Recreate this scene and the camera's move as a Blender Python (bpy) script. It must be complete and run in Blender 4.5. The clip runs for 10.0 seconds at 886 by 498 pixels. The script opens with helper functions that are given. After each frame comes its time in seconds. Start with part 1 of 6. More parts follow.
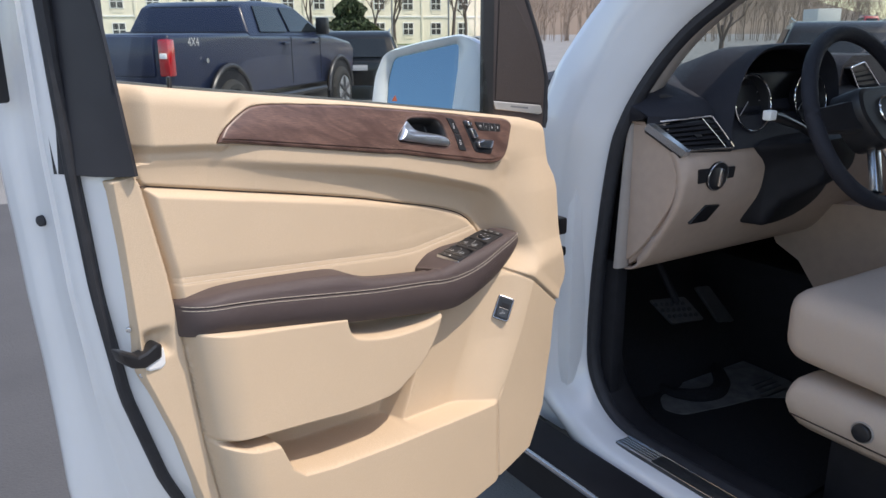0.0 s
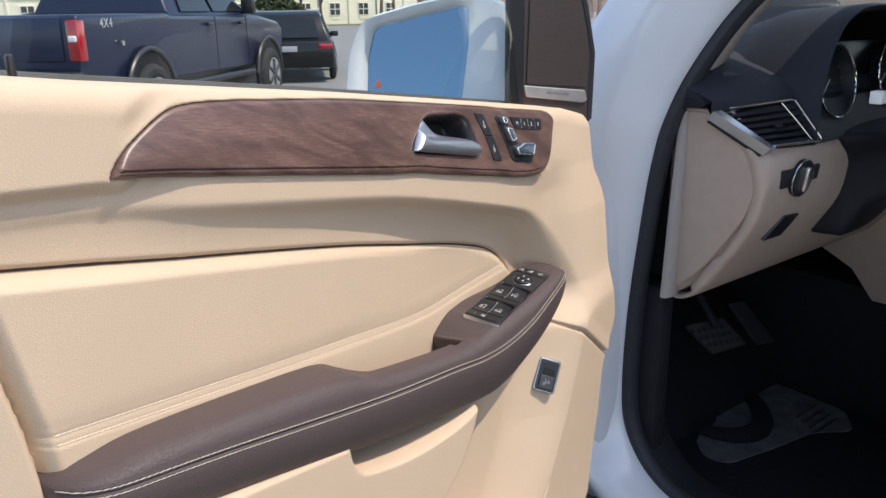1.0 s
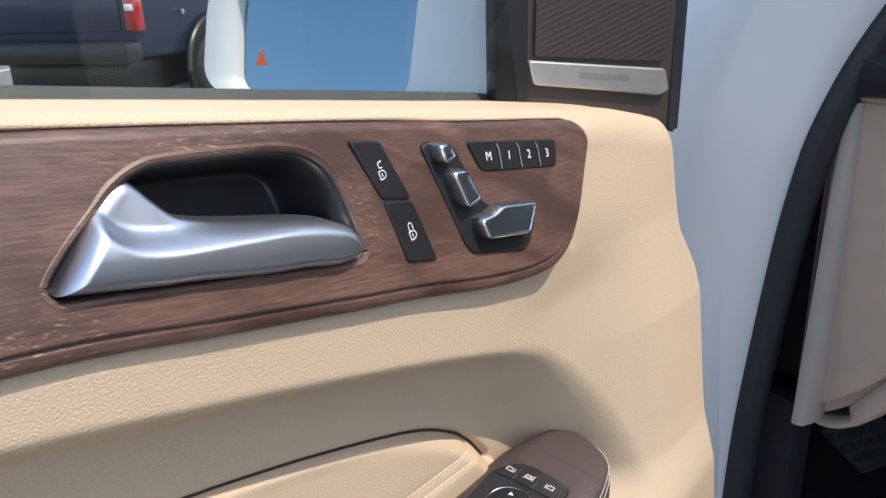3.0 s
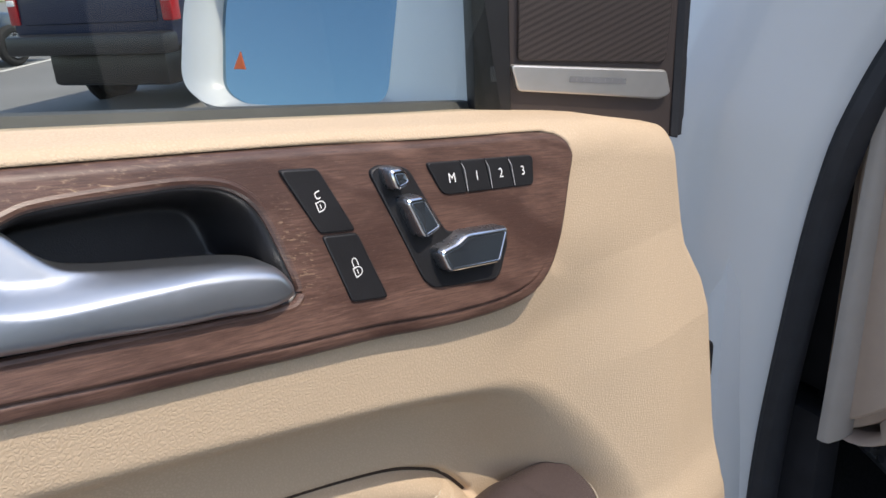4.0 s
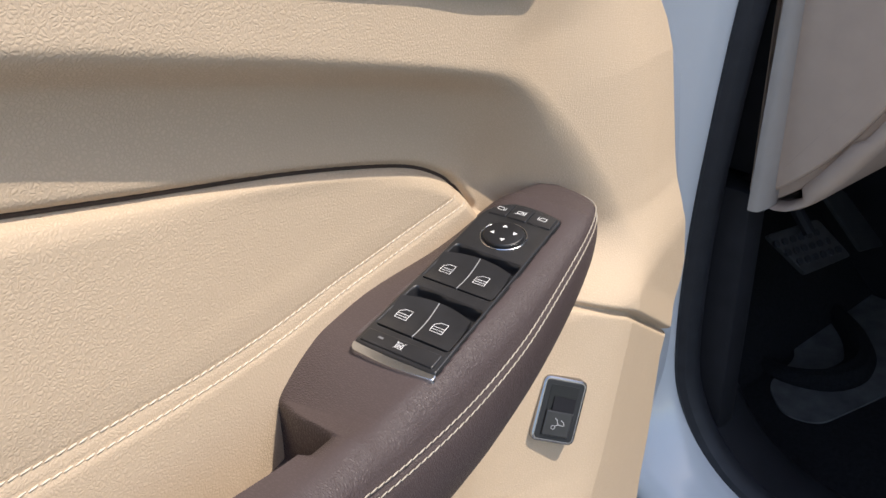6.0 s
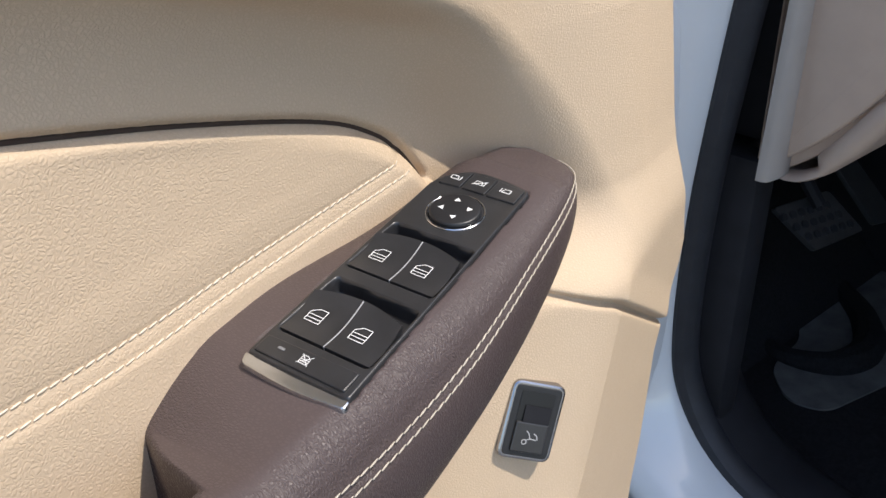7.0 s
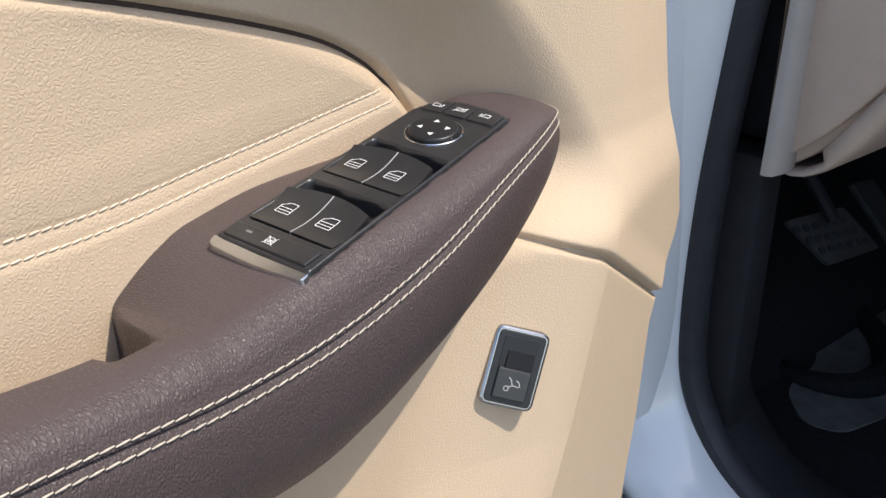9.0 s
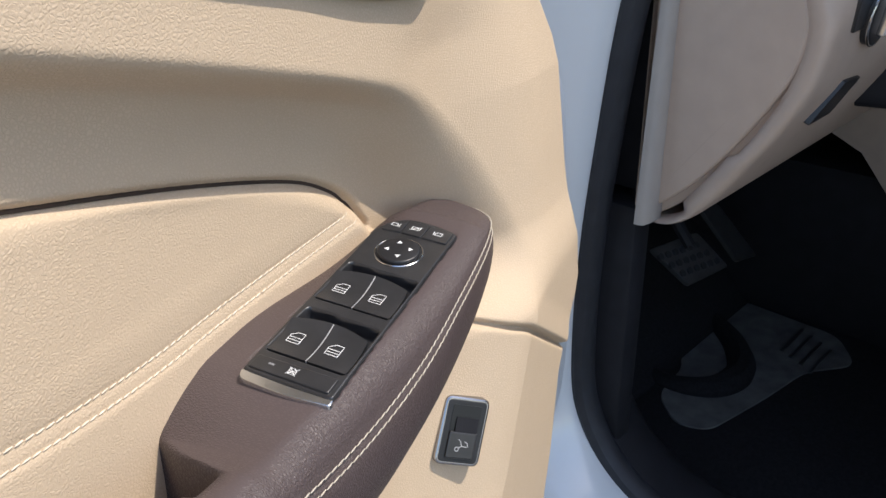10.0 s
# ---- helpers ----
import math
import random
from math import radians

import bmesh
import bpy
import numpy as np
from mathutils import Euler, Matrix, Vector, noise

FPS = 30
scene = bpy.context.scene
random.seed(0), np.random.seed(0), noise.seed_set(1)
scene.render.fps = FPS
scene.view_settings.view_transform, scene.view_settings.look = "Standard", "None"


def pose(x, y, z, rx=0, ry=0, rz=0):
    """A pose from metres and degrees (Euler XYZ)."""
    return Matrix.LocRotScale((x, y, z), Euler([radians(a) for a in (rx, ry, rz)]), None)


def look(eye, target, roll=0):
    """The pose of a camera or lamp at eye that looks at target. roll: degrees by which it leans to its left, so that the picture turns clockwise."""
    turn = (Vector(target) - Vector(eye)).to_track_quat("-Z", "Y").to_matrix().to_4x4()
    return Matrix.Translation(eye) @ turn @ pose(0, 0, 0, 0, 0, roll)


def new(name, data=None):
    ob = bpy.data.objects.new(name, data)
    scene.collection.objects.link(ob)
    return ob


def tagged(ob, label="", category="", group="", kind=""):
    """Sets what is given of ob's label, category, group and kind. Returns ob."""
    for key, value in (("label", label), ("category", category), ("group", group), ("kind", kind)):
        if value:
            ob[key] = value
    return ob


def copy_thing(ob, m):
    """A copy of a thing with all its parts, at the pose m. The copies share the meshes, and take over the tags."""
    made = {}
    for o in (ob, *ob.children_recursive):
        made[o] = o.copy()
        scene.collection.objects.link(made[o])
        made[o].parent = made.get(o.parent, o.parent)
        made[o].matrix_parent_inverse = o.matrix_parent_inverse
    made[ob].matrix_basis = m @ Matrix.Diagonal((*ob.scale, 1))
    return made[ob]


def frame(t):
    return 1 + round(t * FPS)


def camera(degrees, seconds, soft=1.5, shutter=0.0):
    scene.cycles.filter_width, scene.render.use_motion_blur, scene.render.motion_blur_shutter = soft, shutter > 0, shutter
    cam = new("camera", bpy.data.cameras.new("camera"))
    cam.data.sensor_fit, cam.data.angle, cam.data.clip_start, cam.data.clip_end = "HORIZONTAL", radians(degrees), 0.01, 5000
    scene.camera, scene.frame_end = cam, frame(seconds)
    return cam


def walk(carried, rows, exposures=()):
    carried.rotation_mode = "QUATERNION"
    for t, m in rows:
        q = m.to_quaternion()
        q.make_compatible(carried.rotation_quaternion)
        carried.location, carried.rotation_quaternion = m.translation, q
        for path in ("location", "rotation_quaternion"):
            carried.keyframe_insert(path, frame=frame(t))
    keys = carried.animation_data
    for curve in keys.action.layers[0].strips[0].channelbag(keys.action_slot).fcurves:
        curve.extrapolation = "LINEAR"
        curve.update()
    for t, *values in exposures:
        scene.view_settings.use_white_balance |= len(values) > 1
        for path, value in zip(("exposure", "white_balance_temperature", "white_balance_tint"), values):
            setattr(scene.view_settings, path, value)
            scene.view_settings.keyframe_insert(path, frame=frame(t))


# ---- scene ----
cam = camera(60.2, 10.0)
PATH = [
    (0, (0.066, 0.03, 1.39), (1.514, 1.297, 0.843), -0.3),
    (0.5, (0.205, 0.207, 1.378), (1.704, 1.405, 0.813), -0.7),
    (1, (0.332, 0.408, 1.36), (1.874, 1.534, 0.765), -0.9),
    (1.5, (0.485, 0.53, 1.339), (2.045, 1.617, 0.719), -1.1),
    (2, (0.688, 0.589, 1.318), (2.224, 1.7, 0.68), -1.3),
    (2.5, (0.807, 0.627, 1.306), (2.28, 1.811, 0.653), -1.7),
    (3, (0.86, 0.654, 1.311), (2.248, 1.929, 0.644), -2.0),
    (3.2, (0.877, 0.655, 1.317), (2.233, 1.964, 0.647), -2.2),
    (4.5, (0.921, 0.655, 1.318), (2.226, 1.991, 0.601), -3.1),
    (5, (0.853, 0.64, 1.312), (2.192, 1.899, 0.524), -3.4),
    (5.5, (0.793, 0.634, 1.265), (2.185, 1.783, 0.404), -3.4),
    (5.7, (0.796, 0.644, 1.246), (2.197, 1.758, 0.354), -3.5),
    (7, (0.901, 0.692, 1.183), (2.273, 1.755, 0.189), -3.5),
    (7.5, (0.901, 0.67, 1.154), (2.256, 1.767, 0.173), -3.2),
    (8, (0.895, 0.652, 1.117), (2.24, 1.793, 0.173), -3.2),
    (8.5, (0.893, 0.647, 1.097), (2.241, 1.814, 0.19), -3.0),
    (9, (0.888, 0.657, 1.131), (2.27, 1.804, 0.25), -2.9),
    (9.5, (0.887, 0.666, 1.168), (2.33, 1.74, 0.294), -2.6),
    (10, (0.826, 0.671, 1.212), (2.403, 1.535, 0.337), -1.5),
]
walk(cam, [(t, look(eye, target, roll)) for t, eye, target, roll in PATH], [(0.0, 0.53, 7200, 13), (1.0, 0.57, 7100, 14), (2.0, 0.63, 7080, 12), (2.5, 0.63, 7050, 11), (3.2, 0.54, 7150, 11), (4.5, 0.38, 7300, 12), (5.0, 0.48, 7250, 12), (5.5, 0.56, 7200, 12), (7.0, 0.65, 6950, 10), (8.0, 0.70, 7000, 10), (8.5, 0.71, 7000, 10), (9.5, 0.66, 6950, 10), (10.0, 0.68, 6950, 10)])

# ---- world, sun, exposure ----
SUN_EL, SUN_AZ = 60.0, (0.33, -0.94)
world = bpy.data.worlds.new("sky")
scene.world = world
world.use_nodes = True
wn = world.node_tree
sky = wn.nodes.new("ShaderNodeTexSky")
sky.sky_type = "NISHITA"
sky.sun_disc = False
sky.sun_elevation = radians(SUN_EL)
sky.sun_rotation = math.atan2(SUN_AZ[0], SUN_AZ[1])
wn.links.new(sky.outputs[0], wn.nodes["Background"].inputs[0])
wn.nodes["Background"].inputs[1].default_value = 0.215
sun = new("sun", bpy.data.lights.new("sun", "SUN"))
sun.data.energy = 2.6
sun.data.angle = radians(0.53)
sun.data.color = (1.0, 0.96, 0.90)
_v = Vector((SUN_AZ[0], SUN_AZ[1], math.hypot(*SUN_AZ) * math.tan(radians(SUN_EL))))
sun.matrix_world = look(_v * 10, (0, 0, 0))


# ---- materials ----
def material(name):
    m = bpy.data.materials.new(name)
    m.use_nodes = True
    return m, m.node_tree, m.node_tree.nodes["Principled BSDF"]


def node(nt, kind, **inputs):
    n = nt.nodes.new(kind)
    for k, v in inputs.items():
        n.inputs[k.replace("_", " ")].default_value = v
    return n


def coords(nt, scale=(1, 1, 1), lean=0.0):
    c = nt.nodes.new("ShaderNodeTexCoord")
    t = nt.nodes.new("ShaderNodeMapping")
    t.inputs["Rotation"].default_value = (0, radians(lean), 0)
    g = nt.nodes.new("ShaderNodeMapping")
    g.inputs["Scale"].default_value = scale
    nt.links.new(c.outputs["Object"], t.inputs["Vector"])
    nt.links.new(t.outputs[0], g.inputs["Vector"])
    return g.outputs[0]


def mixed(nt, fac, a, b, how="MIX"):
    m = nt.nodes.new("ShaderNodeMix")
    m.data_type, m.blend_type = "RGBA", how
    for k, v in ((0, fac), (6, a), (7, b)):
        if isinstance(v, bpy.types.NodeSocket):
            nt.links.new(v, m.inputs[k])
        elif k == 0:
            m.inputs[0].default_value = v
        else:
            m.inputs[k].default_value = (*v, 1)
    return m.outputs[2]


def ramp(nt, src, a, b):
    r = nt.nodes.new("ShaderNodeMapRange")
    r.inputs["From Min"].default_value, r.inputs["From Max"].default_value = a, b
    nt.links.new(src, r.inputs[0])
    return r.outputs[0]


def bumped(nt, bs, height, strength, dist):
    b = nt.nodes.new("ShaderNodeBump")
    b.inputs["Strength"].default_value, b.inputs["Distance"].default_value = strength, dist
    nt.links.new(height, b.inputs["Height"])
    nt.links.new(b.outputs[0], bs.inputs["Normal"])


def plain(name, col, rough=0.5, metal=0.0, vary=0.08, scale=40.0, bump=0.0, bscale=400.0, coat=0.0, spec=0.5):
    """A surface with a faint blotch at one scale and a fine grain at another."""
    m, nt, bs = material(name)
    co = coords(nt)
    n1 = node(nt, "ShaderNodeTexNoise", Scale=scale, Detail=4.0)
    n2 = node(nt, "ShaderNodeTexNoise", Scale=bscale, Detail=3.0)
    nt.links.new(co, n1.inputs["Vector"])
    nt.links.new(co, n2.inputs["Vector"])
    lo = tuple(c * (1 - vary) for c in col)
    hi = tuple(min(1, c * (1 + vary)) for c in col)
    c1 = mixed(nt, ramp(nt, n1.outputs[0], 0.3, 0.7), lo, hi)
    nt.links.new(c1, bs.inputs["Base Color"])
    r = nt.nodes.new("ShaderNodeMapRange")
    r.inputs["To Min"].default_value, r.inputs["To Max"].default_value = rough * 0.85, min(1, rough * 1.15)
    nt.links.new(n2.outputs[0], r.inputs[0])
    nt.links.new(r.outputs[0], bs.inputs["Roughness"])
    bs.inputs["Metallic"].default_value = metal
    bs.inputs["Coat Weight"].default_value = coat
    bs.inputs["Coat Roughness"].default_value = 0.04
    bs.inputs["Specular IOR Level"].default_value = spec
    if bump:
        bumped(nt, bs, n2.outputs[0], 1.0, bump)
    return m


def leather(name, col, rough, grain=700.0, depth=0.00022, vary=0.05, spec=0.3, crease=0.12, stretch=(1, 1, 1), taut=1.0):
    """Pebbled hide: flat cells of uneven size between narrow creases, softer in patches."""
    m, nt, bs = material(name)
    co = coords(nt, stretch)
    wob = node(nt, "ShaderNodeTexNoise", Scale=grain * 0.35, Detail=2.0)
    big = node(nt, "ShaderNodeTexNoise", Scale=9.0, Detail=5.0)
    fine = node(nt, "ShaderNodeTexNoise", Scale=grain * 3.0, Detail=2.0)
    for n in (wob, big, fine):
        nt.links.new(co, n.inputs["Vector"])
    add = nt.nodes.new("ShaderNodeVectorMath")
    add.operation = "MULTIPLY_ADD"
    nt.links.new(wob.outputs["Color"], add.inputs[0])
    add.inputs[1].default_value = (1.6 / grain,) * 3
    nt.links.new(co, add.inputs[2])
    cells = []
    for k, wide in ((1.0, 0.34), (2.1, 0.42)):
        vo = node(nt, "ShaderNodeTexVoronoi", Scale=grain * k)
        vo.feature = "DISTANCE_TO_EDGE"
        nt.links.new(add.outputs[0], vo.inputs["Vector"])
        r = ramp(nt, vo.outputs["Distance"], 0.0, wide)
        nt.nodes[-1].interpolation_type = "SMOOTHSTEP"
        cells.append(r)
    c = mixed(nt, ramp(nt, big.outputs[0], 0.3, 0.7), tuple(v * (1 - vary) for v in col), tuple(v * (1 + vary) for v in col))
    c = mixed(nt, cells[0], tuple(v * (1 - crease) for v in col), c)
    nt.links.new(c, bs.inputs["Base Color"])
    rr = nt.nodes.new("ShaderNodeMapRange")
    rr.inputs["To Min"].default_value, rr.inputs["To Max"].default_value = rough * 1.2, rough * 0.92
    nt.links.new(cells[0], rr.inputs[0])
    nt.links.new(rr.outputs[0], bs.inputs["Roughness"])
    bs.inputs["Specular IOR Level"].default_value = spec
    total = cells[0]
    for other, share in ((cells[1], 0.35), (fine.outputs[0], 0.12)):
        ma = nt.nodes.new("ShaderNodeMath")
        ma.operation = "MULTIPLY_ADD"
        nt.links.new(other, ma.inputs[0])
        ma.inputs[1].default_value = share
        nt.links.new(total, ma.inputs[2])
        total = ma.outputs[0]
    if taut < 1.0:
        # drawn tight over the flat top, where the grain is pulled out
        nz = nt.nodes.new("ShaderNodeSeparateXYZ")
        nt.links.new(nt.nodes.new("ShaderNodeNewGeometry").outputs["Normal"], nz.inputs[0])
        pull = nt.nodes.new("ShaderNodeMapRange")
        pull.inputs["From Min"].default_value, pull.inputs["From Max"].default_value = 0.90, 0.985
        pull.inputs["To Min"].default_value, pull.inputs["To Max"].default_value = 1.0, taut
        nt.links.new(nz.outputs["Z"], pull.inputs[0])
        soft = nt.nodes.new("ShaderNodeMath")
        soft.operation = "MULTIPLY"
        nt.links.new(total, soft.inputs[0])
        nt.links.new(pull.outputs[0], soft.inputs[1])
        total = soft.outputs[0]
    bumped(nt, bs, total, 1.0, depth)
    return m


def wood_material():
    m, nt, bs = material("open_pore_wood")
    fine = node(nt, "ShaderNodeTexNoise", Scale=1.0, Detail=8.0, Roughness=0.7)
    nt.links.new(coords(nt, (60, 0, 1200), -8.5), fine.inputs["Vector"])
    pores = node(nt, "ShaderNodeTexNoise", Scale=1.0, Detail=3.0, Roughness=0.6)
    nt.links.new(coords(nt, (260, 0, 2200), -8.5), pores.inputs["Vector"])
    broad = node(nt, "ShaderNodeTexNoise", Scale=1.0, Detail=4.0, Distortion=1.8)
    nt.links.new(coords(nt, (10, 0, 44), -22), broad.inputs["Vector"])
    scr = node(nt, "ShaderNodeTexNoise", Scale=1.0, Detail=5.0, Roughness=0.7, Distortion=0.6)
    nt.links.new(coords(nt, (170, 0, 900), -14), scr.inputs["Vector"])
    c = mixed(nt, ramp(nt, broad.outputs[0], 0.36, 0.66), (0.074, 0.037, 0.029), (0.180, 0.101, 0.078))
    c = mixed(nt, ramp(nt, fine.outputs[0], 0.30, 0.60), (0.050, 0.025, 0.020), c)
    c = mixed(nt, ramp(nt, pores.outputs[0], 0.58, 0.76), c, (0.16, 0.098, 0.068))
    # where fingers reach for the handle the stain is scratched off
    worn = None
    for cx, cz, rx, rz in ((1.000, 1.2585, 0.050, 0.0065), (0.925, 1.2120, 0.030, 0.0110), (1.068, 1.2150, 0.008, 0.0220), (0.860, 1.2190, 0.050, 0.0030)):
        off = nt.nodes.new("ShaderNodeVectorMath")
        off.operation = "MULTIPLY_ADD"
        nt.links.new(coords(nt), off.inputs[0])
        off.inputs[1].default_value = (1 / rx, 0, 1 / rz)
        off.inputs[2].default_value = (-cx / rx, 0, -cz / rz)
        far_ = nt.nodes.new("ShaderNodeVectorMath")
        far_.operation = "LENGTH"
        nt.links.new(off.outputs[0], far_.inputs[0])
        spot = ramp(nt, far_.outputs["Value"], 1.3, 0.3)
        if worn is None:
            worn = spot
        else:
            most = nt.nodes.new("ShaderNodeMath")
            most.operation = "MAXIMUM"
            nt.links.new(worn, most.inputs[0])
            nt.links.new(spot, most.inputs[1])
            worn = most.outputs[0]
    both = nt.nodes.new("ShaderNodeMath")
    both.operation = "MULTIPLY"
    nt.links.new(worn, both.inputs[0])
    nt.links.new(ramp(nt, scr.outputs[0], 0.56, 0.69), both.inputs[1])
    c = mixed(nt, both.outputs[0], c, (0.40, 0.28, 0.19))
    nt.links.new(c, bs.inputs["Base Color"])
    bs.inputs["Roughness"].default_value = 0.38
    bs.inputs["Specular IOR Level"].default_value = 0.65
    bumped(nt, bs, fine.outputs[0], 0.5, 0.00025)
    return m


def glass_material(name, tint, gloss=1.0):
    m = bpy.data.materials.new(name)
    m.use_nodes = True
    nt = m.node_tree
    nt.nodes.clear()
    out = nt.nodes.new("ShaderNodeOutputMaterial")
    tr = node(nt, "ShaderNodeBsdfTransparent", Color=(*tint, 1))
    gl = node(nt, "ShaderNodeBsdfGlossy", Color=(gloss, gloss, gloss, 1), Roughness=0.0)
    fr = node(nt, "ShaderNodeFresnel", IOR=1.5)
    mx = nt.nodes.new("ShaderNodeMixShader")
    nt.links.new(fr.outputs[0], mx.inputs[0])
    nt.links.new(tr.outputs[0], mx.inputs[1])
    nt.links.new(gl.outputs[0], mx.inputs[2])
    nt.links.new(mx.outputs[0], out.inputs[0])
    return m


BEIGE = leather("beige_leather", (0.585, 0.452, 0.322), 0.55, grain=560.0, depth=0.00011, crease=0.05)
BROWN = leather("brown_leather", (0.080, 0.059, 0.058), 0.45, grain=900.0, depth=0.00019, spec=0.42, crease=0.10, stretch=(1.0, 0.5, 0.5), taut=0.15)
DARK = leather("dark_dash_leather", (0.020, 0.021, 0.029), 0.55, depth=0.0002)
WOOD = wood_material()
THREAD = plain("pale_thread", (0.50, 0.44, 0.36), 0.8, vary=0.15, scale=300)
SATIN = plain("satin_chrome", (0.62, 0.64, 0.66), 0.24, 1.0, vary=0.04, scale=30)
CHROME = plain("bright_chrome", (0.75, 0.76, 0.78), 0.12, 1.0, vary=0.03)
BLACK = plain("black_plastic", (0.014, 0.014, 0.016), 0.38, vary=0.15, scale=60, bump=0.00008, bscale=1500)
MATT = plain("matt_black_trim", (0.014, 0.014, 0.017), 0.6, vary=0.15, scale=30, bump=0.0001, bscale=900, spec=0.2)
FRAME_GREY = plain("grey_black_frame", (0.022, 0.023, 0.030), 0.45, vary=0.1, scale=20)
KEYBLACK = plain("black_switch_plastic", (0.022, 0.022, 0.024), 0.30, vary=0.2, scale=80, bump=0.00005, bscale=2500, spec=0.65)
RUBBER = plain("black_rubber_seal", (0.018, 0.019, 0.024), 0.6, vary=0.2, scale=50, bump=0.0002, bscale=700)
GRILLE, _nt, _bs = material("perforated_brown")
_g = node(_nt, "ShaderNodeTexVoronoi", Scale=1.0, Randomness=0.0)
_c = _nt.nodes.new("ShaderNodeTexCoord")
_r = _nt.nodes.new("ShaderNodeMapping")
_r.inputs["Rotation"].default_value = (0, radians(45), radians(27))
_r.inputs["Scale"].default_value = (820, 820, 820)
_nt.links.new(_c.outputs["Object"], _r.inputs["Vector"])
_nt.links.new(_r.outputs[0], _g.inputs["Vector"])
_f = ramp(_nt, _g.outputs["Distance"], 0.34, 0.42)
_nt.links.new(mixed(_nt, _f, (0.004, 0.003, 0.003), (0.06, 0.046, 0.043)), _bs.inputs["Base Color"])
_bs.inputs["Roughness"].default_value = 0.45
bumped(_nt, _bs, _f, 1.0, 0.0008)
PAINT = plain("white_car_paint", (0.70, 0.715, 0.73), 0.3, vary=0.02, scale=8, coat=1.0)
ICON = plain("white_icon_print", (0.8, 0.8, 0.8), 0.6, vary=0.02)
CARPET = plain("black_carpet", (0.012, 0.012, 0.014), 0.95, vary=0.4, scale=200, bump=0.002, bscale=900, spec=0.25)
# lighter grey stands for sun falling on the mat
SUNLIT_MAT = plain("sunlit_mat_grey", (0.10, 0.098, 0.094), 0.9, vary=0.3, scale=30, bump=0.001, bscale=700)
SEAT = leather("seat_leather", (0.58, 0.46, 0.37), 0.5)
PLASTIC_BEIGE = plain("beige_plastic", (0.43, 0.33, 0.265), 0.5, vary=0.04, bump=0.0001, bscale=1200)
PLASTIC_GREY = plain("grey_beige_liner", (0.33, 0.29, 0.26), 0.55, vary=0.04, bump=0.0001, bscale=1200)
PANE = glass_material("side_window_glass", (0.93, 0.955, 0.94))
CLEAR = glass_material("windscreen_glass", (0.86, 0.9, 0.88))
# dim blue base deepens the blue of the sky it reflects
MIRROR, _nt, _bs = material("blue_tinted_mirror")
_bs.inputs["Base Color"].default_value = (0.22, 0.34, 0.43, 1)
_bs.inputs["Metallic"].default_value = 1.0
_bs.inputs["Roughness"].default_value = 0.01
SAILBROWN = plain("sail_brown_plastic", (0.05, 0.038, 0.036), 0.5, vary=0.06, bump=0.0001, bscale=1500)
BARGREY = plain("worn_bar_grey", (0.25, 0.25, 0.26), 0.5, 0.4)
SEAM_BROWN = plain("dark_brown_seam", (0.05, 0.032, 0.024), 0.7, vary=0.1)
KEYFACE = plain("smoky_key_face", (0.20, 0.24, 0.29), 0.16, 0.9, vary=0.1)
KEYFLANK = plain("smoky_key_flank", (0.22, 0.23, 0.25), 0.28, 0.9, vary=0.1)
AMBER = plain("amber_marker", (0.75, 0.13, 0.03), 0.5)
ASPHALT = plain("asphalt", (0.20, 0.198, 0.195), 0.9, vary=0.14, scale=0.6, bump=0.004, bscale=120)
GRASS = plain("grass", (0.09, 0.12, 0.035), 0.95, vary=0.35, scale=1.2)
STUCCO = plain("cream_stucco", (0.80, 0.73, 0.58), 0.9, vary=0.05, scale=2)
ROOFING = plain("grey_roofing", (0.16, 0.15, 0.15), 0.9, vary=0.2, scale=3)
WINDOW = plain("dark_window_glass", (0.03, 0.035, 0.04), 0.08, vary=0.1, scale=2)
NAVY = plain("navy_truck_paint", (0.017, 0.025, 0.055), 0.3, vary=0.05, coat=0.25, spec=0.3)
JET = plain("black_car_paint", (0.006, 0.007, 0.009), 0.3, vary=0.05, coat=0.3, spec=0.3)
TYRE = plain("tyre_rubber", (0.02, 0.02, 0.02), 0.85, vary=0.1)
TAIL = plain("red_tail_lamp", (0.38, 0.008, 0.014), 0.15, vary=0.1, coat=1.0)
TINTED = plain("tinted_glass", (0.012, 0.016, 0.02), 0.06, vary=0.1)
BARK = plain("grey_bark", (0.13, 0.1, 0.08), 0.95, vary=0.3, scale=20)
HOLLOW = plain("dark_hollow", (0.006, 0.006, 0.007), 0.35, vary=0.1)
ICONDIM = plain("pale_gap", (0.45, 0.45, 0.46), 0.5, vary=0.05)
RIMDARK = plain("dark_rim", (0.06, 0.06, 0.065), 0.4, 0.5)
BLUEGREY = plain("blue_grey_car_paint", (0.06, 0.09, 0.14), 0.3, 0.2, coat=1.0)
SILVER = plain("silver_car_paint", (0.45, 0.46, 0.48), 0.3, 0.3, coat=1.0)
REDPAINT = plain("red_car_paint", (0.4, 0.02, 0.02), 0.3, coat=1.0)
PLATEGREY = plain("grey_number_plate", (0.4, 0.4, 0.42), 0.5)
TWIG = plain("brown_twigs", (0.29, 0.22, 0.17), 0.95, vary=0.3, scale=0.2)
HILL = plain("hazy_wooded_hill", (0.17, 0.13, 0.10), 1.0, vary=0.25, scale=0.03)
EVERGREEN = plain("evergreen_leaves", (0.035, 0.055, 0.02), 0.8, vary=0.5, scale=3)
OLIVE = plain("olive_leaves", (0.10, 0.11, 0.03), 0.8, vary=0.4, scale=4)
POLEGREY = plain("grey_steel_pole", (0.25, 0.25, 0.25), 0.6, 0.3)
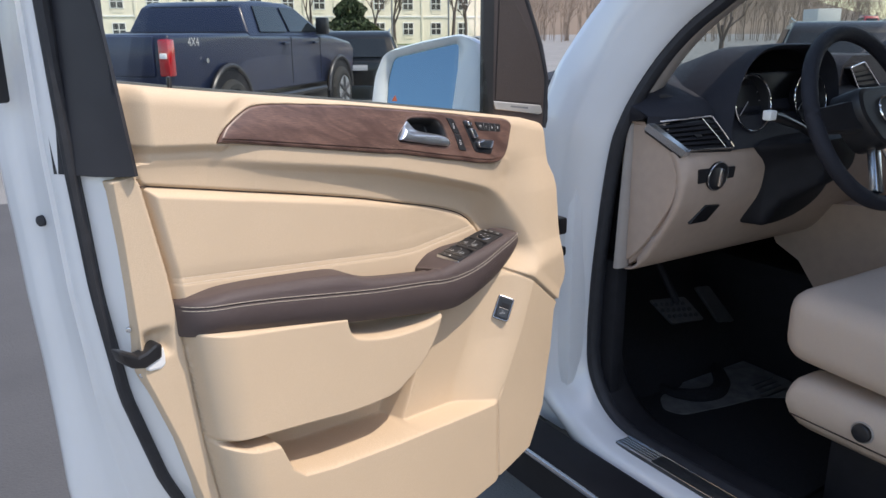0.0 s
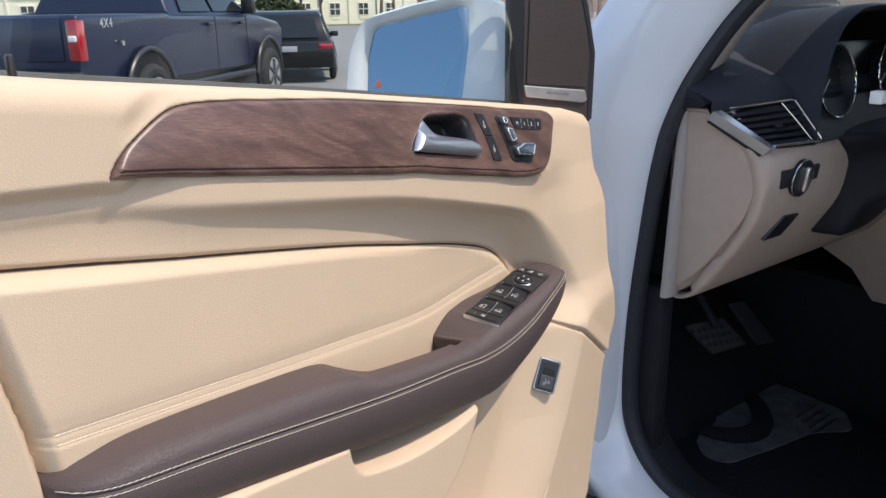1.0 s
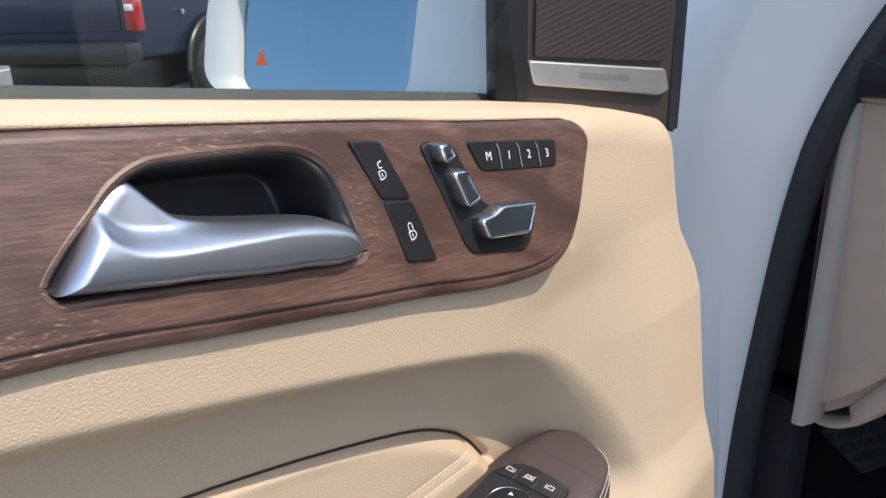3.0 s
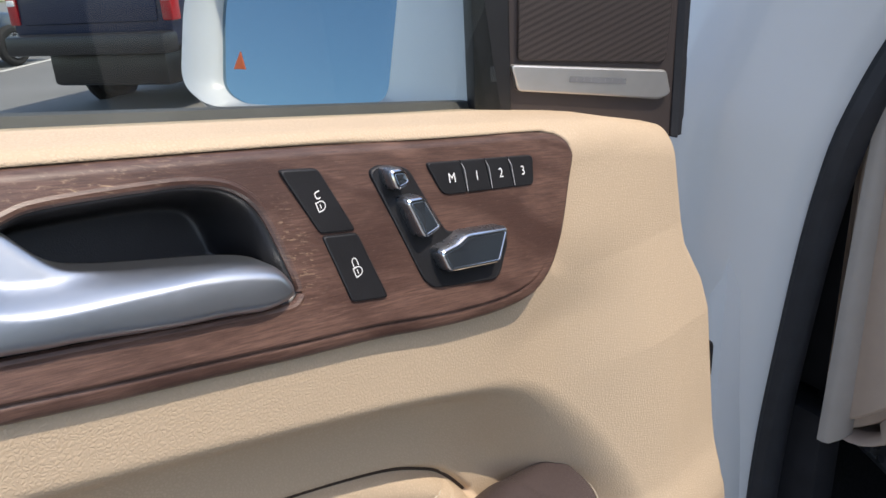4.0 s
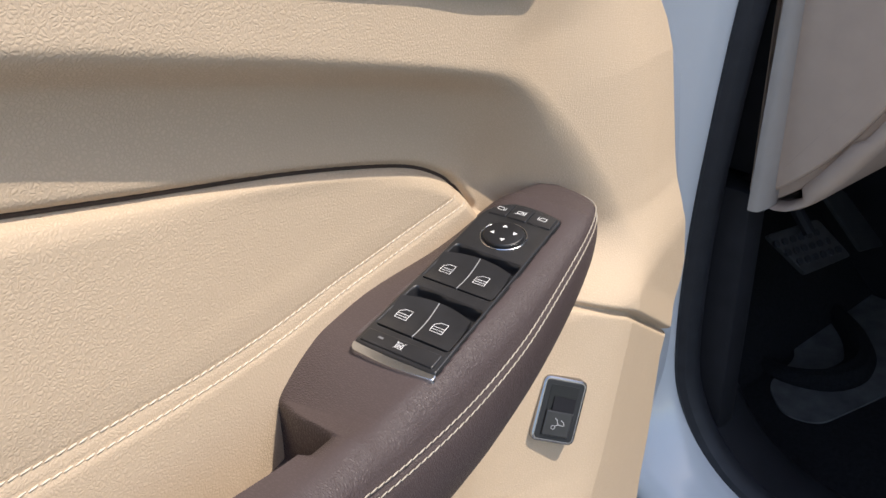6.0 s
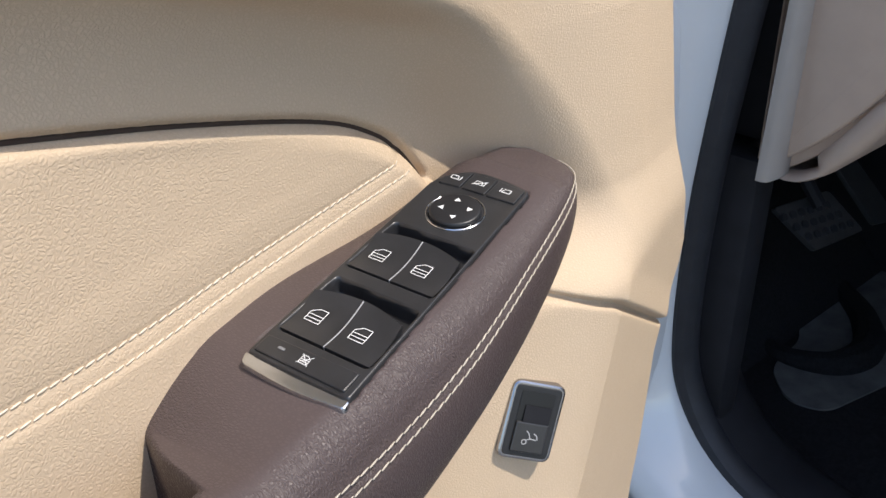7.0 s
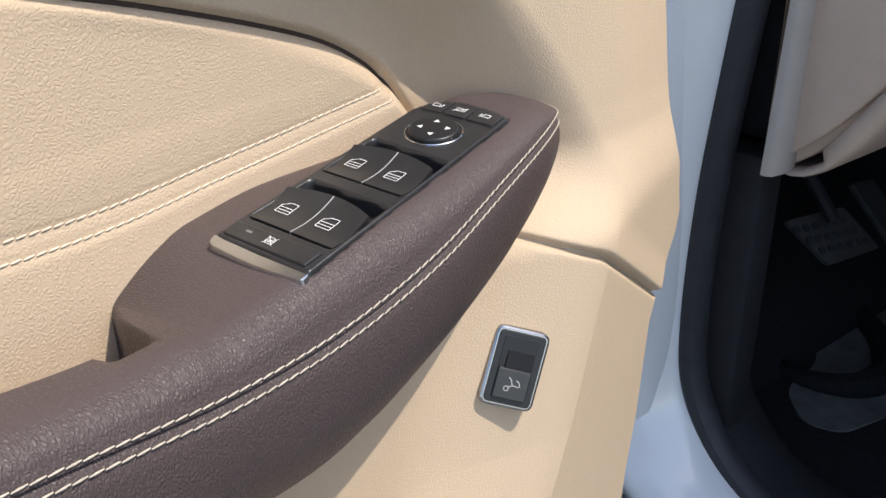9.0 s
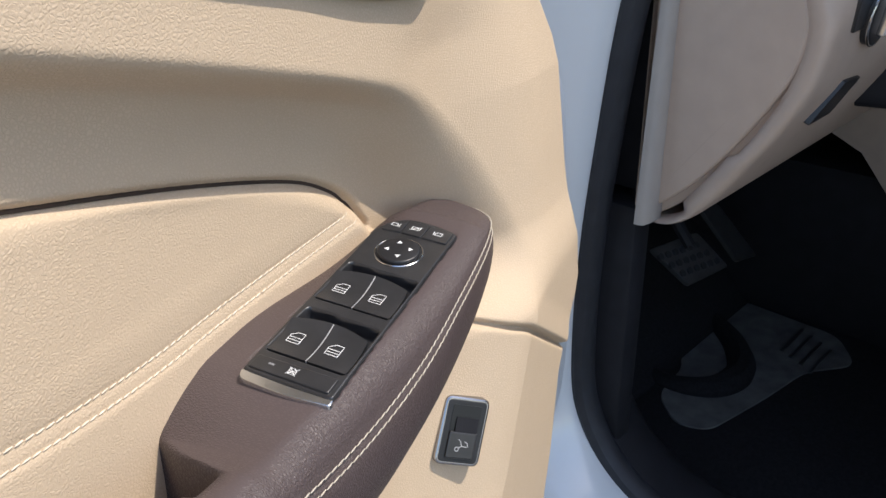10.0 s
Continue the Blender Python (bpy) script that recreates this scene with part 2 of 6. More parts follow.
PEDALGREY = plain("dull_pedal_steel", (0.09, 0.095, 0.10), 0.45, 0.8, vary=0.1)
BADGE = plain("brushed_badge", (0.62, 0.60, 0.58), 0.38, 0.85, vary=0.05, scale=60)
BANDGREY = plain("grey_belt_band", (0.09, 0.088, 0.085), 0.6, vary=0.1)
DARK_GROUND = plain("dark_asphalt", (0.075, 0.075, 0.08), 0.9, vary=0.12, scale=1.5, bump=0.004, bscale=120)
DARKCHROME = plain("dark_satin_chrome", (0.34, 0.34, 0.36), 0.22, 1.0, vary=0.05)
HANDLE = plain("satin_handle", (0.66, 0.70, 0.75), 0.34, 1.0, vary=0.03, scale=40)
PADTHREAD = plain("beige_thread", (0.66, 0.57, 0.46), 0.8, vary=0.12, scale=300)
WHITE_TRIM = plain("white_window_trim", (0.75, 0.74, 0.7), 0.7, vary=0.03)


# ---- mesh helpers ----
def part(name, bm, mat, parent=None, label="", smooth=True, angle=35.0):
    me = bpy.data.meshes.new(name)
    if smooth:
        lim = radians(angle)
        for e in bm.edges:
            if len(e.link_faces) == 2 and e.calc_face_angle(0) > lim:
                e.smooth = False
        for f in bm.faces:
            f.smooth = True
    bm.to_mesh(me)
    bm.free()
    me.materials.append(mat)
    ob = new(name, me)
    if parent:
        ob.parent = parent
    return tagged(ob, label)


def thing(name, label, category, group="", kind="", m=None):
    ob = new(name)
    ob.empty_display_size = 0.05
    if m is not None:
        ob.matrix_world = m
    return tagged(ob, label, category, group, kind)


def mesh_part(name, verts, faces, mat, parent=None, label="", smooth=True):
    me = bpy.data.meshes.new(name)
    me.from_pydata([tuple(v) for v in verts], [], faces)
    if smooth:
        me.polygons.foreach_set("use_smooth", [True] * len(me.polygons))
    me.materials.append(mat)
    ob = new(name, me)
    if parent:
        ob.parent = parent
    return tagged(ob, label)


def box(a, b, bevel=0.0, seg=2, m=None):
    """A box between two corners, its edges rounded."""
    bm = bmesh.new()
    a, b = Vector(a), Vector(b)
    bmesh.ops.create_cube(bm, size=1, matrix=Matrix.Translation((a + b) / 2) @ Matrix.Diagonal((*(b - a), 1)))
    if bevel:
        bmesh.ops.bevel(bm, geom=bm.edges[:], offset=bevel, segments=seg, affect="EDGES", profile=0.5)
    if m is not None:
        bmesh.ops.transform(bm, matrix=m, verts=bm.verts)
    return bm


def cyl(r, h, seg=24, m=None, r2=None, bevel=0.0):
    """A cylinder from z=0 to z=h."""
    bm = bmesh.new()
    bmesh.ops.create_cone(bm, cap_ends=True, segments=seg, radius1=r, radius2=r if r2 is None else r2, depth=h, matrix=Matrix.Translation((0, 0, h / 2)))
    if bevel:
        top = [e for e in bm.edges if all(v.co.z > h - 1e-6 for v in e.verts)]
        bmesh.ops.bevel(bm, geom=top, offset=bevel, segments=3, affect="EDGES", profile=0.5)
    if m is not None:
        bmesh.ops.transform(bm, matrix=m, verts=bm.verts)
    return bm


def smooth_line(pts, n, closed=False):
    """n points of a Catmull-Rom curve through pts."""
    p = np.array(pts, float)
    k = len(p)
    out = []
    span = k if closed else k - 1
    for s in np.linspace(0, span, n, endpoint=not closed):
        i = min(int(s), span - 1)
        f = s - i
        idx = [(i + j) % k if closed else min(max(i + j, 0), k - 1) for j in (-1, 0, 1, 2)]
        a, b, c, d = p[idx]
        out.append(0.5 * (2 * b + (c - a) * f + (2 * a - 5 * b + 4 * c - d) * f**2 + (3 * b - a - 3 * c + d) * f**3))
    return np.array(out)


def tube(pts, r, seg=8, closed=False, m=None):
    """A round bar along points."""
    bm = bmesh.new()
    p = [Vector(q) for q in pts]
    rings = []
    for i, q in enumerate(p):
        a = p[i - 1] if i or closed else q
        b = p[(i + 1) % len(p)] if i < len(p) - 1 or closed else q
        d = (b - a).normalized()
        s = d.cross(Vector((0.13, 0.29, 0.95))).normalized()
        u = s.cross(d)
        rr = r[i] if hasattr(r, "__len__") else r
        rings.append([bm.verts.new(q + (s * math.cos(t) + u * math.sin(t)) * rr) for t in np.linspace(0, 2 * math.pi, seg, endpoint=False)])
    pairs = list(zip(rings, rings[1:])) + ([(rings[-1], rings[0])] if closed else [])
    for a, b in pairs:
        for i in range(seg):
            bm.faces.new((a[i], a[(i + 1) % seg], b[(i + 1) % seg], b[i]))
    if not closed:
        bm.faces.new(rings[0][::-1])
        bm.faces.new(rings[-1])
    bmesh.ops.recalc_face_normals(bm, faces=bm.faces)
    if m is not None:
        bmesh.ops.transform(bm, matrix=m, verts=bm.verts)
    return bm


def loft(rings, caps=True, closed_ring=True):
    """Skin over equal rings of points."""
    bm = bmesh.new()
    vs = [[bm.verts.new(tuple(q)) for q in ring] for ring in rings]
    n = len(vs[0])
    for a, b in zip(vs, vs[1:]):
        for i in range(n if closed_ring else n - 1):
            bm.faces.new((a[i], a[(i + 1) % n], b[(i + 1) % n], b[i]))
    if caps:
        bm.faces.new(vs[0][::-1])
        bm.faces.new(vs[-1])
    bmesh.ops.recalc_face_normals(bm, faces=bm.faces)
    return bm


class Outline(np.ndarray):
    """Points of a rounded outline that still knows its corners."""


def shrink(poly, d):
    if isinstance(poly, Outline):
        p, r, seg = poly.raw
        r = np.array(r, float) * np.ones(len(p))
        return rounded(shrink(p, d), np.maximum(r - d, 0.25 * r), seg)
    p = np.array(poly, float)
    nxt, prv = np.roll(p, -1, 0), np.roll(p, 1, 0)
    area = 0.5 * np.sum(p[:, 0] * nxt[:, 1] - nxt[:, 0] * p[:, 1])
    e1, e2 = p - prv, nxt - p
    e1 /= np.linalg.norm(e1, axis=1, keepdims=True) + 1e-12
    e2 /= np.linalg.norm(e2, axis=1, keepdims=True) + 1e-12
    sgn = 1 if area > 0 else -1
    n1, n2 = sgn * np.c_[-e1[:, 1], e1[:, 0]], sgn * np.c_[-e2[:, 1], e2[:, 0]]
    b = n1 + n2
    b /= np.linalg.norm(b, axis=1, keepdims=True) + 1e-12
    return p + b * d / np.clip((b * n1).sum(1, keepdims=True), 0.4, 1)


def rounded(poly, r, seg=4):
    """The polygon with its corners rounded; r one radius or one per corner."""
    p = np.array(poly, float)
    out = []
    for i in range(len(p)):
        a, b, c = p[i - 1], p[i], p[(i + 1) % len(p)]
        rr = r[i] if hasattr(r, "__len__") else r
        la, lc = np.linalg.norm(a - b), np.linalg.norm(c - b)
        k = min(rr, 0.45 * la, 0.45 * lc)
        s, e = b + (a - b) / la * k, b + (c - b) / lc * k
        for t in np.linspace(0, 1, seg + 1):
            out.append((1 - t) ** 2 * s + 2 * t * (1 - t) * b + t * t * e)
    line = np.array(out).view(Outline)
    line.raw = (p, r, seg)
    return line


def plate(poly, back, front, bevel, m=None, dome=0.0):
    """A plate over a polygon (a, b), from height back to front, with a rounded front edge."""
    rings = [(0.0, back), (0.0, front - bevel), (bevel * 0.3, front - bevel * 0.3), (bevel, front)]
    bm = bmesh.new()
    vs = []
    for d, h in rings:
        q = shrink(poly, d)
        vs.append([bm.verts.new((x, y, h)) for x, y in q])
    n = len(vs[0])
    for a, b in zip(vs, vs[1:]):
        for i in range(n):
            bm.faces.new((a[i], a[(i + 1) % n], b[(i + 1) % n], b[i]))
    if dome:
        c = np.mean(poly, axis=0)
        top = bm.verts.new((c[0], c[1], front + dome))
        for i in range(n):
            bm.faces.new((vs[-1][i], vs[-1][(i + 1) % n], top))
    else:
        bm.faces.new(vs[-1])
    bm.faces.new(vs[0][::-1])
    for ring in (vs[0], vs[-1]):
        for i in range(n):
            bm.edges.get((ring[i], ring[(i + 1) % n])).smooth = False
    bmesh.ops.recalc_face_normals(bm, faces=bm.faces)
    if m is not None:
        bmesh.ops.transform(bm, matrix=m, verts=bm.verts)
    return bm


def interp(x, table):
    t = np.array(table, float)
    return np.interp(x, t[:, 0], t[:, 1])


def step(a, b, x):
    t = np.clip((x - a) / (b - a), 0, 1)
    return t * t * (3 - 2 * t)


def line_distance(px, pz, pts):
    """Distance to a polyline, and on which side (plus: to the left of its run)."""
    best, side = np.full(px.shape, 1e9), np.zeros(px.shape)
    for (ax, az), (bx, bz) in zip(pts[:-1], pts[1:]):
        dx, dz = bx - ax, bz - az
        t = np.clip(((px - ax) * dx + (pz - az) * dz) / (dx * dx + dz * dz + 1e-18), 0, 1)
        d = np.hypot(px - ax - t * dx, pz - az - t * dz)
        s = np.sign(dx * (pz - az) - dz * (px - ax))
        near = d < best
        best = np.where(near, d, best)
        side = np.where(near, s, side)
    return best, side


def poly_distance(px, pz, poly):
    """Signed distance to a closed outline, plus inside."""
    pts = np.vstack([poly, poly[:1]])
    d, _ = line_distance(px, pz, pts)
    inside = np.zeros(px.shape, bool)
    for (ax, az), (bx, bz) in zip(pts[:-1], pts[1:]):
        cross = (az > pz) != (bz > pz)
        with np.errstate(divide="ignore", invalid="ignore"):
            hitx = (bx - ax) * (pz - az) / (bz - az) + ax
        inside ^= cross & (px < hitx)
    return np.where(inside, d, -d)


def sheet(X, Y, Z):
    """Verts and quads of a grid of points."""
    nu, nv = X.shape
    v = np.stack([X, Y, Z], -1).reshape(-1, 3)
    i = np.arange(nu * nv).reshape(nu, nv)
    f = np.stack([i[:-1, :-1], i[1:, :-1], i[1:, 1:], i[:-1, 1:]], -1).reshape(-1, 4)
    return v, f
# ---- the open front door ----
door = thing("open_car_door", "open white car door with beige leather card and brown armrest", "car door")

BELT = [(0.40, 1.346), (0.487, 1.335), (0.62, 1.317), (0.876, 1.286), (1.23, 1.238), (1.30, 1.228), (1.36, 1.214), (1.45, 1.205)]
CARD_LEFT = [(0.50, 0.615), (0.776, 0.544), (0.862, 0.523), (0.968, 0.488), (1.138, 0.480), (1.222, 0.474), (1.227, 0.497), (1.335, 0.494), (1.36, 0.492)]
CARD_RIGHT = [(0.50, 1.26), (0.54, 1.287), (0.616, 1.335), (0.742, 1.358), (0.826, 1.362), (0.865, 1.382), (0.885, 1.398), (0.902, 1.402), (0.918, 1.396), (0.955, 1.386), (1.083, 1.388), (1.105, 1.384), (1.134, 1.369), (1.22, 1.366), (1.36, 1.365)]
CARD_BOTTOM = [(0.5, 0.505), (1.055, 0.518), (1.2, 0.53), (1.42, 0.56)]
CREASE = [(0.50, 0.625), (0.754, 0.573), (0.843, 0.559), (1.008, 0.541), (1.099, 0.530), (1.215, 0.508), (1.229, 0.500), (1.36, 0.470)]
BOWL = smooth_line([(0.45, 1.243), (0.58, 1.235), (0.70, 1.214), (0.89, 1.181), (0.98, 1.160), (1.045, 1.143), (1.137, 1.117), (1.185, 1.098), (1.228, 1.067), (1.266, 1.015), (1.288, 0.96), (1.295, 0.90)], 60)
PAD = smooth_line([(0.505, 1.214), (0.618, 1.191), (0.718, 1.171), (0.853, 1.142), (0.96, 1.115), (1.047, 1.093), (1.12, 1.070), (1.155, 1.052), (1.174, 1.036), (1.19, 1.016)], 50)
PAD_LOW = smooth_line([(0.532, 1.087), (0.595, 1.079), (0.698, 1.065), (0.836, 1.045), (0.93, 1.031), (0.98, 1.025), (1.015, 1.0232), (1.058, 1.0255), (1.097, 1.028), (1.165, 1.034)], 50)
PAD_Y = smooth_line([(0.45, 0.887), (0.70, 0.8915), (0.85, 0.901), (0.95, 0.9095), (1.02, 0.9163), (1.10, 0.917), (1.20, 0.911)], 50)
RECESS = np.array([(0.58, 0.88), (0.90, 0.90), (0.995, 0.915), (0.998, 0.87), (0.972, 0.80), (0.935, 0.715), (0.58, 0.745)])
BULGE = np.vstack([[(0.535, 1.03), (0.787, 0.985)], smooth_line([(0.790, 0.968), (0.797, 0.953), (0.815, 0.944), (0.872, 0.930), (0.945, 0.924), (0.985, 0.929), (1.004, 0.940)], 18), smooth_line([(1.005, 0.932), (1.000, 0.912), (0.984, 0.880), (0.953, 0.846), (0.912, 0.823), (0.869, 0.808), (0.78, 0.813), (0.692, 0.828), (0.61, 0.842), (0.57, 0.848), (0.535, 0.862)], 40)])
BIN = np.array([(0.45, 0.88), (0.531, 0.868), (0.60, 0.842), (0.645, 0.832), (0.653, 0.812), (0.664, 0.785), (0.682, 0.768), (0.739, 0.755), (0.862, 0.737), (1.006, 0.719), (1.150, 0.702), (1.156, 0.695), (1.5, 0.69), (1.5, 0.4), (0.45, 0.4)])
RIDGE = [(0.45, 1.165), (0.574, 1.159), (0.695, 1.156), (0.817, 1.225), (0.915, 1.266), (1.0, 1.30)]
SEAM = [(1.12, 0.974), (1.191, 0.957), (1.262, 0.921), (1.36, 0.848), (1.43, 0.825)]
SHOULDER = [(0.40, 1.262), (0.50, 1.262), (0.60, 1.254), (0.763, 1.226), (0.93, 1.203), (1.032, 1.186), (1.146, 1.160)]


def soft_table(table, n=100):
    t = smooth_line(table, n)
    return t[np.argsort(t[:, 0])]


WOOD_TOP = soft_table([(0.6085, 1.2552), (0.6110, 1.2600), (0.6163, 1.2668), (0.6242, 1.2742), (0.6384, 1.2825), (0.6585, 1.2922), (0.677, 1.2962), (0.7086, 1.2964), (0.7664, 1.2917), (0.8487, 1.2838), (0.9304, 1.2732), (0.9717, 1.2680), (1.0161, 1.2621), (1.0732, 1.2543), (1.1465, 1.2435), (1.2184, 1.2338), (1.2387, 1.2298), (1.2465, 1.2254), (1.2485, 1.2180)])
WOOD_LOW = soft_table([(0.6085, 1.2550), (0.6496, 1.2493), (0.6982, 1.2412), (0.7546, 1.2318), (0.8207, 1.2205), (0.8991, 1.2072), (0.9448, 1.2003), (0.9868, 1.1915), (1.025, 1.184), (1.06, 1.177), (1.095, 1.1705), (1.13, 1.1630), (1.155, 1.1590), (1.175, 1.1572), (1.190, 1.1580), (1.200, 1.1612), (1.2112, 1.1680), (1.2227, 1.1790), (1.231, 1.1900), (1.2389, 1.2020), (1.245, 1.2110), (1.2485, 1.2170)])


def wood_face(x, z):
    """The wood's face: it leans back towards the window and comes forward towards the hinge."""
    foot = 1.2515 - 0.1500 * (x - 0.606) - 0.0420 * (x - 0.606) ** 2
    return 0.878 + 0.32 * (z - foot) - 0.045 * (np.sqrt((x - 1.11) ** 2 + 0.0016) + x - 1.11)


WOOD_OUT = np.vstack([WOOD_LOW, WOOD_TOP[::-1]])
RIGHT_Y = [(0.80, 0.842), (0.88, 0.837), (0.905, 0.836), (0.955, 0.852), (1.0, 0.860), (1.084, 0.870), (1.15, 0.884), (1.21, 0.892), (1.30, 0.896)]
CUP = smooth_line([(0.9364, 1.2268), (0.9385, 1.2218), (0.9440, 1.2200), (0.9520, 1.2188), (0.990, 1.2118), (1.032, 1.2036), (1.0560, 1.1998), (1.0622, 1.2005), (1.0640, 1.2045), (1.0618, 1.2200), (1.0576, 1.2355), (1.0490, 1.2447), (1.0356, 1.2495), (1.0175, 1.2520), (0.9868, 1.2546), (0.9755, 1.2537), (0.9660, 1.2500), (0.9579, 1.2443), (0.946, 1.2360)], 110, closed=True)


def card_depth(x, z):
    """The door card's surface: y over x and z."""
    high = step(1.12, 1.18, z)
    y = 0.896 + (interp(z, RIGHT_Y) - 0.896) * (step(1.19, 1.33, x) * (1 - high) + step(1.14, 1.26, x) * high)
    # the shoulder over the ledge
    over = z - interp(x, SHOULDER) - 0.03 * step(0.615, 0.66, x) * step(1.24, 1.19, x)
    above = step(-0.011, 0.002, over)
    y = y - (0.010 * above + interp(x, [(0.60, 0.0), (0.67, 0.006)]) * (1 - above)) * step(1.24, 1.15, x)
    # the bowl
    d, s = line_distance(x, z, BOWL)
    inside = np.where(s < 0, d, -d)
    fade = step(0.90, 0.98, z)
    deep = 1 - (1 - np.clip((inside + 0.008) / 0.080, 0, 1)) ** 4.2
    ease = step(1.12, 1.22, x)
    deep = deep * step(-0.009, 0.008, inside) * (1 - ease) + step(-0.012, 0.046, inside) * ease
    depth = interp(x, [(0.45, 0.004), (0.62, 0.008), (0.80, 0.0145), (0.90, 0.0195), (1.0, 0.026), (1.15, 0.031), (1.3, 0.037)])
    y = y + depth * deep * fade
    # the edge under the wood stands forward, the strip over it lies back
    y = y - (0.0032 + 0.002 * step(1.08, 1.18, x)) * step(0.62, 0.70, x) * step(1.25, 1.19, x) * (1 - above) * (1 - deep) * fade
    y = y + 0.011 * step(0.62, 0.68, x) * step(1.24, 1.17, x) * step(-0.03, -0.004, z - interp(x, WOOD_TOP))
    # the stuffed pad
    d, s = line_distance(x, z, PAD)
    top = np.where(s < 0, d, -d)
    d2, s2 = line_distance(x, z, PAD_LOW)
    low = np.where(s2 > 0, d2, -d2)
    crease = interp(z, CREASE)
    pad = step(0.0, 0.013, np.minimum(top, np.minimum(1.20 - x, x - crease))) * step(0.92, 0.97, z)
    face_y = interp(x, PAD_Y) + 0.06 * np.minimum(z - 1.03, 0.02)
    y = y * (1 - pad) + face_y * pad
    y = y + 0.006 * np.exp(-(((top - 0.001) / 0.0024) ** 2)) * (x < 1.195) * (x > 0.5)
    on = (x < 1.17) * (x > crease)
    y = y + 0.0007 * (np.exp(-(((low - 0.0037) / 0.0012) ** 2)) + np.exp(-(((low + 0.0037) / 0.0012) ** 2))) * on
    y = y + 0.0012 * np.exp(-((np.maximum(low - 0.0034, 0) / 0.010) ** 2)) * step(-0.008, 0.002, low) * on
    # the lower right panel and its ridge
    ridge = interp(z, RIDGE)
    lowz = step(0.985, 0.93, z)
    right = np.where(x < ridge, 0.890 - 0.049 * step(ridge - 0.115, ridge + 0.006, x), 0.841 + (x - ridge) * 0.06)
    y = y * (1 - lowz * step(1.0, 1.12, x)) + right * lowz * step(1.0, 1.12, x)
    y = np.where((z < 0.93) & (x < 1.12), np.minimum(y, 0.905), y)
    d, s = line_distance(x, z, SEAM)
    y = y + 0.006 * np.exp(-((d / 0.0022) ** 2)) * (x > 1.12) - 0.003 * step(0, 0.004, d) * (s > 0) * step(0.03, 0.0, d) * (x > 1.15)
    # the map pocket and the bin under it
    y = y + 0.054 * step(0.0, 0.010, poly_distance(x, z, RECESS))
    b = poly_distance(x, z, BULGE)
    roll = np.sqrt(1 - (1 - np.clip((x - crease) / 0.05, 0, 1)) ** 2)
    y = y + (0.842 + 0.046 * (1 - roll) - y) * step(-0.004, 0.012, b)
    b = poly_distance(x, z, BIN)
    face = np.where(x < ridge, 0.836 + 0.052 * (1 - roll) + 0.005 * step(ridge - 0.02, ridge, x), 0.841 + (x - ridge) * 0.06)
    y = y + (face - y) * step(-0.001, 0.007, b)
    y = y + 0.004 * np.exp(-(((x - ridge) / 0.0020) ** 2)) * step(0.728, 0.715, z)
    # the strip along the rear edge
    e = crease - x
    y = np.where((e > 0) & (z < 1.24), 0.893 + 0.16 * e, y)
    y = y + 0.008 * np.exp(-((e / 0.0028) ** 2)) * (z < 1.235)
    y = y + 0.014 * np.exp(-(((x - 0.507) / 0.016) ** 4) - (((z - 1.010) / 0.017) ** 4))
    y = y + 0.022 * step(0.03, 0.0, x - interp(z, CARD_LEFT)) * (z > 1.24)
    cup = step(0.0, 0.004, poly_distance(x, z, CUP))
    by = poly_distance(x, z, WOOD_OUT)
    rise = step(-0.022, -0.001, by) * step(0.612, 0.64, x)
    under = step(0.0, -0.002, z - interp(x, WOOD_LOW)) * step(0.60, 0.66, x) * step(1.215, 1.17, x)
    rise = rise * (1 - under) + step(-0.030, -0.007, by) * step(0.60, 0.64, x) * under
    y = y * (1 - rise) + np.maximum(y, wood_face(x, z) - 0.0002 + 0.0095 * under) * rise
    hid = step(-0.0006, 0.0016, by)
    y = y * (1 - hid) + np.maximum(y, wood_face(x, z) + 0.012) * hid + 0.05 * cup
    # rolled rims
    rim = interp(x, BELT) - z
    y = y + (0.016 - 0.008 * step(0.62, 0.68, x) * step(1.24, 1.17, x)) * (1 - np.sqrt(np.clip(1 - (1 - np.clip(rim / 0.022, 0, 1)) ** 2, 0, 1)))
    rim = interp(z, CARD_RIGHT) - x
    y = y + 0.012 * (1 - np.sqrt(np.clip(1 - (1 - np.clip(rim / 0.012, 0, 1)) ** 2, 0, 1)))
    return y


def door_card():
    nu, nv = 600, 540
    u, v = np.meshgrid(np.linspace(0, 1, nu), np.linspace(0, 1, nv), indexing="ij")
    z = 0.52 + 0.8 * v
    x = 0.5 + 0.9 * u
    for _ in range(6):
        x = interp(z, CARD_LEFT) * (1 - u) + interp(z, CARD_RIGHT) * u
        z = interp(x, CARD_BOTTOM) * (1 - v) + interp(x, BELT) * v
    y = card_depth(x, z)
    # run on behind: over the top to the glass, and round the other rims
    X, Y, Z = x, y, z
    top = [(0.012, 0.0), (0.03, 0.001), (0.05, 0.0005)]
    for dy, dz in top:
        X = np.c_[X, x[:, -1]]
        Y = np.c_[Y, y[:, -1] + dy]
        Z = np.c_[Z, z[:, -1] + dz]
    X, Y, Z = np.r_[X[:1], X, X[-1:]], np.r_[Y[:1] + 0.03, Y, Y[-1:] + 0.04], np.r_[Z[:1], Z, Z[-1:]]
    X, Y, Z = np.c_[X[:, :1], X], np.c_[Y[:, :1] + 0.05, Y], np.c_[Z[:, :1], Z]
    vv, ff = sheet(X, Y, Z)
    return mesh_part("door_card", vv, ff.tolist(), BEIGE, door, "beige leather door card with a stuffed pad and map pocket")


door_card()

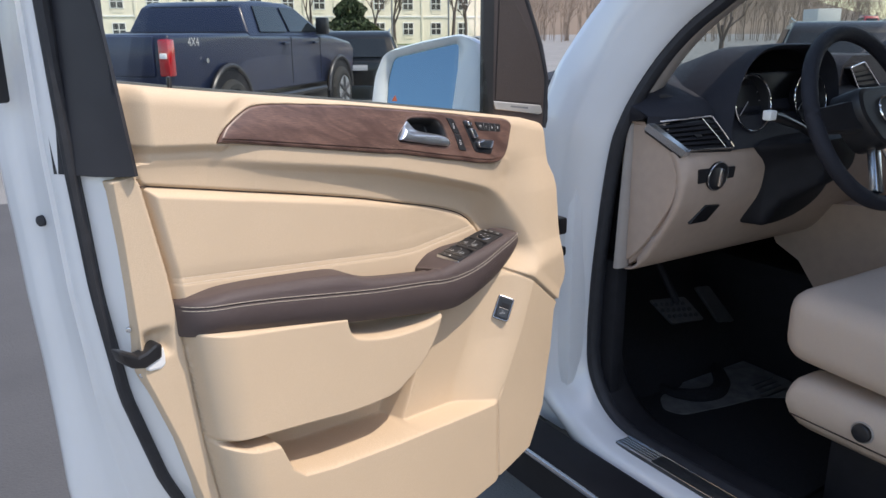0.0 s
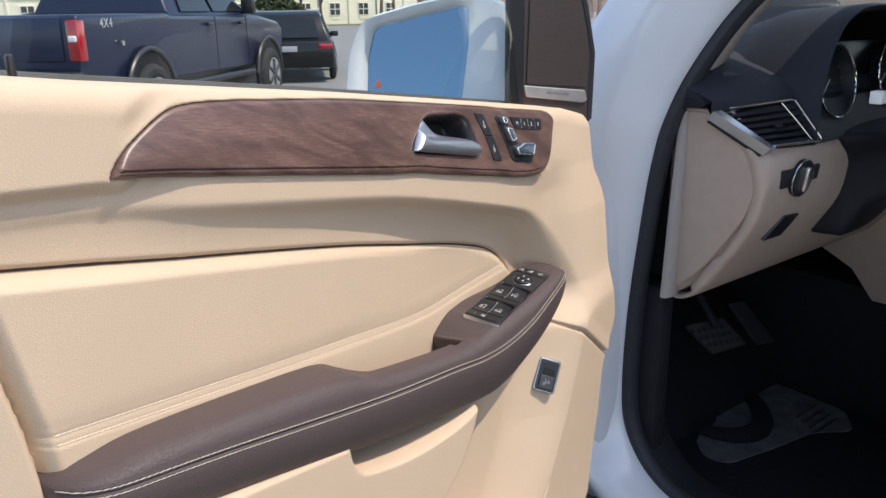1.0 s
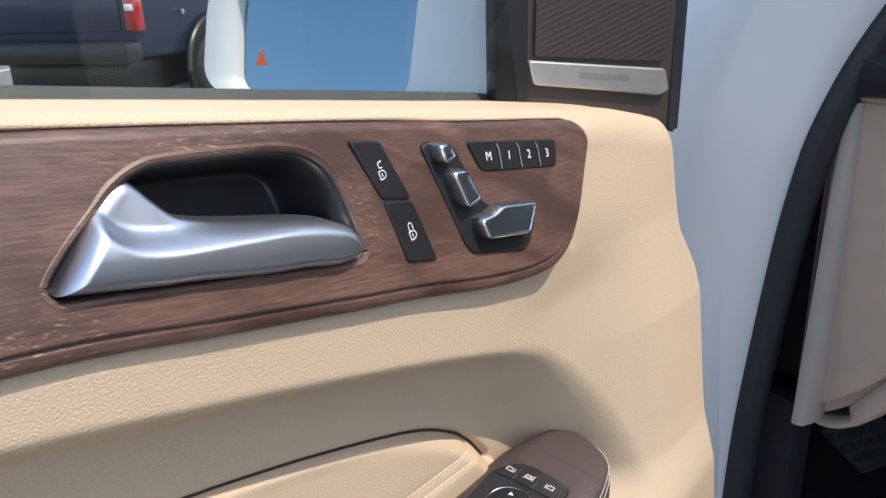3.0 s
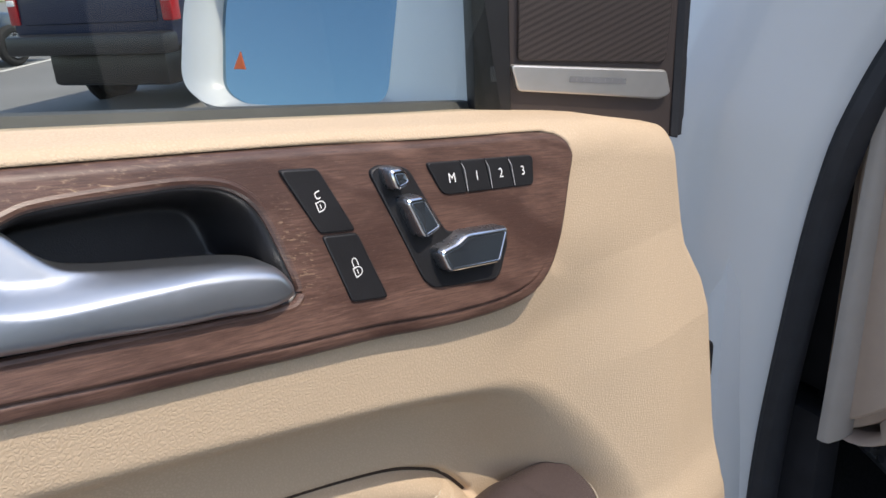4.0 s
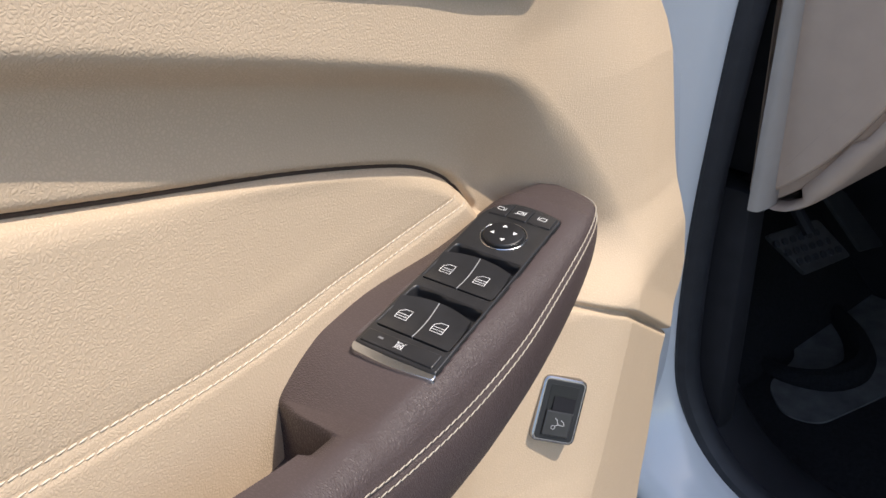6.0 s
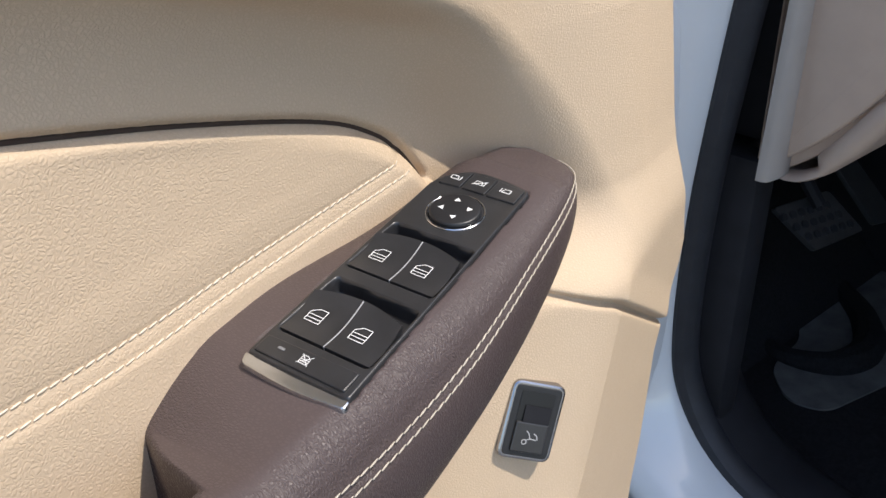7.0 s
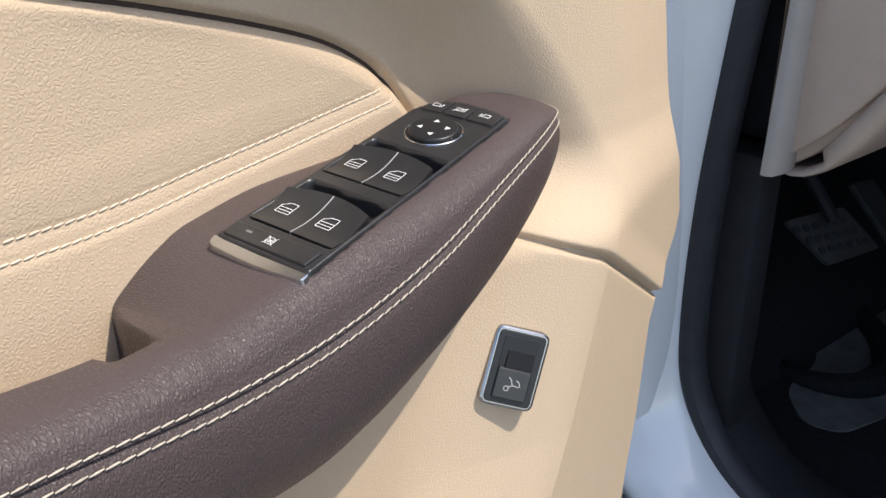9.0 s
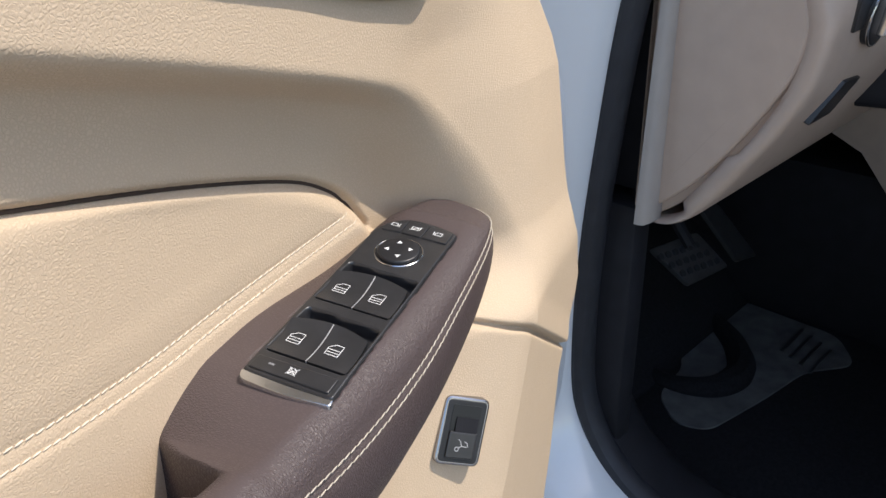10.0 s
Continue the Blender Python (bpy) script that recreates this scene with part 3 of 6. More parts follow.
def frame_of(o, ax, ay):
    """A matrix with its origin and its first two axes."""
    ax = Vector(ax).normalized()
    ay = Vector(ay)
    ay = (ay - ax * ay.dot(ax)).normalized()
    az = ax.cross(ay)
    m = Matrix((ax, ay, az)).transposed().to_4x4()
    return Matrix.Translation(o) @ m


# ---- armrest ----
OUT = [(0.531, 0.917), (0.532, 0.896), (0.536, 0.878), (0.544, 0.864), (0.557, 0.854), (0.578, 0.848), (0.62, 0.844), (0.7, 0.841), (0.8, 0.838), (0.9, 0.837), (1.0, 0.837), (1.05, 0.835), (1.1, 0.834), (1.15, 0.838), (1.195, 0.845), (1.222, 0.854), (1.237, 0.865), (1.247, 0.880), (1.253, 0.898), (1.256, 0.917)]
STITCH_Z = [(0.531, 1.055), (0.55, 1.056), (0.593, 1.053), (0.642, 1.046), (0.698, 1.036), (0.763, 1.024), (0.842, 1.010), (0.937, 0.996), (1.0, 0.986), (1.05, 0.987), (1.1, 0.996), (1.15, 1.008), (1.2, 1.0165), (1.225, 1.017), (1.256, 1.012)]
TOP_Z = [(0.531, 1.0575), (0.542, 1.062), (0.56, 1.065), (0.60, 1.067), (0.686, 1.058), (0.786, 1.043), (0.83, 1.027), (0.93, 1.009), (0.985, 1.003), (1.037, 1.0098), (1.184, 1.0265), (1.21, 1.0255), (1.232, 1.021), (1.256, 1.0145)]
UNDER_Z = [(0.531, 1.012), (0.568, 1.013), (0.657, 0.997), (0.804, 0.965), (0.931, 0.940), (1.017, 0.926), (1.06, 0.930), (1.096, 0.940), (1.155, 0.956), (1.195, 0.972), (1.225, 0.986), (1.256, 0.993)]


OUT_S, STITCH_S, TOP_S, UNDER_S = (soft_table(t) for t in (OUT, STITCH_Z, TOP_Z, UNDER_Z))


# how far the grip is cut away before the pod: a wall with a round corner
POD_END = soft_table([(0.9880, 1.0), (0.9895, 0.97), (0.9920, 0.70), (0.9940, 0.48), (0.9975, 0.27), (1.0012, 0.107), (1.006, 0.0)], 60)


def armrest_ring(x):
    yo, zs, zi, zb = (float(interp(x, t)) for t in (OUT_S, STITCH_S, TOP_S, UNDER_S))
    dip = float(step(0.785, 0.835, x)) * float(interp(x, POD_END))
    back = 0.922
    yi = back - (back - 0.866) * dip
    zf = zi - 0.045 * float(step(0.02, 0.4, dip))
    yi = max(yi, yo + 0.004)
    tip = float(step(1.06, 1.16, x))
    # the pod's rear end rolls down towards the card
    roll = 0.0125 * float(np.clip((1.04 - x) / 0.039, 0, 1)) ** 1.6 * float(x > 0.97)
    sag = lambda y: roll * float(np.clip((y - 0.855) / 0.061, 0, 1))
    zc = zi - sag(yi)
    pts = [(back, zb), (back, min(zf, zc - 0.018 * tip)), (yi, min(zf, zc - 0.018 * tip)), (yi, zc - 0.006 - 0.014 * tip), (yi - 0.0004, zc - 0.0036 - 0.0135 * tip)]
    w = yi - yo
    h = zi - zs
    kf = 0.45 + (max(0.35, 1 - 0.0175 / w) - 0.45) * float(step(1.235, 1.19, x))
    brow = lambda y: 0.0045 * (1 - math.sqrt(1 - (1 - min(1.0, (yi - y) / 0.009)) ** 2)) * float(0.975 < x < 1.03)
    for k in np.r_[np.linspace(0.12, 1.0, 24) ** 1.5 * kf, kf + (1 - kf) * np.linspace(0.06, 1.0, 20)]:
        # flat on top, then a round shoulder down to the stitches
        a = max(0.0, (k - kf) / (1 - kf))
        lean = 0.06 * w * min(k, kf) * (1 - dip) * float(step(0.90, 1.04, x))
        drop = 0.016 * tip * max(0.0, (0.36 - k) / 0.36) ** 2
        pts.append((yi - w * k, zi - sag(yi - w * k) - brow(yi - w * k) - drop - lean - (h - lean) * (1 - math.sqrt(max(0, 1 - a * a)))))
    pts += [(yo - 0.0007, zs - 0.0012), (yo + 0.0010, zs - 0.0024), (yo - 0.0008, zs - 0.0038)]
    for k in np.linspace(0.15, 1.0, 8):
        pts.append((yo - 0.001 - 0.002 * math.sin(k * math.pi) + 0.010 * k**3, (zs - 0.0038) * (1 - k) + zb * k))
    pts.append((yo + 0.02 if yo + 0.02 < back else back, zb))
    return [(x, p[0], p[1]) for p in pts]


xs = np.unique(np.r_[np.linspace(0.531, 0.58, 24), np.linspace(0.58, 0.97, 58), np.linspace(0.97, 0.984, 6), np.linspace(0.9845, 0.988, 6), np.linspace(0.9885, 0.998, 30), np.linspace(0.9985, 1.008, 14), np.linspace(1.01, 1.05, 24), np.linspace(1.05, 1.2, 76), np.linspace(1.2, 1.256, 22)])
SW = frame_of((1.0365, 0.8931, 1.0106), (0.080, -0.9918, -0.1002), (0.9903, 0.0676, 0.1215))
sw_out = rounded([(-0.001, 0.001), (0.0475, 0.001), (0.0465, 0.146), (0.030, 0.1495), (0.012, 0.1495), (-0.001, 0.135)], [0.002, 0.002, 0.004, 0.006, 0.006, 0.012], 4)


def armrest():
    """The armrest, sunk where the switch panel sits in it."""
    bm = loft([armrest_ring(float(x)) for x in xs])
    inv = SW.inverted()
    vs = list(bm.verts)
    loc = np.array([inv @ v.co for v in vs])
    d = poly_distance(loc[:, 0], loc[:, 1], sw_out)
    for v, p, k in zip(vs, loc, d):
        if k > 0.0006 and -0.012 < p[2] < 0.012:
            v.co.z -= 0.014
    return bm


part("armrest", armrest(), BROWN, door, "dark brown leather armrest with pale double stitching", angle=50)


def stitches(name, fn, s0, s1, pitch, length, r, parent, label="", mat=None):
    """Short threads laid along a line."""
    vs, fs = [], []
    s = s0
    while s < s1:
        a, b = Vector(fn(s)), Vector(fn(min(s + length, s1)))
        d = (b - a).normalized()
        side = d.cross(Vector((0, -0.7, 0.7))).normalized()
        up = side.cross(d)
        base = len(vs)
        wob = side * r * 0.55
        mid = (a + b) / 2
        a, b = a + wob, b - wob
        for q, k in ((a, 0.6), (mid, 1.0), (b, 0.6)):
            for t in range(5):
                ang = 2 * math.pi * t / 5
                vs.append(q + (side * math.cos(ang) + up * math.sin(ang)) * r * k)
        for ring in range(2):
            for t in range(5):
                i = base + ring * 5
                fs.append((i + t, i + (t + 1) % 5, i + 5 + (t + 1) % 5, i + 5 + t))
        s += pitch
    ob = mesh_part(name, vs, fs, mat or THREAD, parent, label)
    ob["kind"] = "stuff"
    return ob


arm_up = lambda s: (s, float(interp(s, OUT_S)) - 0.0008, float(interp(s, STITCH_S)) + 0.0002)
arm_dn = lambda s: (s, float(interp(s, OUT_S)) - 0.0016, float(interp(s, STITCH_S)) - 0.0050)
stitches("stitching", arm_up, 0.5345, 1.245, 0.0046, 0.0044, 0.00046, door, "pale armrest stitching")
stitches("stitching", arm_dn, 0.5345, 1.245, 0.0046, 0.0044, 0.00046, door, "pale armrest stitching")


def pad_thread(off):
    def at(s):
        z = float(interp(s, PAD_LOW)) + off
        return (s, float(card_depth(np.array([s]), np.array([z]))[0]) - 0.0005, z)

    return at


stitches("stitching", pad_thread(0.0037), 0.545, 1.160, 0.0044, 0.0038, 0.0005, door, "beige pad stitching", PADTHREAD)
stitches("stitching", pad_thread(-0.0037), 0.545, 1.166, 0.0044, 0.0038, 0.0005, door, "beige pad stitching", PADTHREAD)

# ---- wood trim, inner handle, seat and lock switches ----
FLAT = Matrix(((1, 0, 0, 0), (0, 0, -1, 0), (0, 1, 0, 0), (0, 0, 0, 1)))   # plate (a, b, height) -> x, -y, z


def on_door(y):
    """Plates laid on the door at depth y: their height points out of the door."""
    return Matrix.Translation((0, y, 0)) @ FLAT


def wood_trim():
    nu, nv = 620, 110
    u = np.linspace(0, 1, nu)[:, None] * np.ones((1, nv))
    v = np.linspace(0, 1, nv)[None, :] * np.ones((nu, 1))
    x = 0.6085 + (1.2485 - 0.6085) * (1.5 * u - 0.75 * u**2 + 0.25 * u**4)
    zt, zb = interp(x, WOOD_TOP), interp(x, WOOD_LOW)
    z = zb * (1 - v) + zt * v
    d = np.maximum(poly_distance(x, z, WOOD_OUT), 0)
    y = wood_face(x, z) + 0.0035 * (1 - np.sqrt(np.clip(1 - (1 - np.clip(d / 0.0035, 0, 1)) ** 2, 0, 1)))
    # the lip along the foot, behind a groove
    low = z - zb
    lip = interp(x, [(0.61, 0.0052), (0.76, 0.0062), (0.90, 0.0074), (1.25, 0.0074)])
    end = step(1.215, 1.17, x)
    y = y + 0.0025 * np.clip(1 - low / lip, 0, 1) * end
    y = y + (0.0010 * step(lip + 0.001, lip - 0.001, low) + 0.0016 * np.exp(-(((low - lip) / 0.0007) ** 2))) * end
    y = y - 0.0012 * np.sin(math.pi * np.clip((z - zb) / np.maximum(zt - zb, 1e-4), 0, 1))
    vv, ff = sheet(x, y, z)
    c = vv[ff].mean(1)
    keep = poly_distance(c[:, 0], c[:, 2], CUP) < -0.0008
    n = len(vv)
    ff = ff[keep].tolist()
    # the skirt down to the card
    idx = np.arange(nu * nv).reshape(nu, nv)
    loop = list(idx[:, 0]) + list(idx[-1, 1:]) + list(idx[-2::-1, -1]) + list(idx[0, -2:0:-1])
    back = vv[loop] + np.array([0, 0.03, 0])
    vv = np.vstack([vv, back])
    for i in range(len(loop)):
        j = (i + 1) % len(loop)
        ff.append((loop[j], loop[i], n + i, n + j))
    return mesh_part("wood_trim", vv, ff, WOOD, door, "brown open-pore wood trim, worn and scratched by the handle")


wood_trim()


def handle_bowl():
    nu, nv = 120, 70
    u, v = np.meshgrid(np.linspace(0, 1, nu), np.linspace(0, 1, nv), indexing="ij")
    x, z = 0.932 + 0.137 * u, 1.194 + 0.066 * v
    d = poly_distance(x, z, CUP)
    y = wood_face(x, z) + 0.0012 + 0.033 * step(0.0002, 0.014, d)
    vv, ff = sheet(x, y, z)
    c = vv[ff].mean(1)
    ff = ff[poly_distance(c[:, 0], c[:, 2], CUP) > -0.0016]
    return mesh_part("handle_bowl", vv, ff.tolist(), BLACK, door, "black plastic bowl behind the handle")


handle_bowl()
part("bowl_rim", tube([(x, float(wood_face(x, z)) + 0.0010, z) for x, z in shrink(CUP, -0.0014)], 0.0022, 10, closed=True), WOOD, door, "rounded worn rim of the handle bowl")

H_TOP = soft_table([(0.9370, 1.2250), (0.9432, 1.2318), (0.9562, 1.2448), (0.9640, 1.2505), (0.9690, 1.2516), (0.9728, 1.2498), (0.9788, 1.2428), (0.9860, 1.2358), (0.9965, 1.2318), (1.0115, 1.2282), (1.040, 1.2220), (1.0545, 1.2166), (1.0595, 1.2106), (1.0610, 1.2062)])
H_LOW = soft_table([(0.9370, 1.2244), (0.9397, 1.2237), (0.9699, 1.2173), (0.9826, 1.2150), (1.0116, 1.2088), (1.0309, 1.2055), (1.0454, 1.2024), (1.0564, 1.2026), (1.0610, 1.2052)])


H_EDGE = smooth_line([(0.9530, 1.2530), (0.9560, 1.2485), (0.9590, 1.2425), (0.9630, 1.2372), (0.9700, 1.2338), (0.9824, 1.2312), (0.9990, 1.2292), (1.0150, 1.2274), (1.035, 1.2262), (1.062, 1.2250)], 60)


def inner_handle():
    """A round-edged bar that widens into a blade; over the bar's edge the blade lies back."""
    nu, nv = 190, 44
    u, v = np.meshgrid(0.5 - 0.5 * np.cos(np.linspace(0, math.pi, nu)), 0.5 - 0.5 * np.cos(np.linspace(0, math.pi, nv)), indexing="ij")
    x = 0.9382 + (1.0606 - 0.9382) * u
    b = interp(x, H_LOW)
    t = np.maximum(interp(x - 0.0014 * step(0.985, 0.965, x), H_TOP), b + 0.0006)
    z = b * (1 - v) + t * v
    edge = np.vstack([np.c_[x[:, 0], b[:, 0]], np.c_[x[::-1, 0], t[::-1, 0]]])
    d = np.maximum(poly_distance(x, z, edge), 0)
    brim = np.sqrt(1 - (1 - np.clip(d / 0.0048, 0, 1)) ** 2)
    q, side = line_distance(x, z, H_EDGE)
    over = np.where(side > 0, q, -q)
    wing = step(-0.0050, 0.0030, over)
    bar = -0.0066 * brim - 0.0026 * np.sin(math.pi * np.clip((z - b) / 0.0235, 0, 1)) * brim
    blade = 0.0030 * (1 - brim) - 0.0004 + 0.08 * np.maximum(over, 0)
    y = wood_face(x, z) + bar * (1 - wing) + blade * wing
    vv, ff = sheet(x, y, z)
    n = len(vv)
    idx = np.arange(nu * nv).reshape(nu, nv)
    loop = list(idx[:, 0]) + list(idx[-1, 1:]) + list(idx[-2::-1, -1]) + list(idx[0, -2:0:-1])
    ff = ff.tolist() + [(loop[(k + 1) % len(loop)], loop[k], n + k, n + (k + 1) % len(loop)) for k in range(len(loop))]
    vv = np.vstack([vv, vv[loop] + np.array([0, 0.010, 0])])
    return mesh_part("inner_handle", vv, ff, HANDLE, door, "satin silver inner door handle")


inner_handle()


def on_wood(h=0.0):
    """Plates for the wood's face, laid out flat; bend() then lays them on it."""
    return Matrix.Translation((0, -h, 0)) @ FLAT


def bend(ob):
    for v in ob.data.vertices:
        v.co.y += float(wood_face(v.co.x, v.co.z))
    return ob


def text_part(text, size, m, mat, parent, lab=""):
    cu = bpy.data.curves.new("lettering", "FONT")
    cu.body, cu.size, cu.align_x, cu.align_y = text, size, "CENTER", "CENTER"
    tmp = bpy.data.objects.new("lettering", cu)
    scene.collection.objects.link(tmp)
    me = bpy.data.meshes.new_from_object(tmp.evaluated_get(bpy.context.evaluated_depsgraph_get()))
    bpy.data.objects.remove(tmp)
    me.transform(m)
    me.materials.clear()
    me.materials.append(mat)
    ob = new("lettering", me)
    ob.parent = parent
    return tagged(ob, lab)


def print_lines(name, lines, w, m, parent, mat=None, lab=""):
    """Flat printed strokes of width w along lines (a, b) of a plate."""
    bm = bmesh.new()
    for ln in lines:
        for (ax, ay), (bx, by) in zip(ln[:-1], ln[1:]):
            d = Vector((bx - ax, by - ay, 0))
            if d.length < 1e-7:
                continue
            d.normalize()
            n = Vector((-d.y, d.x, 0)) * w / 2
            a, b = Vector((ax, ay, 0)) - d * w * 0.4, Vector((bx, by, 0)) + d * w * 0.4
            bm.faces.new([bm.verts.new(p) for p in (a - n, b - n, b + n, a + n)])
    bmesh.ops.transform(bm, matrix=m, verts=bm.verts)
    return part(name, bm, mat or ICON, parent, lab, smooth=False)


def turned(lines, cx, cy, deg, scale=1.0, flip=1):
    c, s_ = math.cos(radians(deg)), math.sin(radians(deg))
    return [[(cx + scale * (x * flip * c - y * s_), cy + scale * (x * flip * s_ + y * c)) for x, y in ln] for ln in lines]


arc = lambda cx, cy, r, a0, a1, n=10: [(cx + r * math.cos(radians(a)), cy + r * math.sin(radians(a))) for a in np.linspace(a0, a1, n)]
BODY = [(-2.3, 0.0), (-2.3, -4.0), (-0.2, -4.0)] + [(-0.2 + 2.4 * math.cos(radians(a)), -2.0 + 2.0 * math.sin(radians(a))) for a in range(-80, 81, 16)] + [(-0.2, 0.0), (-2.3, 0.0)]
KEYHOLE = [(-0.4, -1.3), (-0.4, -2.8)]
PADLOCK = [BODY, KEYHOLE, [(1.4, 0.6), (1.4, 2.6)] + [(0.0 + 1.4 * math.cos(radians(a)), 2.6 + 1.5 * math.sin(radians(a))) for a in range(18, 181, 18)] + [(-1.4, 0.0)]]
UNLOCKED = [BODY, KEYHOLE, [(1.9, 4.2), (-0.2, 4.2), (-0.9, 3.7), (-1.0, 2.6), (-0.6, 1.5), (0.1, 1.3), (1.2, 1.3)]]
lock_a = rounded([(1.0700, 1.2475), (1.0878, 1.2445), (1.0976, 1.2173), (1.0802, 1.2206)], 0.0022)
lock_b = rounded([(1.0804, 1.2198), (1.0978, 1.2165), (1.1041, 1.1877), (1.0856, 1.1918)], 0.0022)
lock1 = bend(part("lock_button", plate(lock_a, -0.004, 0.0022, 0.0008, on_wood()), BLACK, door, "black unlock button"))
lock2 = bend(part("lock_button", plate(lock_b, -0.004, 0.0022, 0.0008, on_wood()), BLACK, door, "black lock button"))
bend(print_lines("padlock_print", turned(UNLOCKED, 1.0838, 1.2325, 8, 0.00088), 0.00045, on_wood(0.00235), lock1))
bend(print_lines("padlock_print", turned(PADLOCK, 1.0922, 1.2042, 8, 0.00088), 0.00045, on_wood(0.00235), lock2))
base = rounded([(1.1122, 1.2378), (1.1180, 1.2392), (1.1335, 1.2352), (1.1394, 1.2190), (1.1455, 1.2036), (1.1800, 1.1988), (1.1822, 1.1900), (1.1692, 1.1752), (1.1296, 1.1832), (1.1250, 1.1885)], [0.003, 0.003, 0.004, 0.02, 0.004, 0.005, 0.004, 0.005, 0.003, 0.006])
seat_base = bend(part("seat_switch", plate(base, -0.004, 0.0022, 0.0008, on_wood()), BLACK, door, "black seat adjustment switch with silver keys"))


def seat_key(nm, top, high, foot):
    """A block key: dark flanks, a thin bright rim round a glossy smoky face."""
    top = rounded(top, 0.0022, 4)
    low = [(x * 0.97 + foot[0] * 0.03, y * 0.97 + foot[1] * 0.03) for x, y in shrink(top, -0.0012)]
    rings = [[(x, y, 0.0) for x, y in low], [(x, y, high * 0.72) for x, y in shrink(top, -0.0010)], [(x, y, high * 0.86) for x, y in shrink(top, -0.0004)]]
    bm = loft(rings)
    bmesh.ops.transform(bm, matrix=on_wood(0.001), verts=bm.verts)
    key = bend(part(nm, bm, KEYFLANK, seat_base, "smoky silver seat key", angle=30))
    rings = [[(x, y, high * 0.80) for x, y in shrink(top, -0.00055)], [(x, y, high * 0.93) for x, y in shrink(top, -0.0003)], [(x, y, high) for x, y in shrink(top, 0.0003)], [(x, y, high) for x, y in shrink(top, 0.0009)], [(x, y, high * 0.95) for x, y in shrink(top, 0.0012)]]
    bm = loft(rings)
    bmesh.ops.transform(bm, matrix=on_wood(0.001), verts=bm.verts)
    bend(part("key_rim", bm, CHROME, key, "thin bright key rim", angle=30))
    bend(part("key_face", plate(shrink(top, 0.0011), high * 0.8, high * 0.985, 0.0004, on_wood(0.001), 0.0005), KEYFACE, key, "smoky glossy key face"))


seat_key("headrest_key", [(1.1178, 1.2378), (1.1252, 1.2369), (1.1268, 1.2312), (1.1188, 1.2299)], 0.0088, (1.12, 1.234))
seat_key("backrest_key", [(1.1222, 1.2246), (1.1318, 1.2236), (1.1368, 1.2098), (1.1262, 1.2080)], 0.0088, (1.126, 1.217))
seat_key("cushion_key", [(1.1330, 1.1998), (1.1430, 1.2004), (1.1505, 1.2026), (1.1764, 1.1988), (1.1660, 1.1864), (1.1350, 1.1910)], 0.0088, (1.150, 1.190))
tops = [1.1443, 1.1649, 1.1807, 1.1962, 1.2148]
lows = [1.1492, 1.1642, 1.1801, 1.1957, 1.2100]
top_at = lambda x: 1.2346 - (x - 1.1443) * 0.1461
low_at = lambda x: 1.2193 - (x - 1.1492) * 0.1435
spots = ((1.1570, 1.2252, "M"), (1.1728, 1.2230, "1"), (1.1888, 1.2208, "2"), (1.2043, 1.2187, "3"))
for i, (cx, cz, ch) in enumerate(spots):
    a0, a1, b0, b1 = tops[i] + 0.0002, tops[i + 1] - 0.0002, lows[i] + 0.0002, lows[i + 1] - 0.0002
    poly = rounded([(b0, low_at(b0)), (b1, low_at(b1)), (a1, top_at(a1)), (a0, top_at(a0))], [0.004 if i == 0 else 0.0005, 0.003 if i == 3 else 0.0005, 0.003 if i == 3 else 0.0005, 0.0025 if i == 0 else 0.0005], 4)
    k = bend(part("memory_key", plate(poly, -0.004, 0.0020, 0.0005, on_wood()), BLACK, door, "black seat memory key"))
    bend(text_part(ch, 0.0062, on_wood(0.00215) @ Matrix.Translation((cx, cz, 0)) @ Matrix.Rotation(radians(-8), 4, "Z"), ICON, k))
    if i:
        bend(print_lines("key_gap", [[(tops[i], top_at(tops[i]) - 0.0012), (tops[i] + 0.0012, top_at(tops[i]) - 0.004), (lows[i] + 0.0004, low_at(lows[i]) + 0.0008)]], 0.00035, on_wood(0.0022), k, ICONDIM, "pale line between the keys"))
# a dark tube in the crease over the pad draws its seam and shadow gap
part("pad_seam_shade", tube([(x, float(card_depth(np.array([x]), np.array([z - 0.0008]))[0]) - 0.0006, z - 0.0008) for x, z in PAD], 0.0013, 6), SEAM_BROWN, door, "dark tube for the seam and shadow gap over the pad")

# ---- door shell, window frame, glass, sail panel, mirror ----
OUTER = [(0.45, 0.475), (0.60, 0.445), (0.77, 0.432), (0.87, 0.430), (0.956, 0.427), (1.063, 0.420), (1.14, 0.417), (1.192, 0.414), (1.25, 0.411), (1.315, 0.414), (1.46, 0.425)]
SEAL_X = [(0.45, 0.66), (0.65, 0.575), (0.758, 0.530), (0.785, 0.518), (0.93, 0.478), (1.078, 0.459), (1.236, 0.449), (1.46, 0.440)]


def creased(z, xa, xb):
    """Across the rear face: the hem, a shallow groove beside it, and the pressed crease that leans to the seal higher up."""
    kc = float(interp(z, [(0.47, 0.62), (0.75, 0.76), (1.0, 0.88), (1.2, 0.93)]))
    out = []
    for k, off in ((0.0, 0.0), (0.12, -0.002), (0.2, 0.002), (0.32, 0.006), (0.45, 0.005), (kc - 0.04, -0.003), (kc, -0.004), (kc + 0.03, 0.001), (1.0, 0.0)):
        k = min(k, 1.0)
        out.append((xa + (xb - xa) * k + off, 1.046 + (0.978 - 1.046) * k, z))
    return out


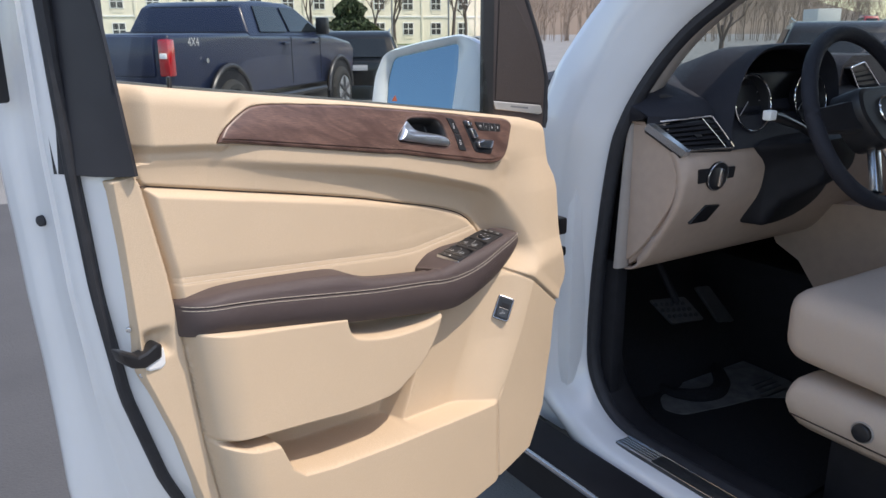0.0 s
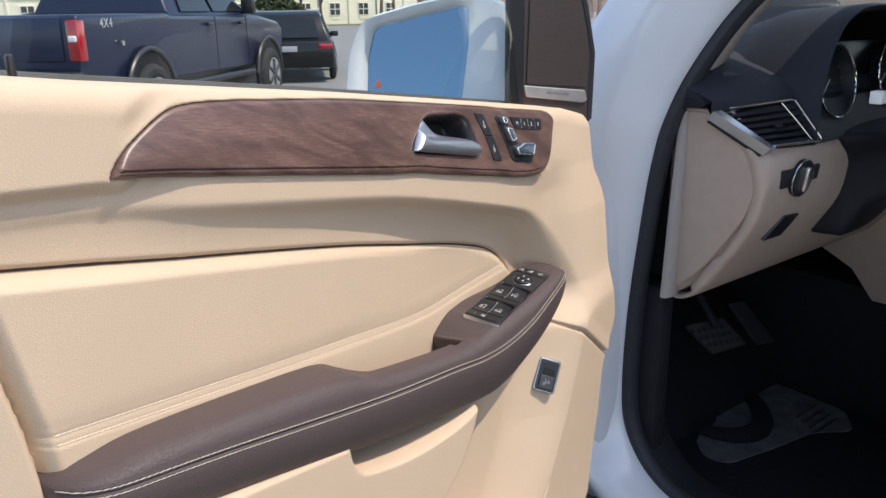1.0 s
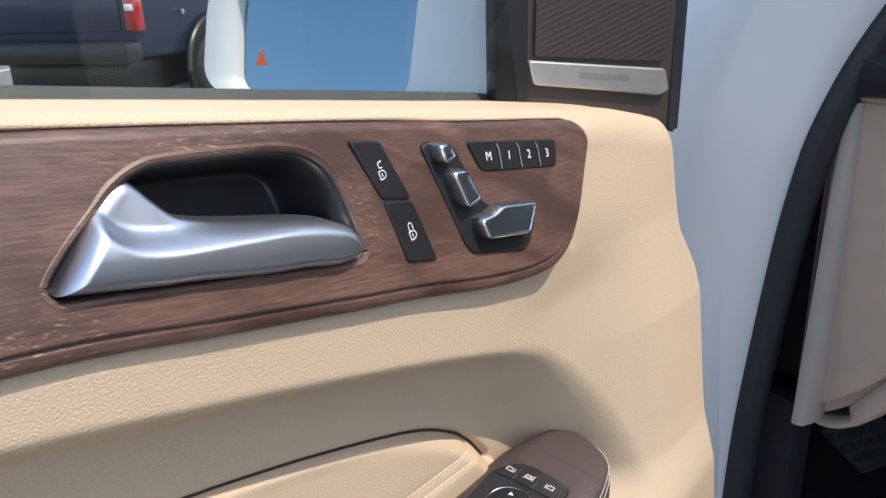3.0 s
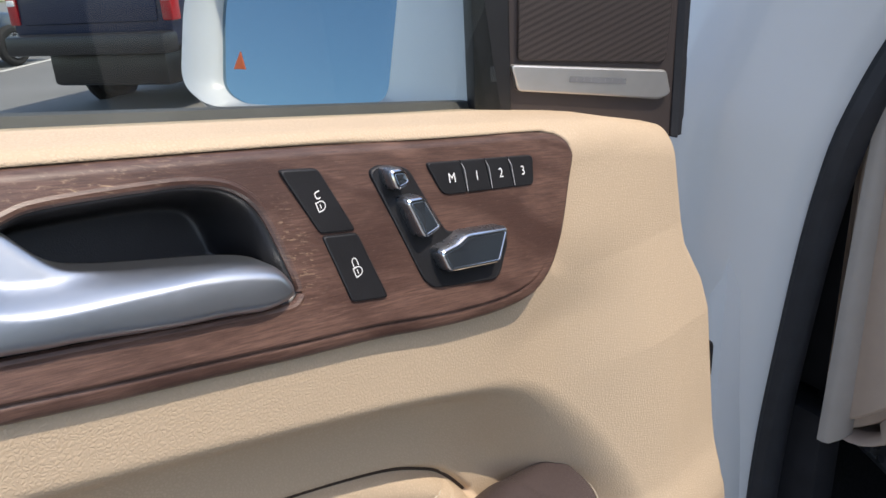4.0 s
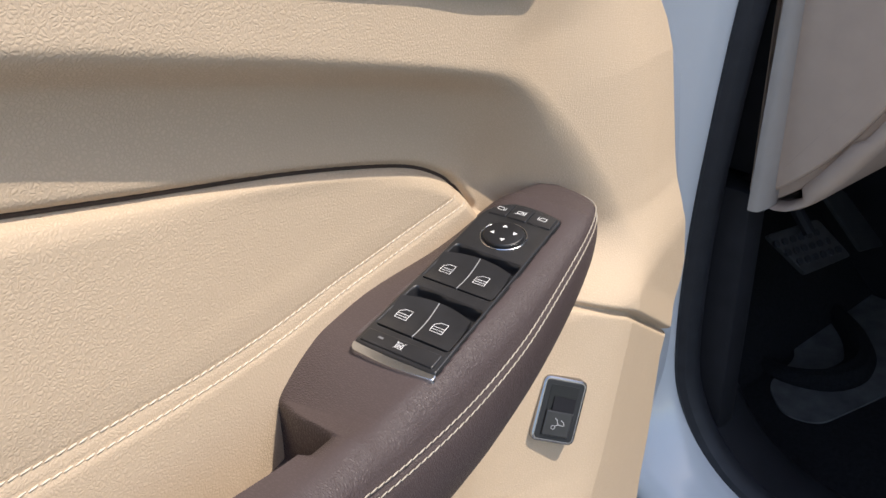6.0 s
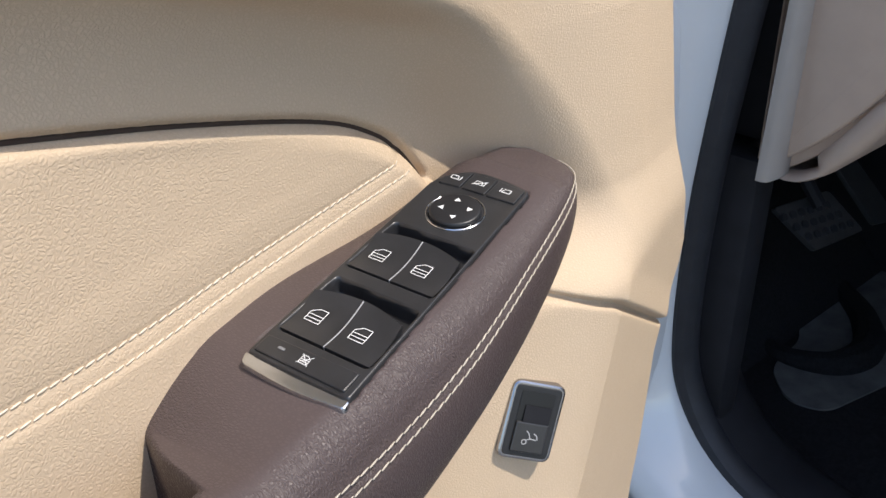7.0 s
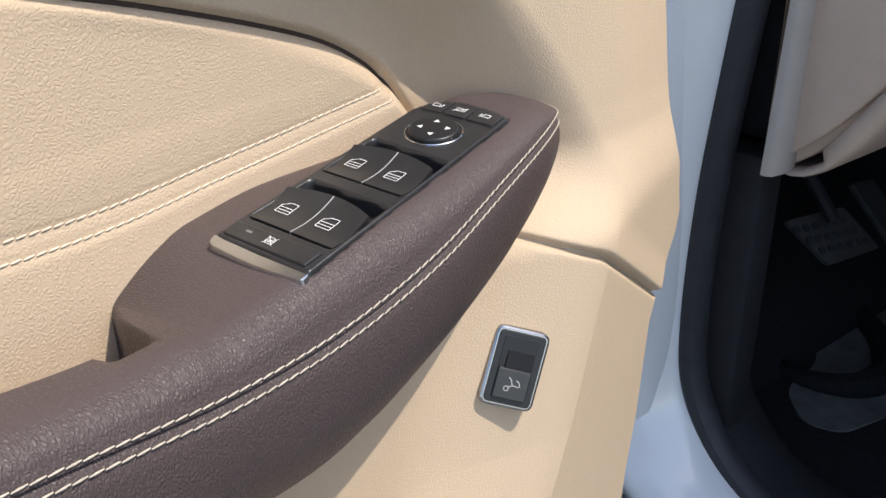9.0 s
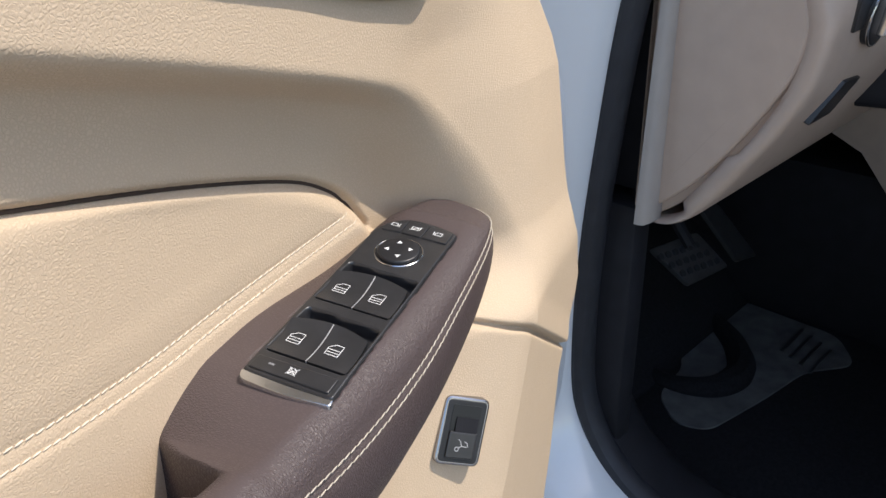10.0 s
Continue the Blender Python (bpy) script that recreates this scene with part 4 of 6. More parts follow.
def rear_face(lower):
    """The painted rear face of the door, stepped from the outer skin to the seal, and from the seal to the card."""
    rings = []
    for z in np.linspace(0.47, 1.236 if lower else 1.64, 60):
        xo, xs, xc = float(interp(z, OUTER)), float(interp(z, SEAL_X)), float(interp(z, CARD_LEFT))
        if lower:
            rings.append([(xs, 0.962, z), (xs + 0.012, 0.946, z), (xs + 0.016, 0.938, z), (xs * 0.5 + xc * 0.5 + 0.010, 0.925, z), (xc + 0.003, 0.914, z), (xc + 0.012, 0.935, z), (xc + 0.06, 0.98, z)])
        else:
            rings.append([(xo + 0.06, 1.095, z), (xo + 0.022, 1.085, z), (xo + 0.006, 1.075, z), (xo + 0.001, 1.066, z), (xo + 0.001, 1.056, z), *creased(z, xo + 0.004, xs * 0.85 + xo * 0.15 - 0.006), (xs - 0.010, 0.962, z), (xs - 0.003, 0.955, z), (xs + 0.012, 0.962, z)])
    return loft(rings, caps=False, closed_ring=False)


part("rear_face", rear_face(False), PAINT, door, "white painted rear edge of the door", angle=60)
part("rear_flange", rear_face(True), PAINT, door, "white painted inner flange", angle=60)
part("door_skin", box((0.48, 1.06, 0.46), (1.38, 1.09, 1.15), 0.01), PAINT, door, "white painted outer door skin")
part("inner_shell", box((0.62, 0.955, 0.52), (1.33, 1.02, 1.12), 0.005), PAINT, door, "white inner door shell")
seal_pts = [(float(interp(z, SEAL_X)) + 0.0025, 0.952, z) for z in np.linspace(0.50, 1.46, 40)]
part("door_seal", tube(seal_pts, 0.0085, 10), RUBBER, door, "black rubber door seal")
bs_ = look((0.434, 1.012, 1.167), (0.2, 0.93, 1.167))
part("bump_stop", cyl(0.007, 0.006, 20, bs_ @ Matrix.Rotation(math.pi, 4, "X"), bevel=0.002), RUBBER, door, "black rubber bump stop")
# latch
LATCH = rounded([(0.452, 1.017), (0.460, 1.014), (0.478, 1.003), (0.488, 1.005), (0.503, 1.013), (0.511, 1.008), (0.509, 0.991), (0.486, 0.983), (0.470, 0.988), (0.456, 1.000)], 0.003, 3)
part("latch_plate", plate(rounded([(0.484, 0.992), (0.514, 1.004), (0.516, 0.980), (0.508, 0.974), (0.490, 0.976)], 0.004, 3), -0.014, 0.0025, 0.003, on_door(0.900)), PAINT, door, "white painted latch surround")
part("latch", plate(LATCH, -0.012, 0.006, 0.004, on_door(0.900)), BLACK, door, "glossy black door latch")
for zz, xx in ((1.032, 0.481), (0.966, 0.491)):
    part("screw", cyl(0.0036, 0.004, 12, look((xx, 0.919, zz), (xx - 0.1, 0.75, zz)) @ Matrix.Rotation(math.pi, 4, "X"), bevel=0.001), SATIN, door, "grey screw")


def upright():
    """The black window frame at the door's rear, from the belt up."""
    rings = []
    for z in np.linspace(1.2285, 1.62, 24):
        k = (z - 1.228)
        x0, x1 = 0.452 + 0.01 * k, 0.500 - 0.12 * k
        rings.append([(x0 - 0.012, 0.975, z), (x0, 0.945, z), (x0 + 0.012, 0.916, z), (x0 + 0.030, 0.894, z), (x1 - 0.006, 0.882, z), (x1, 0.886, z), (x1, 0.955, z), (x1 - 0.02, 0.985, z)])
    return loft(rings)


part("window_frame", upright(), FRAME_GREY, door, "dark grey window frame upright")
part("pillar_cover", box((0.390, 1.010, 1.312), (0.4185, 1.022, 1.64), 0.004), BLACK, door, "black outer pillar cover")
part("frame_channel", loft([[(0.437, 0.967, z), (0.449, 0.944, z), (0.456, 0.948, z), (0.446, 0.972, z)] for z in np.linspace(1.23, 1.62, 6)]), RUBBER, door, "black window channel")

# window pane, raised, behind the belt
def pane():
    bm = bmesh.new()
    prof = [(0.50, 1.26), (1.30, 1.16), (1.262, 1.30), (1.20, 1.42), (1.10, 1.54), (0.95, 1.62), (0.50, 1.64)]
    for y in (0.950, 0.954):
        bm.faces.new([bm.verts.new((x, y + (z - 1.25) * 0.06, z)) for x, z in prof])
    return bm


glass = part("window_pane", pane(), PANE, door, "clear side window pane, closed", smooth=False)
glass.visible_shadow = False
strip = [(x, 0.947, float(interp(x, BELT)) - 0.006) for x in np.linspace(0.50, 1.29, 30)]
part("belt_seal", tube(strip, 0.005, 8), RUBBER, door, "black belt seal")
# grey strip stands for the card's reflection low in the glass
part("belt_band", tube([(x, 0.972, float(interp(x, BELT)) - 0.003) for x in np.linspace(0.50, 1.27, 30)], 0.008, 8), BANDGREY, door, "grey strip added for the band reflected in the glass")
part("glass_guide", box((0.583, 0.943, 1.312), (0.588, 0.950, 1.337), 0.002), BLACK, door, "black clip at the window")

# sail panel with its loudspeaker, leaning in towards the hinge
SAILM = Matrix.Translation((1.262, 0.950, 0)) @ Matrix.Rotation(radians(-27), 4, "Z") @ FLAT
SAIL = rounded([(-0.012, 1.205), (0.02, 1.202), (0.075, 1.192), (0.105, 1.187), (0.116, 1.192), (0.118, 1.30), (0.104, 1.36), (0.07, 1.45), (0.012, 1.54), (-0.012, 1.54)], [0.003, 0.01, 0.02, 0.01, 0.003, 0.02, 0.04, 0.05, 0.01, 0.003], 4)
sail = part("sail_panel", plate(SAIL, -0.02, 0.0, 0.003, SAILM), SAILBROWN, door, "dark brown sail panel with loudspeaker grille")
part("sail_channel", plate(rounded([(-0.020, 1.20), (0.003, 1.20), (0.003, 1.54), (-0.020, 1.54)], 0.002), -0.01, 0.003, 0.001, SAILM), BLACK, sail, "black channel beside the glass")
GR = rounded([(0.008, 1.262), (0.108, 1.252), (0.112, 1.30), (0.098, 1.352), (0.056, 1.43), (0.015, 1.49)], [0.003, 0.006, 0.03, 0.03, 0.02, 0.01], 4)
part("speaker_grille", plate(GR, -0.002, 0.0025, 0.001, SAILM), GRILLE, sail, "perforated brown loudspeaker grille")
badge = part("sail_badge", plate(rounded([(0.003, 1.2605), (0.108, 1.2480), (0.112, 1.233), (0.104, 1.230), (0.056, 1.2375), (0.007, 1.2445)], 0.003), -0.002, 0.0035, 0.0012, SAILM), BADGE, sail, "brushed silver loudspeaker badge with worn bars")
for i in range(8):
    print_lines("bar", [[(0.042 + i * 0.0048, 1.2485 - i * 0.0006), (0.0440 + i * 0.0048, 1.2482 - i * 0.0006)]], 0.0034, SAILM @ Matrix.Translation((0, 0, 0.0038)), badge, BARGREY)
part("sail_edge", tube([SAILM @ Vector((a, b_, -0.004)) for a, b_ in ((0.119, 1.205), (0.121, 1.30), (0.106, 1.362), (0.070, 1.455), (0.01, 1.55))], 0.006, 8), RUBBER, door, "black rubber edge of the sail panel")
part("hinge_rubber", tube([SAILM @ Vector((a, b_, -0.012)) for a, b_ in ((0.122, 1.202), (0.126, 1.215), (0.126, 1.252), (0.122, 1.266))], 0.006, 10), RUBBER, door, "black rubber corner seal")

# outer mirror: its own frame, glass facing back along the door
MM = Matrix.Translation((1.236, 1.133, 1.284)) @ Matrix.Rotation(radians(14), 4, "Z") @ Matrix.Rotation(radians(14), 4, "Y")
# in that frame: -x is the way the glass looks, +y is outward, z up
MPOLY = [(-0.175, -0.058), (-0.03, -0.066), (0.060, -0.068), (0.093, -0.050), (0.092, 0.015), (0.074, 0.068), (-0.014, 0.090), (-0.105, 0.106), (-0.165, 0.080)]
MGLASS = [(-0.094, -0.052), (-0.03, -0.0585), (0.040, -0.058), (0.060, -0.048), (0.063, 0.010), (0.055, 0.056), (-0.014, 0.071), (-0.094, 0.088), (-0.098, 0.040)]


def mirror_shell():
    outer = rounded(MPOLY, 0.022, 5)
    inner = rounded(MGLASS, 0.012, 5)
    cen = np.mean(outer, axis=0)
    mid = 0.5 * (np.array(inner) + np.array(outer))
    rings = [[(0.012, y, z) for y, z in inner], [(0.001, y, z) for y, z in inner], [(-0.012, y, z) for y, z in mid], [(-0.013, y, z) for y, z in shrink(outer, 0.006)], [(-0.002, y, z) for y, z in outer]]
    for k, s in ((0.03, 1.02), (0.055, 0.97), (0.078, 0.86), (0.095, 0.66), (0.104, 0.35)):
        rings.append([(k, cen[0] + (y - cen[0]) * s, cen[1] + (z - cen[1]) * s) for y, z in outer])
    bm = loft(rings)
    bmesh.ops.transform(bm, matrix=MM, verts=bm.verts)
    return bm


mirror = part("mirror_housing", mirror_shell(), PAINT, door, "white door mirror housing", angle=60)
TOY = Matrix(((0, 0, -1, 0), (1, 0, 0, 0), (0, 1, 0, 0), (0, 0, 0, 1)))
part("mirror_glass", plate(shrink(rounded(MGLASS, 0.012, 5), -0.001), -0.012, -0.004, 0.001, MM @ TOY), MIRROR, mirror, "blue-tinted mirror glass reflecting the sky", smooth=False)
part("warning_mark", plate(np.array([(0.037, -0.033), (0.049, -0.033), (0.043, -0.020)]), -0.0045, -0.0035, 0.0001, MM @ TOY), AMBER, mirror, "small amber warning mark", smooth=False)
part("mirror_foot", box((1.24, 0.95, 1.19), (1.33, 1.05, 1.215), 0.01), BLACK, door, "black mirror foot")

# ---- the car round the opening ----
CAR = pose(1.557, 0.788, 0, 0, 0, -16.3)
car = thing("car_body", "white car body with open driver side and black sill cover", "car", m=CAR)
APERTURE = smooth_line([(-1.35, 1.70), (-0.65, 1.70), (-0.42, 1.672), (-0.24, 1.59), (-0.068, 1.450), (-0.010, 1.398), (0.036, 1.336), (0.076, 1.254), (0.098, 1.186), (0.121, 1.08), (0.138, 0.942), (0.151, 0.795), (0.153, 0.646), (0.139, 0.562), (0.088, 0.490), (0.01, 0.455), (-0.15, 0.447), (-0.6, 0.447), (-1.35, 0.447)], 110)


def inward(z):
    """How far the car's side leans in above the belt."""
    return 0.22 * (max(0.0, z - 1.15) / 0.55) ** 1.3


def aperture_normals():
    d = np.gradient(APERTURE, axis=0)
    n = np.c_[-d[:, 1], d[:, 0]]
    return n / np.linalg.norm(n, axis=1, keepdims=True)


AN = aperture_normals()


def body_ring():
    rings = []
    for (y, z), (ny, nz) in zip(APERTURE, AN):
        wide = float(interp(z, [(0.3, 0.03), (0.46, 0.03), (0.56, 0.09), (1.1, 0.14), (1.25, 0.13), (1.45, 0.105), (1.7, 0.09)]))
        sill = float(step(0.56, 0.46, z))
        prof = [(0.062, 0.004), (0.05, 0.0), (0.03, 0.006), (0.014, 0.014), (0.0, 0.028), (-0.016, 0.040), (-0.028, 0.05 + 0.012 * (1 - sill)), (-0.038, 0.07 * (1 - sill) + 0.045 * sill), (-0.048, wide + 0.02), (-0.040, wide + 0.045), (0.0, wide + 0.06)]
        if sill > 0:
            low = [(0.062, 0.004), (0.05, 0.0), (0.03, -0.004), (0.014, -0.008), (0.0, -0.006), (-0.018, -0.003), (-0.035, 0.0), (-0.052, 0.008), (-0.06, 0.03), (-0.05, 0.06), (0.0, 0.09)]
            prof = [(a[0] * (1 - sill) + b[0] * sill, a[1] * (1 - sill) + b[1] * sill) for a, b in zip(prof, low)]
        rings.append([(x + inward(z), y + ny * o, z + nz * o) for x, o in prof])
    return loft(rings, caps=False, closed_ring=False)


part("door_frame", body_ring(), PAINT, car, "white painted door frame and pillar", angle=60)
seal_ring = []
for (y, z), (ny, nz) in zip(APERTURE, AN):
    seal_ring.append([(0.054 + inward(z) + r * math.cos(a) * 1.2, y + ny * (-0.002 + r * math.sin(a)), z + nz * (-0.002 + r * math.sin(a))) for a, r in ((t, 0.016) for t in np.linspace(0, 2 * math.pi, 10, endpoint=False))])
part("opening_seal", loft(seal_ring), RUBBER, car, "black rubber opening seal")
part("rocker_cover", box((-0.185, -1.4, 0.33), (-0.062, 0.30, 0.441), 0.012, 3), MATT, car, "black plastic rocker cover")
part("rocker_strip", box((-0.19, -1.4, 0.425), (-0.176, 0.28, 0.438), 0.004), SATIN, car, "silver strip on the rocker")
cover_ring = []
for (y, z), (ny, nz) in zip(APERTURE, AN):
    if z < 0.86:
        cover_ring.append([(x, y + ny * o, z + nz * o) for x, o in ((0.060, 0.012), (0.060, -0.004), (0.068, -0.008), (0.10, -0.010), (0.14, -0.004), (0.165, 0.012), (0.18, 0.06), (0.12, 0.06))])
part("sill_inner", loft(cover_ring), MATT, car, "wide black inner sill cover", angle=50)
scuff = part("scuff_plate", box((-0.014, -0.62, 0.448), (0.032, -0.006, 0.4605), 0.004), PEDALGREY, car, "brushed steel scuff plate with ribs and lettering as plain bars")
for i in range(5):
    part("rib", box((-0.010 + i * 0.0085, -0.115, 0.4600), (-0.0055 + i * 0.0085, -0.012, 0.4620), 0.0008, 1), SATIN, scuff)
for e_ in (-0.0135, 0.0295):
    part("edge_line", box((e_, -0.62, 0.4600), (e_ + 0.002, -0.008, 0.4616), 0.0005, 1), CHROME, scuff)
for i in range(12):
    part("letter_bar", box((0.002, -0.155 - i * 0.036, 0.4600), (0.016, -0.133 - i * 0.036, 0.4610), 0.0004, 1), RIMDARK, scuff)
part("roof", loft([[(x, -2.66, 1.685 - d), (x, -0.42, 1.695 - d), (x, -0.20, 1.625 - d), (x, -0.19, 1.645 - d), (x, -0.42, 1.755 - d), (x, -2.4, 1.765 - d), (x, -2.70, 1.72 - d)] for x, d in ((0.20, 0.045), (0.27, 0.012), (0.5, 0.0), (1.18, 0.0), (1.41, 0.012), (1.48, 0.045))]), PAINT, car, "white roof")
part("headliner", box((0.30, -2.6, 1.665), (1.38, -0.44, 1.68)), PLASTIC_BEIGE, car, "beige headliner")
part("far_side", box((1.55, -0.9, 0.36), (1.60, 0.4, 1.10)), PLASTIC_BEIGE, car, "beige far side wall")


def car_flank(x0, lean, y0, y1, z0, z1):
    """A flank of the body that leans in above the belt."""
    rings = []
    for y in (y0, y1):
        outer = [(x0, y, z0), (x0 - 0.02 * lean, y, 0.75), (x0, y, 1.12), (x0 + 0.07 * lean, y, min(z1, 1.35)), (x0 + 0.20 * lean, y, z1)]
        rings.append(outer + [(x + 0.06 * lean, y_, z) for x, y_, z in outer[::-1]])
    return loft(rings)


part("rear_flank", car_flank(0.03, 1, -2.75, -1.36, 0.34, 1.70), PAINT, car, "white closed rear door and flank", angle=50)
part("far_flank", car_flank(1.66, -1, -2.75, -0.60, 0.34, 1.70), PAINT, car, "white far flank", angle=50)
part("far_door", car_flank(1.66, -1, -0.60, 0.50, 0.34, 1.12), PAINT, car, "white far front door", angle=50)
for y0, y1, sx, sl in ((-2.55, -2.05, 0.03, 1), (-1.95, -1.45, 0.03, 1), (-2.55, -2.05, 1.66, -1), (-1.95, -1.45, 1.66, -1), (-1.35, -0.70, 1.66, -1)):
    part("side_window", loft([[(sx + sl * (k - 0.006), y, z) for k, z in ((0.006, 1.16), (0.066, 1.34), (0.166, 1.58))] + [(sx + sl * (k + 0.010), y, z) for k, z in ((0.166, 1.58), (0.066, 1.34), (0.006, 1.16))] for y in (y0, y1)]), TINTED, car, "dark tinted side window", smooth=False)
part("rear_wall", loft([[(x, -2.80, 0.34), (x, -2.86, 0.75), (x, -2.82, 1.12), (x, -2.66, 1.70), (x, -2.58, 1.70), (x, -2.74, 1.10), (x, -2.74, 0.34)] for x in (0.05, 1.64)]), PAINT, car, "white tailgate", angle=50)
part("rear_window", loft([[(x, -2.825, 1.16), (x, -2.69, 1.62), (x, -2.68, 1.62), (x, -2.815, 1.16)] for x in (0.25, 1.44)]), TINTED, car, "dark rear window", smooth=False)
for x in (0.06, 1.53):
    part("tail_lamp", box((x, -2.88, 0.92), (x + 0.11, -2.78, 1.10), 0.02), TAIL, car, "red tail lamp")
part("front_flank", loft([[(x, 0.56, 0.34), (x, 0.56, 1.12), (x, 1.55, 1.02), (x, 1.72, 0.72), (x, 1.70, 0.34)] for x in (0.0, 0.10)]), PAINT, car, "white front wing", angle=40)
part("far_wing", loft([[(x, 0.50, 0.34), (x, 0.50, 1.12), (x, 1.55, 1.02), (x, 1.72, 0.72), (x, 1.70, 0.34)] for x in (1.58, 1.68)]), PAINT, car, "white far front wing", angle=40)
part("front_bumper", box((0.0, 1.60, 0.28), (1.68, 1.80, 0.74), 0.06, 3), PAINT, car, "white front bumper")
for wx, sd in ((0.05, -1), (1.63, 1)):
    for wy in (1.13, -1.92):
        ring_ = [(wx, wy + 0.28 * math.cos(a), 0.37 + 0.28 * math.sin(a)) for a in np.linspace(0, 2 * math.pi, 32, endpoint=False)]
        tyre = part("wheel", tube(ring_, 0.09, 10, closed=True), TYRE, car, "black tyre with a silver rim")
        part("rim", cyl(0.23, 0.05, 28, Matrix.Translation((wx + sd * 0.03, wy, 0.37)) @ Matrix.Rotation(radians(90 * sd), 4, "Y"), bevel=0.01), SATIN, tyre)
        part("wheel_well", cyl(0.43, 0.02, 32, Matrix.Translation((0.03 - 0.05 if sd < 0 else 1.66 + 0.03, wy, 0.40)) @ Matrix.Rotation(radians(90 * sd), 4, "Y")), MATT, car, "dark wheel well")
part("floor_pan", box((0.10, -2.7, 0.33), (1.60, 0.5, 0.375)), CARPET, car, "black carpeted floor")
part("kick_panel", box((0.07, 0.10, 0.36), (0.11, 0.62, 0.86), 0.01), MATT, car, "black kick panel")
part("hinge_shell", box((-0.02, 0.16, 0.40), (0.07, 0.55, 1.16), 0.02), PAINT, car, "white hinge pillar")
part("toe_board", loft([[(x, 0.20, 0.375), (x, 0.44, 0.62), (x, 0.46, 1.0), (x, 0.5, 1.0), (x, 0.5, 0.36)] for x in (0.09, 1.6)]), CARPET, car, "black carpeted toe board")
part("bonnet", loft([[(x, 0.45, 1.16), (x, 0.9, 1.13), (x, 1.6, 1.02), (x, 1.7, 0.7), (x, 0.5, 0.7)] for x in (0.10, 1.58)]), PAINT, car, "white bonnet")
ws = bmesh.new()
wp = [(0.12, 0.42, 1.285), (1.5, 0.42, 1.285), (1.36, -0.20, 1.63), (0.33, -0.20, 1.63)]
ws.faces.new([ws.verts.new(p) for p in wp])
ws.faces.new([ws.verts.new((p[0], p[1] + 0.004, p[2] + 0.003)) for p in wp])
wsp = part("windscreen", ws, CLEAR, car, "clear windscreen", smooth=False)
wsp.visible_shadow = False


def pillar_trim():
    rings = []
    for y, z in APERTURE[8:44]:
        if z < 1.19:
            continue
        x = 0.062 + inward(z)
        rings.append([(x, y + 0.002, z + 0.002), (x + 0.02, y - 0.008, z - 0.006), (x + 0.050, y - 0.006, z - 0.004), (x + 0.068, y + 0.014, z + 0.010), (x + 0.05, y + 0.07, z + 0.05), (x, y + 0.05, z + 0.04)])
    return loft(rings)


part("pillar_trim", pillar_trim(), PLASTIC_GREY, car, "beige pillar trim", angle=60)

for zz, hh in ((0.965, 0.020), (0.905, 0.012)):
    part("check_strap", box((-0.14, 0.12, zz - hh), (-0.075, 0.165, zz + hh), 0.006, 2), BLACK, car, "black door check piece")

# ---- dashboard ----
dash = thing("dashboard", "black dashboard with beige lower panel, chrome vents and dials", "dashboard", m=CAR)
LOW_PROF = smooth_line([(0.085, 0.852), (0.055, 0.853), (0.02, 0.880), (-0.022, 0.940), (-0.050, 0.985), (-0.071, 1.030), (-0.080, 1.085), (-0.081, 1.120), (-0.075, 1.141)], 24)


SIDE_PROF = smooth_line([(y, z) for y, z in LOW_PROF if z < 1.09] + [(-0.070, 1.118), (-0.046, 1.150), (-0.012, 1.180), (0.03, 1.197), (0.10, 1.197)], 24)


def low_ring(x, inset):
    """The lower panel's section at x, drawn in by inset towards its middle."""
    prof, top = (SIDE_PROF, 1.197) if x > 0.085 and inset > 0 or x < 0.075 else (LOW_PROF, 1.141)
    return [(x, y + inset * (1.0 if y < 0.03 else 0.4), z + (0.1 * inset if z < 0.95 else -0.3 * inset)) for y, z in prof] + [(x, 0.10, top), (x, 0.10, 0.852)]


part("lower_panel", loft([low_ring(x, i) for x, i in ((0.090, 0.030), (0.073, 0.026), (0.067, 0.016), (0.0655, 0.008), (0.067, 0.004), (0.071, 0.001), (0.080, 0.0), (0.2, 0.0), (0.35, 0.0), (0.6, 0.0), (1.0, 0.0), (1.5, 0.0))], caps=False), PLASTIC_BEIGE, dash, "beige lower dash panel", angle=60)
CAP = smooth_line([(0.10, 1.189), (0.030, 1.192), (0.002, 1.184), (-0.025, 1.154), (-0.045, 1.115), (-0.056, 1.080), (-0.049, 1.035), (-0.018, 0.980), (0.018, 0.928), (0.050, 0.893), (0.080, 0.868), (0.10, 0.858)], 40)
SIDE = Matrix(((0, 0, -1, 0), (1, 0, 0, 0), (0, 1, 0, 0), (0, 0, 0, 1)))   # plate (a, b, height) -> -x, y, z
part("side_cap", plate(np.array(CAP), -0.10, -0.070, 0.003, SIDE), PLASTIC_BEIGE, dash, "beige side cap of the dash", angle=60)
part("cap_backing", plate(shrink(np.array(CAP), -0.010), -0.10, -0.079, 0.002, SIDE), PLASTIC_BEIGE, dash, "beige rebate behind the side cap", angle=60)
part("seal_liner", loft([[(0.043 + k * 0.020, 0.082, z), (0.046 + k * 0.020, 0.077, z), (0.060 + k * 0.014, 0.0745, z), (0.078 + k * 0.008, 0.074, z), (0.083 + k * 0.008, 0.078, z), (0.083 + k * 0.008, 0.088, z), (0.043 + k * 0.020, 0.088, z)] for z, k in ((0.853, 0.0), (0.9, 0.12), (1.0, 0.35), (1.1, 0.65), (1.19, 1.0))]), PLASTIC_GREY, dash, "grey-beige liner along the seal", angle=80)


